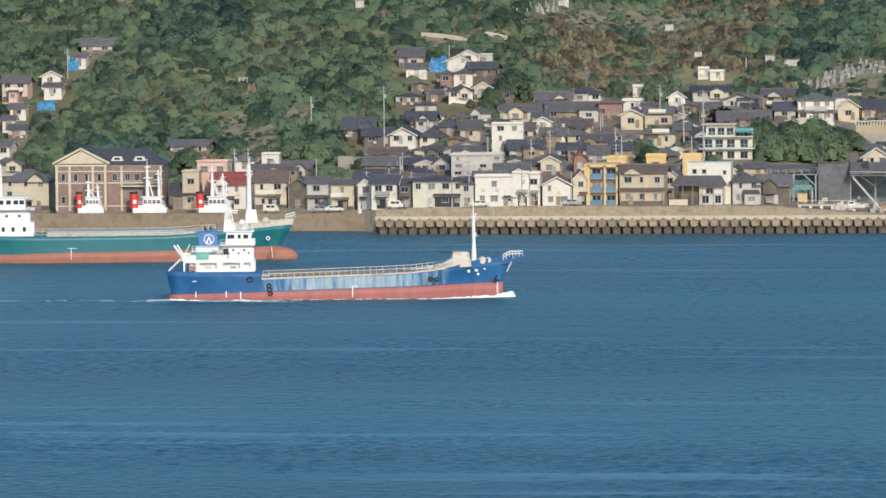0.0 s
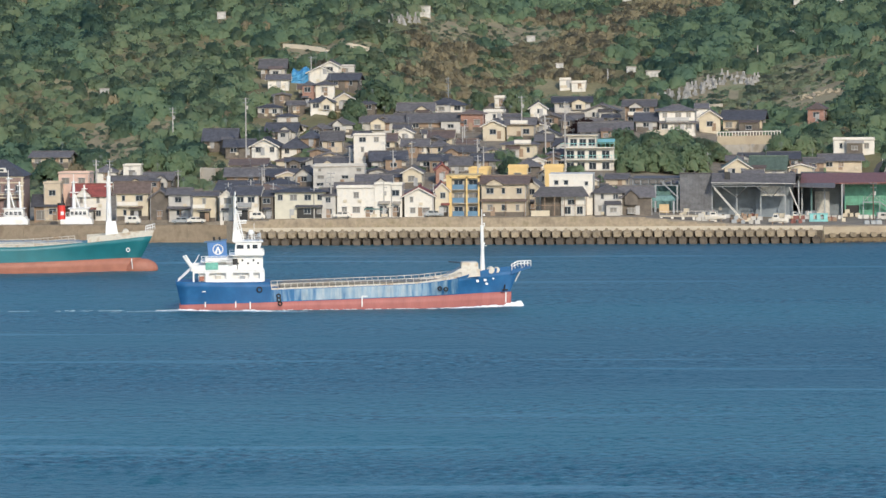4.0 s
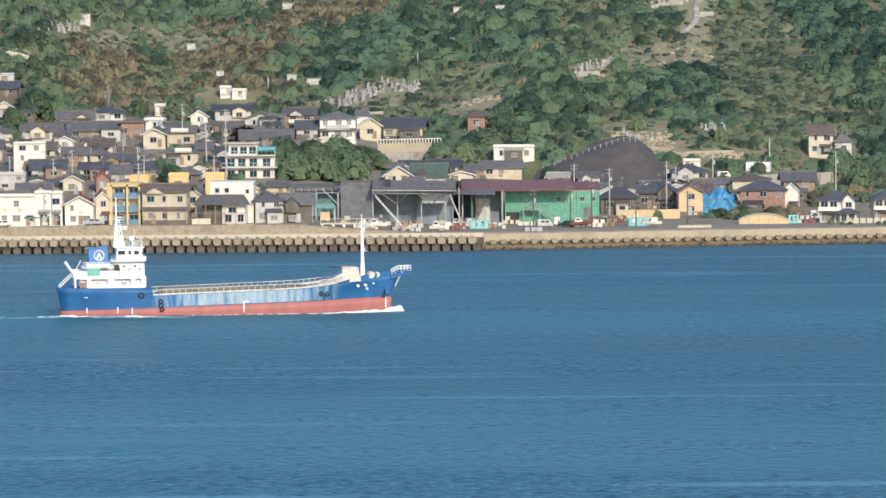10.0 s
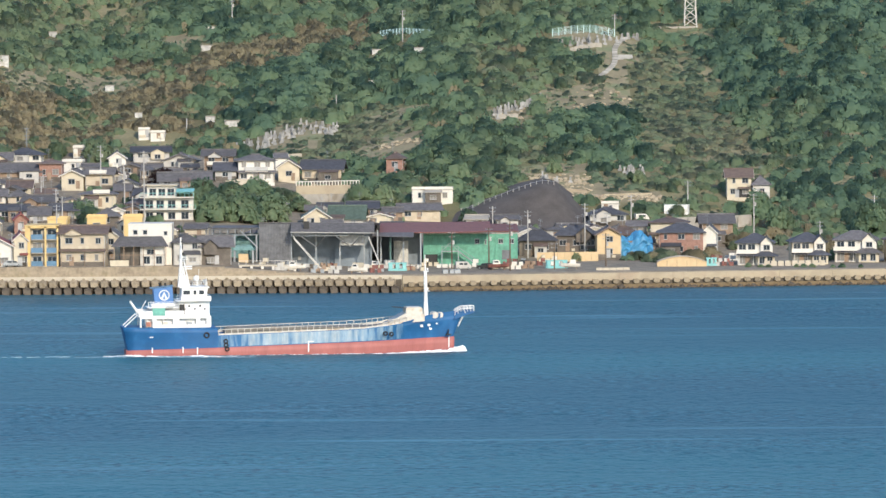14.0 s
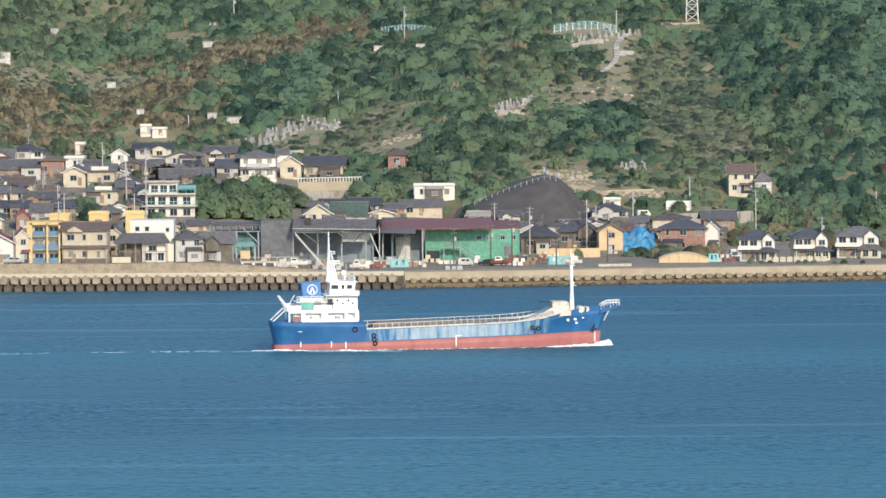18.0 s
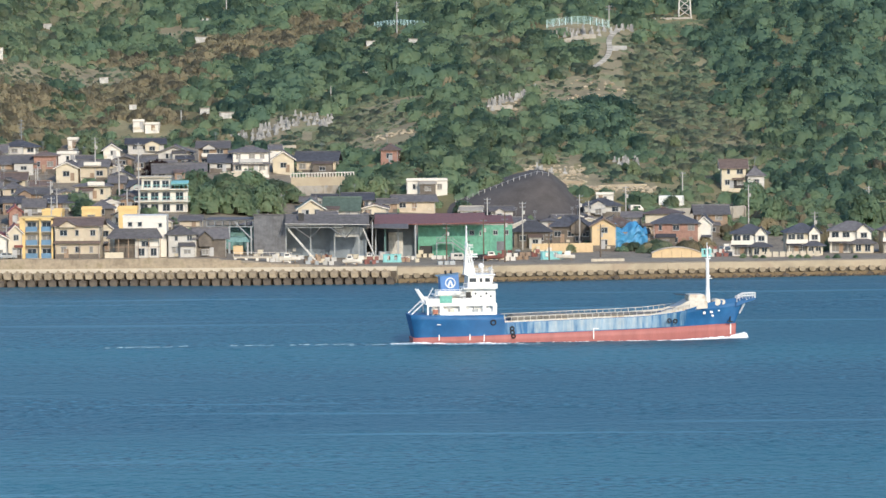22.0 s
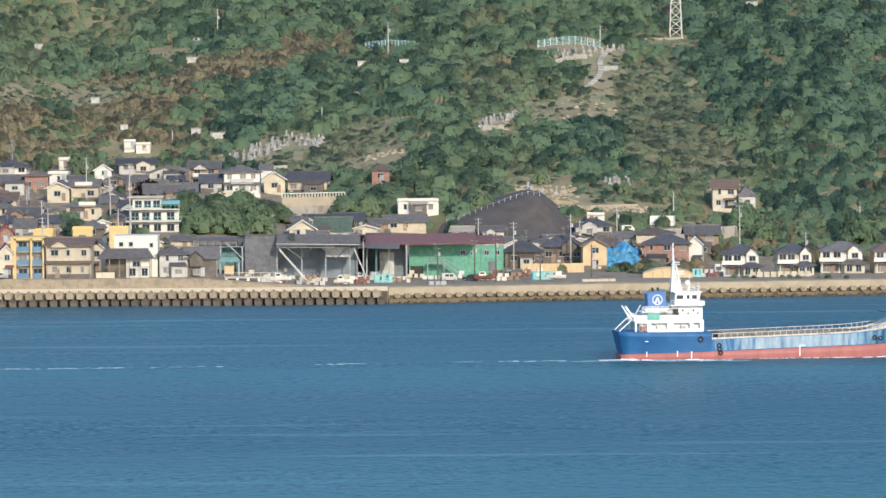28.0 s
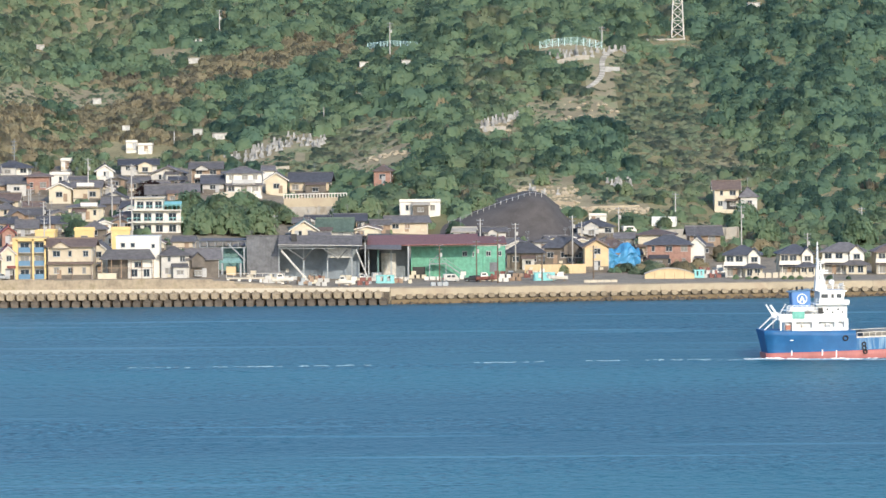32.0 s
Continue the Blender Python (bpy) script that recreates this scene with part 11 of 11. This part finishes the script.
gravestone(-38.6, 1408.0, 2.1)
gravestone(-49.8, 1402.5, 1.9)
gravestone(-48.6, 1403.5, 2.2)
gravestone(-49.2, 1404.0, 2.1)
gravestone(-48.1, 1403.0, 1.3)
gravestone(-48.4, 1402.5, 1.3)
gravestone(-51.8, 1403.0, 1.3)
gravestone(-47.8, 1402.5, 1.5)
gravestone(44.1, 1458.5, 2.2)
gravestone(39.0, 1456.0, 1.5)
gravestone(35.1, 1452.5, 2.1)
gravestone(48.7, 1459.0, 1.3)
gravestone(44.5, 1457.5, 2.2)
gravestone(48.6, 1463.0, 1.9)
gravestone(46.6, 1458.5, 2.1)
gravestone(41.4, 1456.5, 1.8)
gravestone(50.2, 1464.0, 1.4)
gravestone(40.9, 1453.5, 2.2)
gravestone(41.4, 1455.0, 1.4)
gravestone(40.7, 1458.5, 1.7)
gravestone(46.6, 1460.0, 2.2)
gravestone(44.3, 1460.5, 2.3)
gravestone(52.2, 1464.5, 1.5)
gravestone(36.8, 1456.5, 2.2)
gravestone(50.3, 1465.0, 1.4)
gravestone(41.5, 1457.5, 2.0)
gravestone(46.1, 1456.5, 1.4)
gravestone(42.8, 1459.5, 1.1)
gravestone(39.7, 1458.5, 2.3)
gravestone(41.1, 1454.5, 2.0)
gravestone(46.8, 1457.5, 2.0)
gravestone(44.6, 1456.5, 1.8)
gravestone(42.3, 1455.5, 1.7)
gravestone(36.1, 1453.0, 1.4)
gravestone(55.3, 1469.0, 1.5)
gravestone(54.8, 1472.5, 2.2)
gravestone(54.4, 1472.5, 1.3)
gravestone(58.0, 1473.0, 1.8)
gravestone(56.0, 1472.5, 2.1)
gravestone(58.3, 1469.5, 2.2)
gravestone(55.7, 1469.5, 1.8)
gravestone(53.8, 1468.0, 1.5)
gravestone(57.2, 1471.0, 1.1)
gravestone(55.4, 1469.0, 1.9)
gravestone(55.5, 1470.5, 1.5)
gravestone(58.0, 1470.0, 2.2)
gravestone(24.8, 1401.5, 1.7)
gravestone(29.8, 1409.5, 2.0)
gravestone(21.8, 1399.0, 1.4)
gravestone(18.2, 1393.0, 2.2)
gravestone(24.3, 1400.0, 2.1)
gravestone(21.0, 1397.5, 1.8)
gravestone(22.9, 1400.0, 1.1)
gravestone(20.9, 1400.0, 2.2)
gravestone(26.5, 1404.5, 1.6)
gravestone(22.7, 1401.5, 2.3)
gravestone(26.7, 1404.5, 1.9)
gravestone(27.0, 1404.0, 1.3)
gravestone(17.9, 1389.0, 1.4)
gravestone(25.9, 1402.5, 2.1)
gravestone(20.3, 1398.0, 1.7)
gravestone(17.0, 1393.5, 2.2)
gravestone(18.8, 1396.5, 2.3)
gravestone(17.9, 1396.0, 2.2)
gravestone(25.3, 1402.0, 1.2)
gravestone(20.1, 1394.0, 1.3)
gravestone(20.0, 1398.0, 2.3)
gravestone(20.0, 1395.5, 2.2)
gravestone(18.5, 1395.0, 2.0)
gravestone(17.9, 1394.0, 1.3)
gravestone(17.1, 1393.5, 2.3)
gravestone(23.2, 1398.5, 1.3)
gravestone(50.8, 1338.0, 1.9)
gravestone(54.3, 1339.5, 1.9)
gravestone(53.8, 1344.0, 1.3)
gravestone(49.6, 1340.5, 1.7)
gravestone(51.5, 1339.0, 2.0)
gravestone(48.5, 1342.5, 1.4)
gravestone(51.9, 1340.5, 1.5)
gravestone(51.4, 1338.5, 1.3)
gravestone(51.9, 1343.0, 1.1)
gravestone(50.5, 1339.5, 2.2)
gravestone(51.3, 1342.5, 2.0)
gravestone(50.7, 1342.0, 1.7)
gravestone(51.1, 1343.5, 1.1)
gravestone(54.3, 1342.5, 1.2)
gravestone(-127.1, 1439.5, 1.7)
gravestone(-120.5, 1456.0, 1.8)
gravestone(-123.6, 1446.0, 1.1)
gravestone(-125.1, 1446.5, 1.2)
gravestone(-129.4, 1439.0, 1.5)
gravestone(-124.4, 1447.5, 1.9)
gravestone(-123.2, 1444.5, 1.4)
gravestone(-126.8, 1441.5, 1.5)
gravestone(-122.2, 1451.0, 1.2)
gravestone(-120.8, 1449.5, 1.3)
gravestone(-122.9, 1451.5, 2.1)
gravestone(-122.1, 1448.0, 2.0)
gravestone(-123.9, 1448.0, 1.2)
gravestone(-124.5, 1447.0, 1.7)
gravestone(-127.0, 1439.0, 2.2)
gravestone(-127.9, 1443.5, 1.7)
gravestone(-121.0, 1455.0, 1.6)
gravestone(-130.1, 1435.0, 1.4)
gravestone(-120.4, 1451.0, 1.3)
gravestone(-119.7, 1451.0, 1.1)
gravestone(-131.5, 1435.5, 1.6)
gravestone(-129.6, 1437.0, 1.9)
gravestone(-124.6, 1444.5, 1.2)
gravestone(-126.7, 1445.0, 2.0)
gravestone(29.7, 1333.5, 1.8)
gravestone(28.5, 1335.0, 2.2)
gravestone(29.2, 1332.5, 1.6)
gravestone(29.5, 1331.0, 1.7)
gravestone(31.5, 1331.0, 1.3)
gravestone(32.1, 1331.5, 1.8)
gravestone(31.6, 1329.0, 1.9)
gravestone(35.5, 1331.5, 1.5)
gravestone(29.4, 1333.5, 1.5)
gravestone(29.0, 1333.5, 1.5)
terrace_wall(-154.0, 1416.5, -142.0, 1412.0, 1.2, CONC_LIGHT, "pale concrete wall of a hillside road")
terrace_wall(-141.9, 1411.0, -126.4, 1412.5, 1.1, CONC_LIGHT, "pale concrete wall of a hillside road")
terrace_wall(-32.7, 1312.0, -18.3, 1326.0, 2.4, CONC, "tall pale retaining wall with buttresses below the houses")
terrace_wall(57.3, 1290.5, 79.3, 1298.5, 3.1, CONC, "grey terrace wall behind the houses")
terrace_wall(-40.7, 1385.0, -33.9, 1382.0, 0.9, CONC_LIGHT, "white terrace wall under the graveyard")
terrace_wall(17.1, 1389.5, 23.4, 1390.0, 1.2, CONC, "stone terrace wall of the small graveyard")
terrace_wall(37.0, 1449.0, 47.8, 1455.5, 1.2, CONC, "stone terrace wall among the graves")
terrace_wall(51.8, 1445.5, 56.0, 1448.0, 1.4, STONE, "pale stone wall beside the steps")
terrace_wall(64.7, 1483.0, 76.1, 1486.0, 0.6, CONC, "pale footing wall of the lattice tower")
terrace_wall(43.6, 1319.0, 55.8, 1320.5, 0.6, CONC_TAN, "pale stone bank below the hill")
terrace_wall(31.0, 1324.5, 39.5, 1322.0, 0.8, CONC_TAN, "pale broken stone bank")
terrace_wall(-52.1, 1330.5, -40.9, 1340.5, 1.4, CONC_LIGHT, "white garden wall below the villa")
terrace_wall(-184.4, 1295.5, -173.3, 1297.5, 1.1, CONC, "grey garden wall by the slope")
terrace_wall(-161.0, 1290.0, -146.5, 1286.5, 3.3, CONC, "dark stone terrace wall under the houses")
terrace_wall(-117.7, 1463.0, -120.3, 1456.0, 1.3, WHITE, "white low wall by the shrine")
stone_steps(46.2, 1428.0, 55.6, 1470.0)
mesh_fence(34.3, 1465.5, 51.7, 1468.0, 2.2)
mesh_fence(-14.2, 1505.0, 0.0, 1485.0, 1.7)
hut(-3.2, 1470.0, 2.5, 1.5)
hut(-15.2, 1483.5, 2.4, 1.0)
hut(-63.9, 1502.0, 3.4, 1.3)
hut(-63.9, 1521.5, 3, 1.2)
hut(-108.4, 1510.0, 2.4, 1.2)
hut(-89.4, 1463.0, 2.4, 1.4)
hut(-53.8, 1422.5, 4, 1.3)
hut(-15.6, 1442.5, 2.4, 1.2)
hut(-174.0, 1444.0, 2.4, 1.6)
hut(-196.0, 1368.0, 2.4, 1.2)
hut(-119.1, 1460.5, 3.6, 2.6)
hut(96.4, 1502.5, 3.5, 1.4)
hut(-59.9, 1427.5, 2.6, 1.3)
hut(-53.9, 1422.0, 3.0, 1.4)
hut(-79.8, 1434.0, 2, 1)
tree(-68.0, 1331.5, 4.2, 0.8, 0.5, 255, "dark maroon-leaved tree beside the houses", MAROON_LEAF)
tree(-11.9, 1320.5, 4, 1, 0.4, 256)
tree(-18.2, 1318.5, 4, 1, 0.3, 257)
tree(-59.6, 1275.5, 5, 1, 0.2, 258)
tree(-52.5, 1268.5, 5, 1, 0.25, 259)
tree(-45.7, 1269.5, 5, 1, 0.2, 260)
tree(-39.0, 1276.5, 5, 1, 0.25, 261)
tree(-57.0, 1295.0, 5, 1, 0.2, 262)
tree(-49.8, 1290.0, 5, 1, 0.3, 263)
tree(-43.2, 1300.0, 5, 1, 0.2, 264)
tree(-82.1, 1263.5, 3.5, 0.9, 0.2, 265)
tree(-87.1, 1278.0, 3, 0.9, 0.3, 266)
tree(-213.7, 1202.5, 3, 1.1, 0.1, 267)
tree(-184.0, 1226.0, 1.8, 1, 0.1, 268)
tree(-128.2, 1345.5, 4, 1, 0.2, 269)
tree(-124.4, 1360.5, 5, 1.1, 0.2, 270)
tree(-99.2, 1389.5, 3, 1, 0.3, 271)
tree(-167.3, 1295.5, 4.5, 1, 0.15, 272)
tree(-174.1, 1298.0, 4, 1, 0.2, 273)
tree(-155.3, 1290.0, 3, 0.8, 0.4, 274)
tree(-199.5, 1291.5, 4, 1, 0.15, 275)
tree(-84.2, 1272.0, 3.5, 1, 0.2, 276)
tree(71.3, 1280.0, 4, 1.1, 0.1, 277)
tree(85.7, 1288.5, 4, 1.2, 0.15, 278)
tree(81.1, 1303.5, 4.5, 1.2, 0.1, 279)
tree(95.2, 1232.0, 2, 1, 0.2, 280)
tree(106.9, 1277.0, 5, 1.2, 0.1, 281)
tree(16.5, 1313.0, 4, 1, 0.3, 282)
tree(-86.4, 1376.0, 4, 1, 0.5, 283)
tree(-88.5, 1385.5, 4, 1, 0.4, 284)
tree(9.3, 1291.0, 3, 1, 0.3, 285)
tarpaulin(-245.5, 1351.0, 4.4, 2.6, 5)
tarpaulin(-244.4, 1386.0, 2.8, 3.8, 4)
tarpaulin(-145.2, 1383.5, 5.4, 4.2, 5)
tarpaulin(48.8, 1243.5, 7.2, 6.4, 6)
rubble(25, 1316, 41, 1338, 220, 1)
rubble(41, 1315, 58, 1320, 110, 5)
rubble(16, 1389, 25, 1400, 40, 2)
rubble(-14, 1374, -3, 1380, 40, 3)
rubble(38, 1398, 54, 1418, 40, 4)

grow_woods()

# ---- movement ----


def motions():
    rows = []
    for i in range(9):
        t = 4.0 * i
        k = t - 16
        rows.append((t, pose(-11.04 + 6.612 * k + 0.0006 * k * k, 956.62 + 0.8671 * k - 0.0009 * k * k, 0.04 * math.sin(t * 0.9), 0.3 * math.sin(t * 0.7), 0, 7.0)))
    walk(coaster, rows)
    walk(wake, [(t, pose(m.translation.x, m.translation.y, 0, 0, 0, 7.0)) for t, m in rows])
    walk(teal_ship, [(0.0, pose(-178.5, 1062.5, 0, 0, 0, 9.0)), (16.0, pose(-180.0, 1062.3, 0, 0, 0, 9.0)), (32.0, pose(-181.5, 1062.1, 0, 0, 0, 9.0))])
    walk(water, [(0.0, pose(0, 0, 0)), (32.0, pose(9.0, -14.0, 0))])


motions()
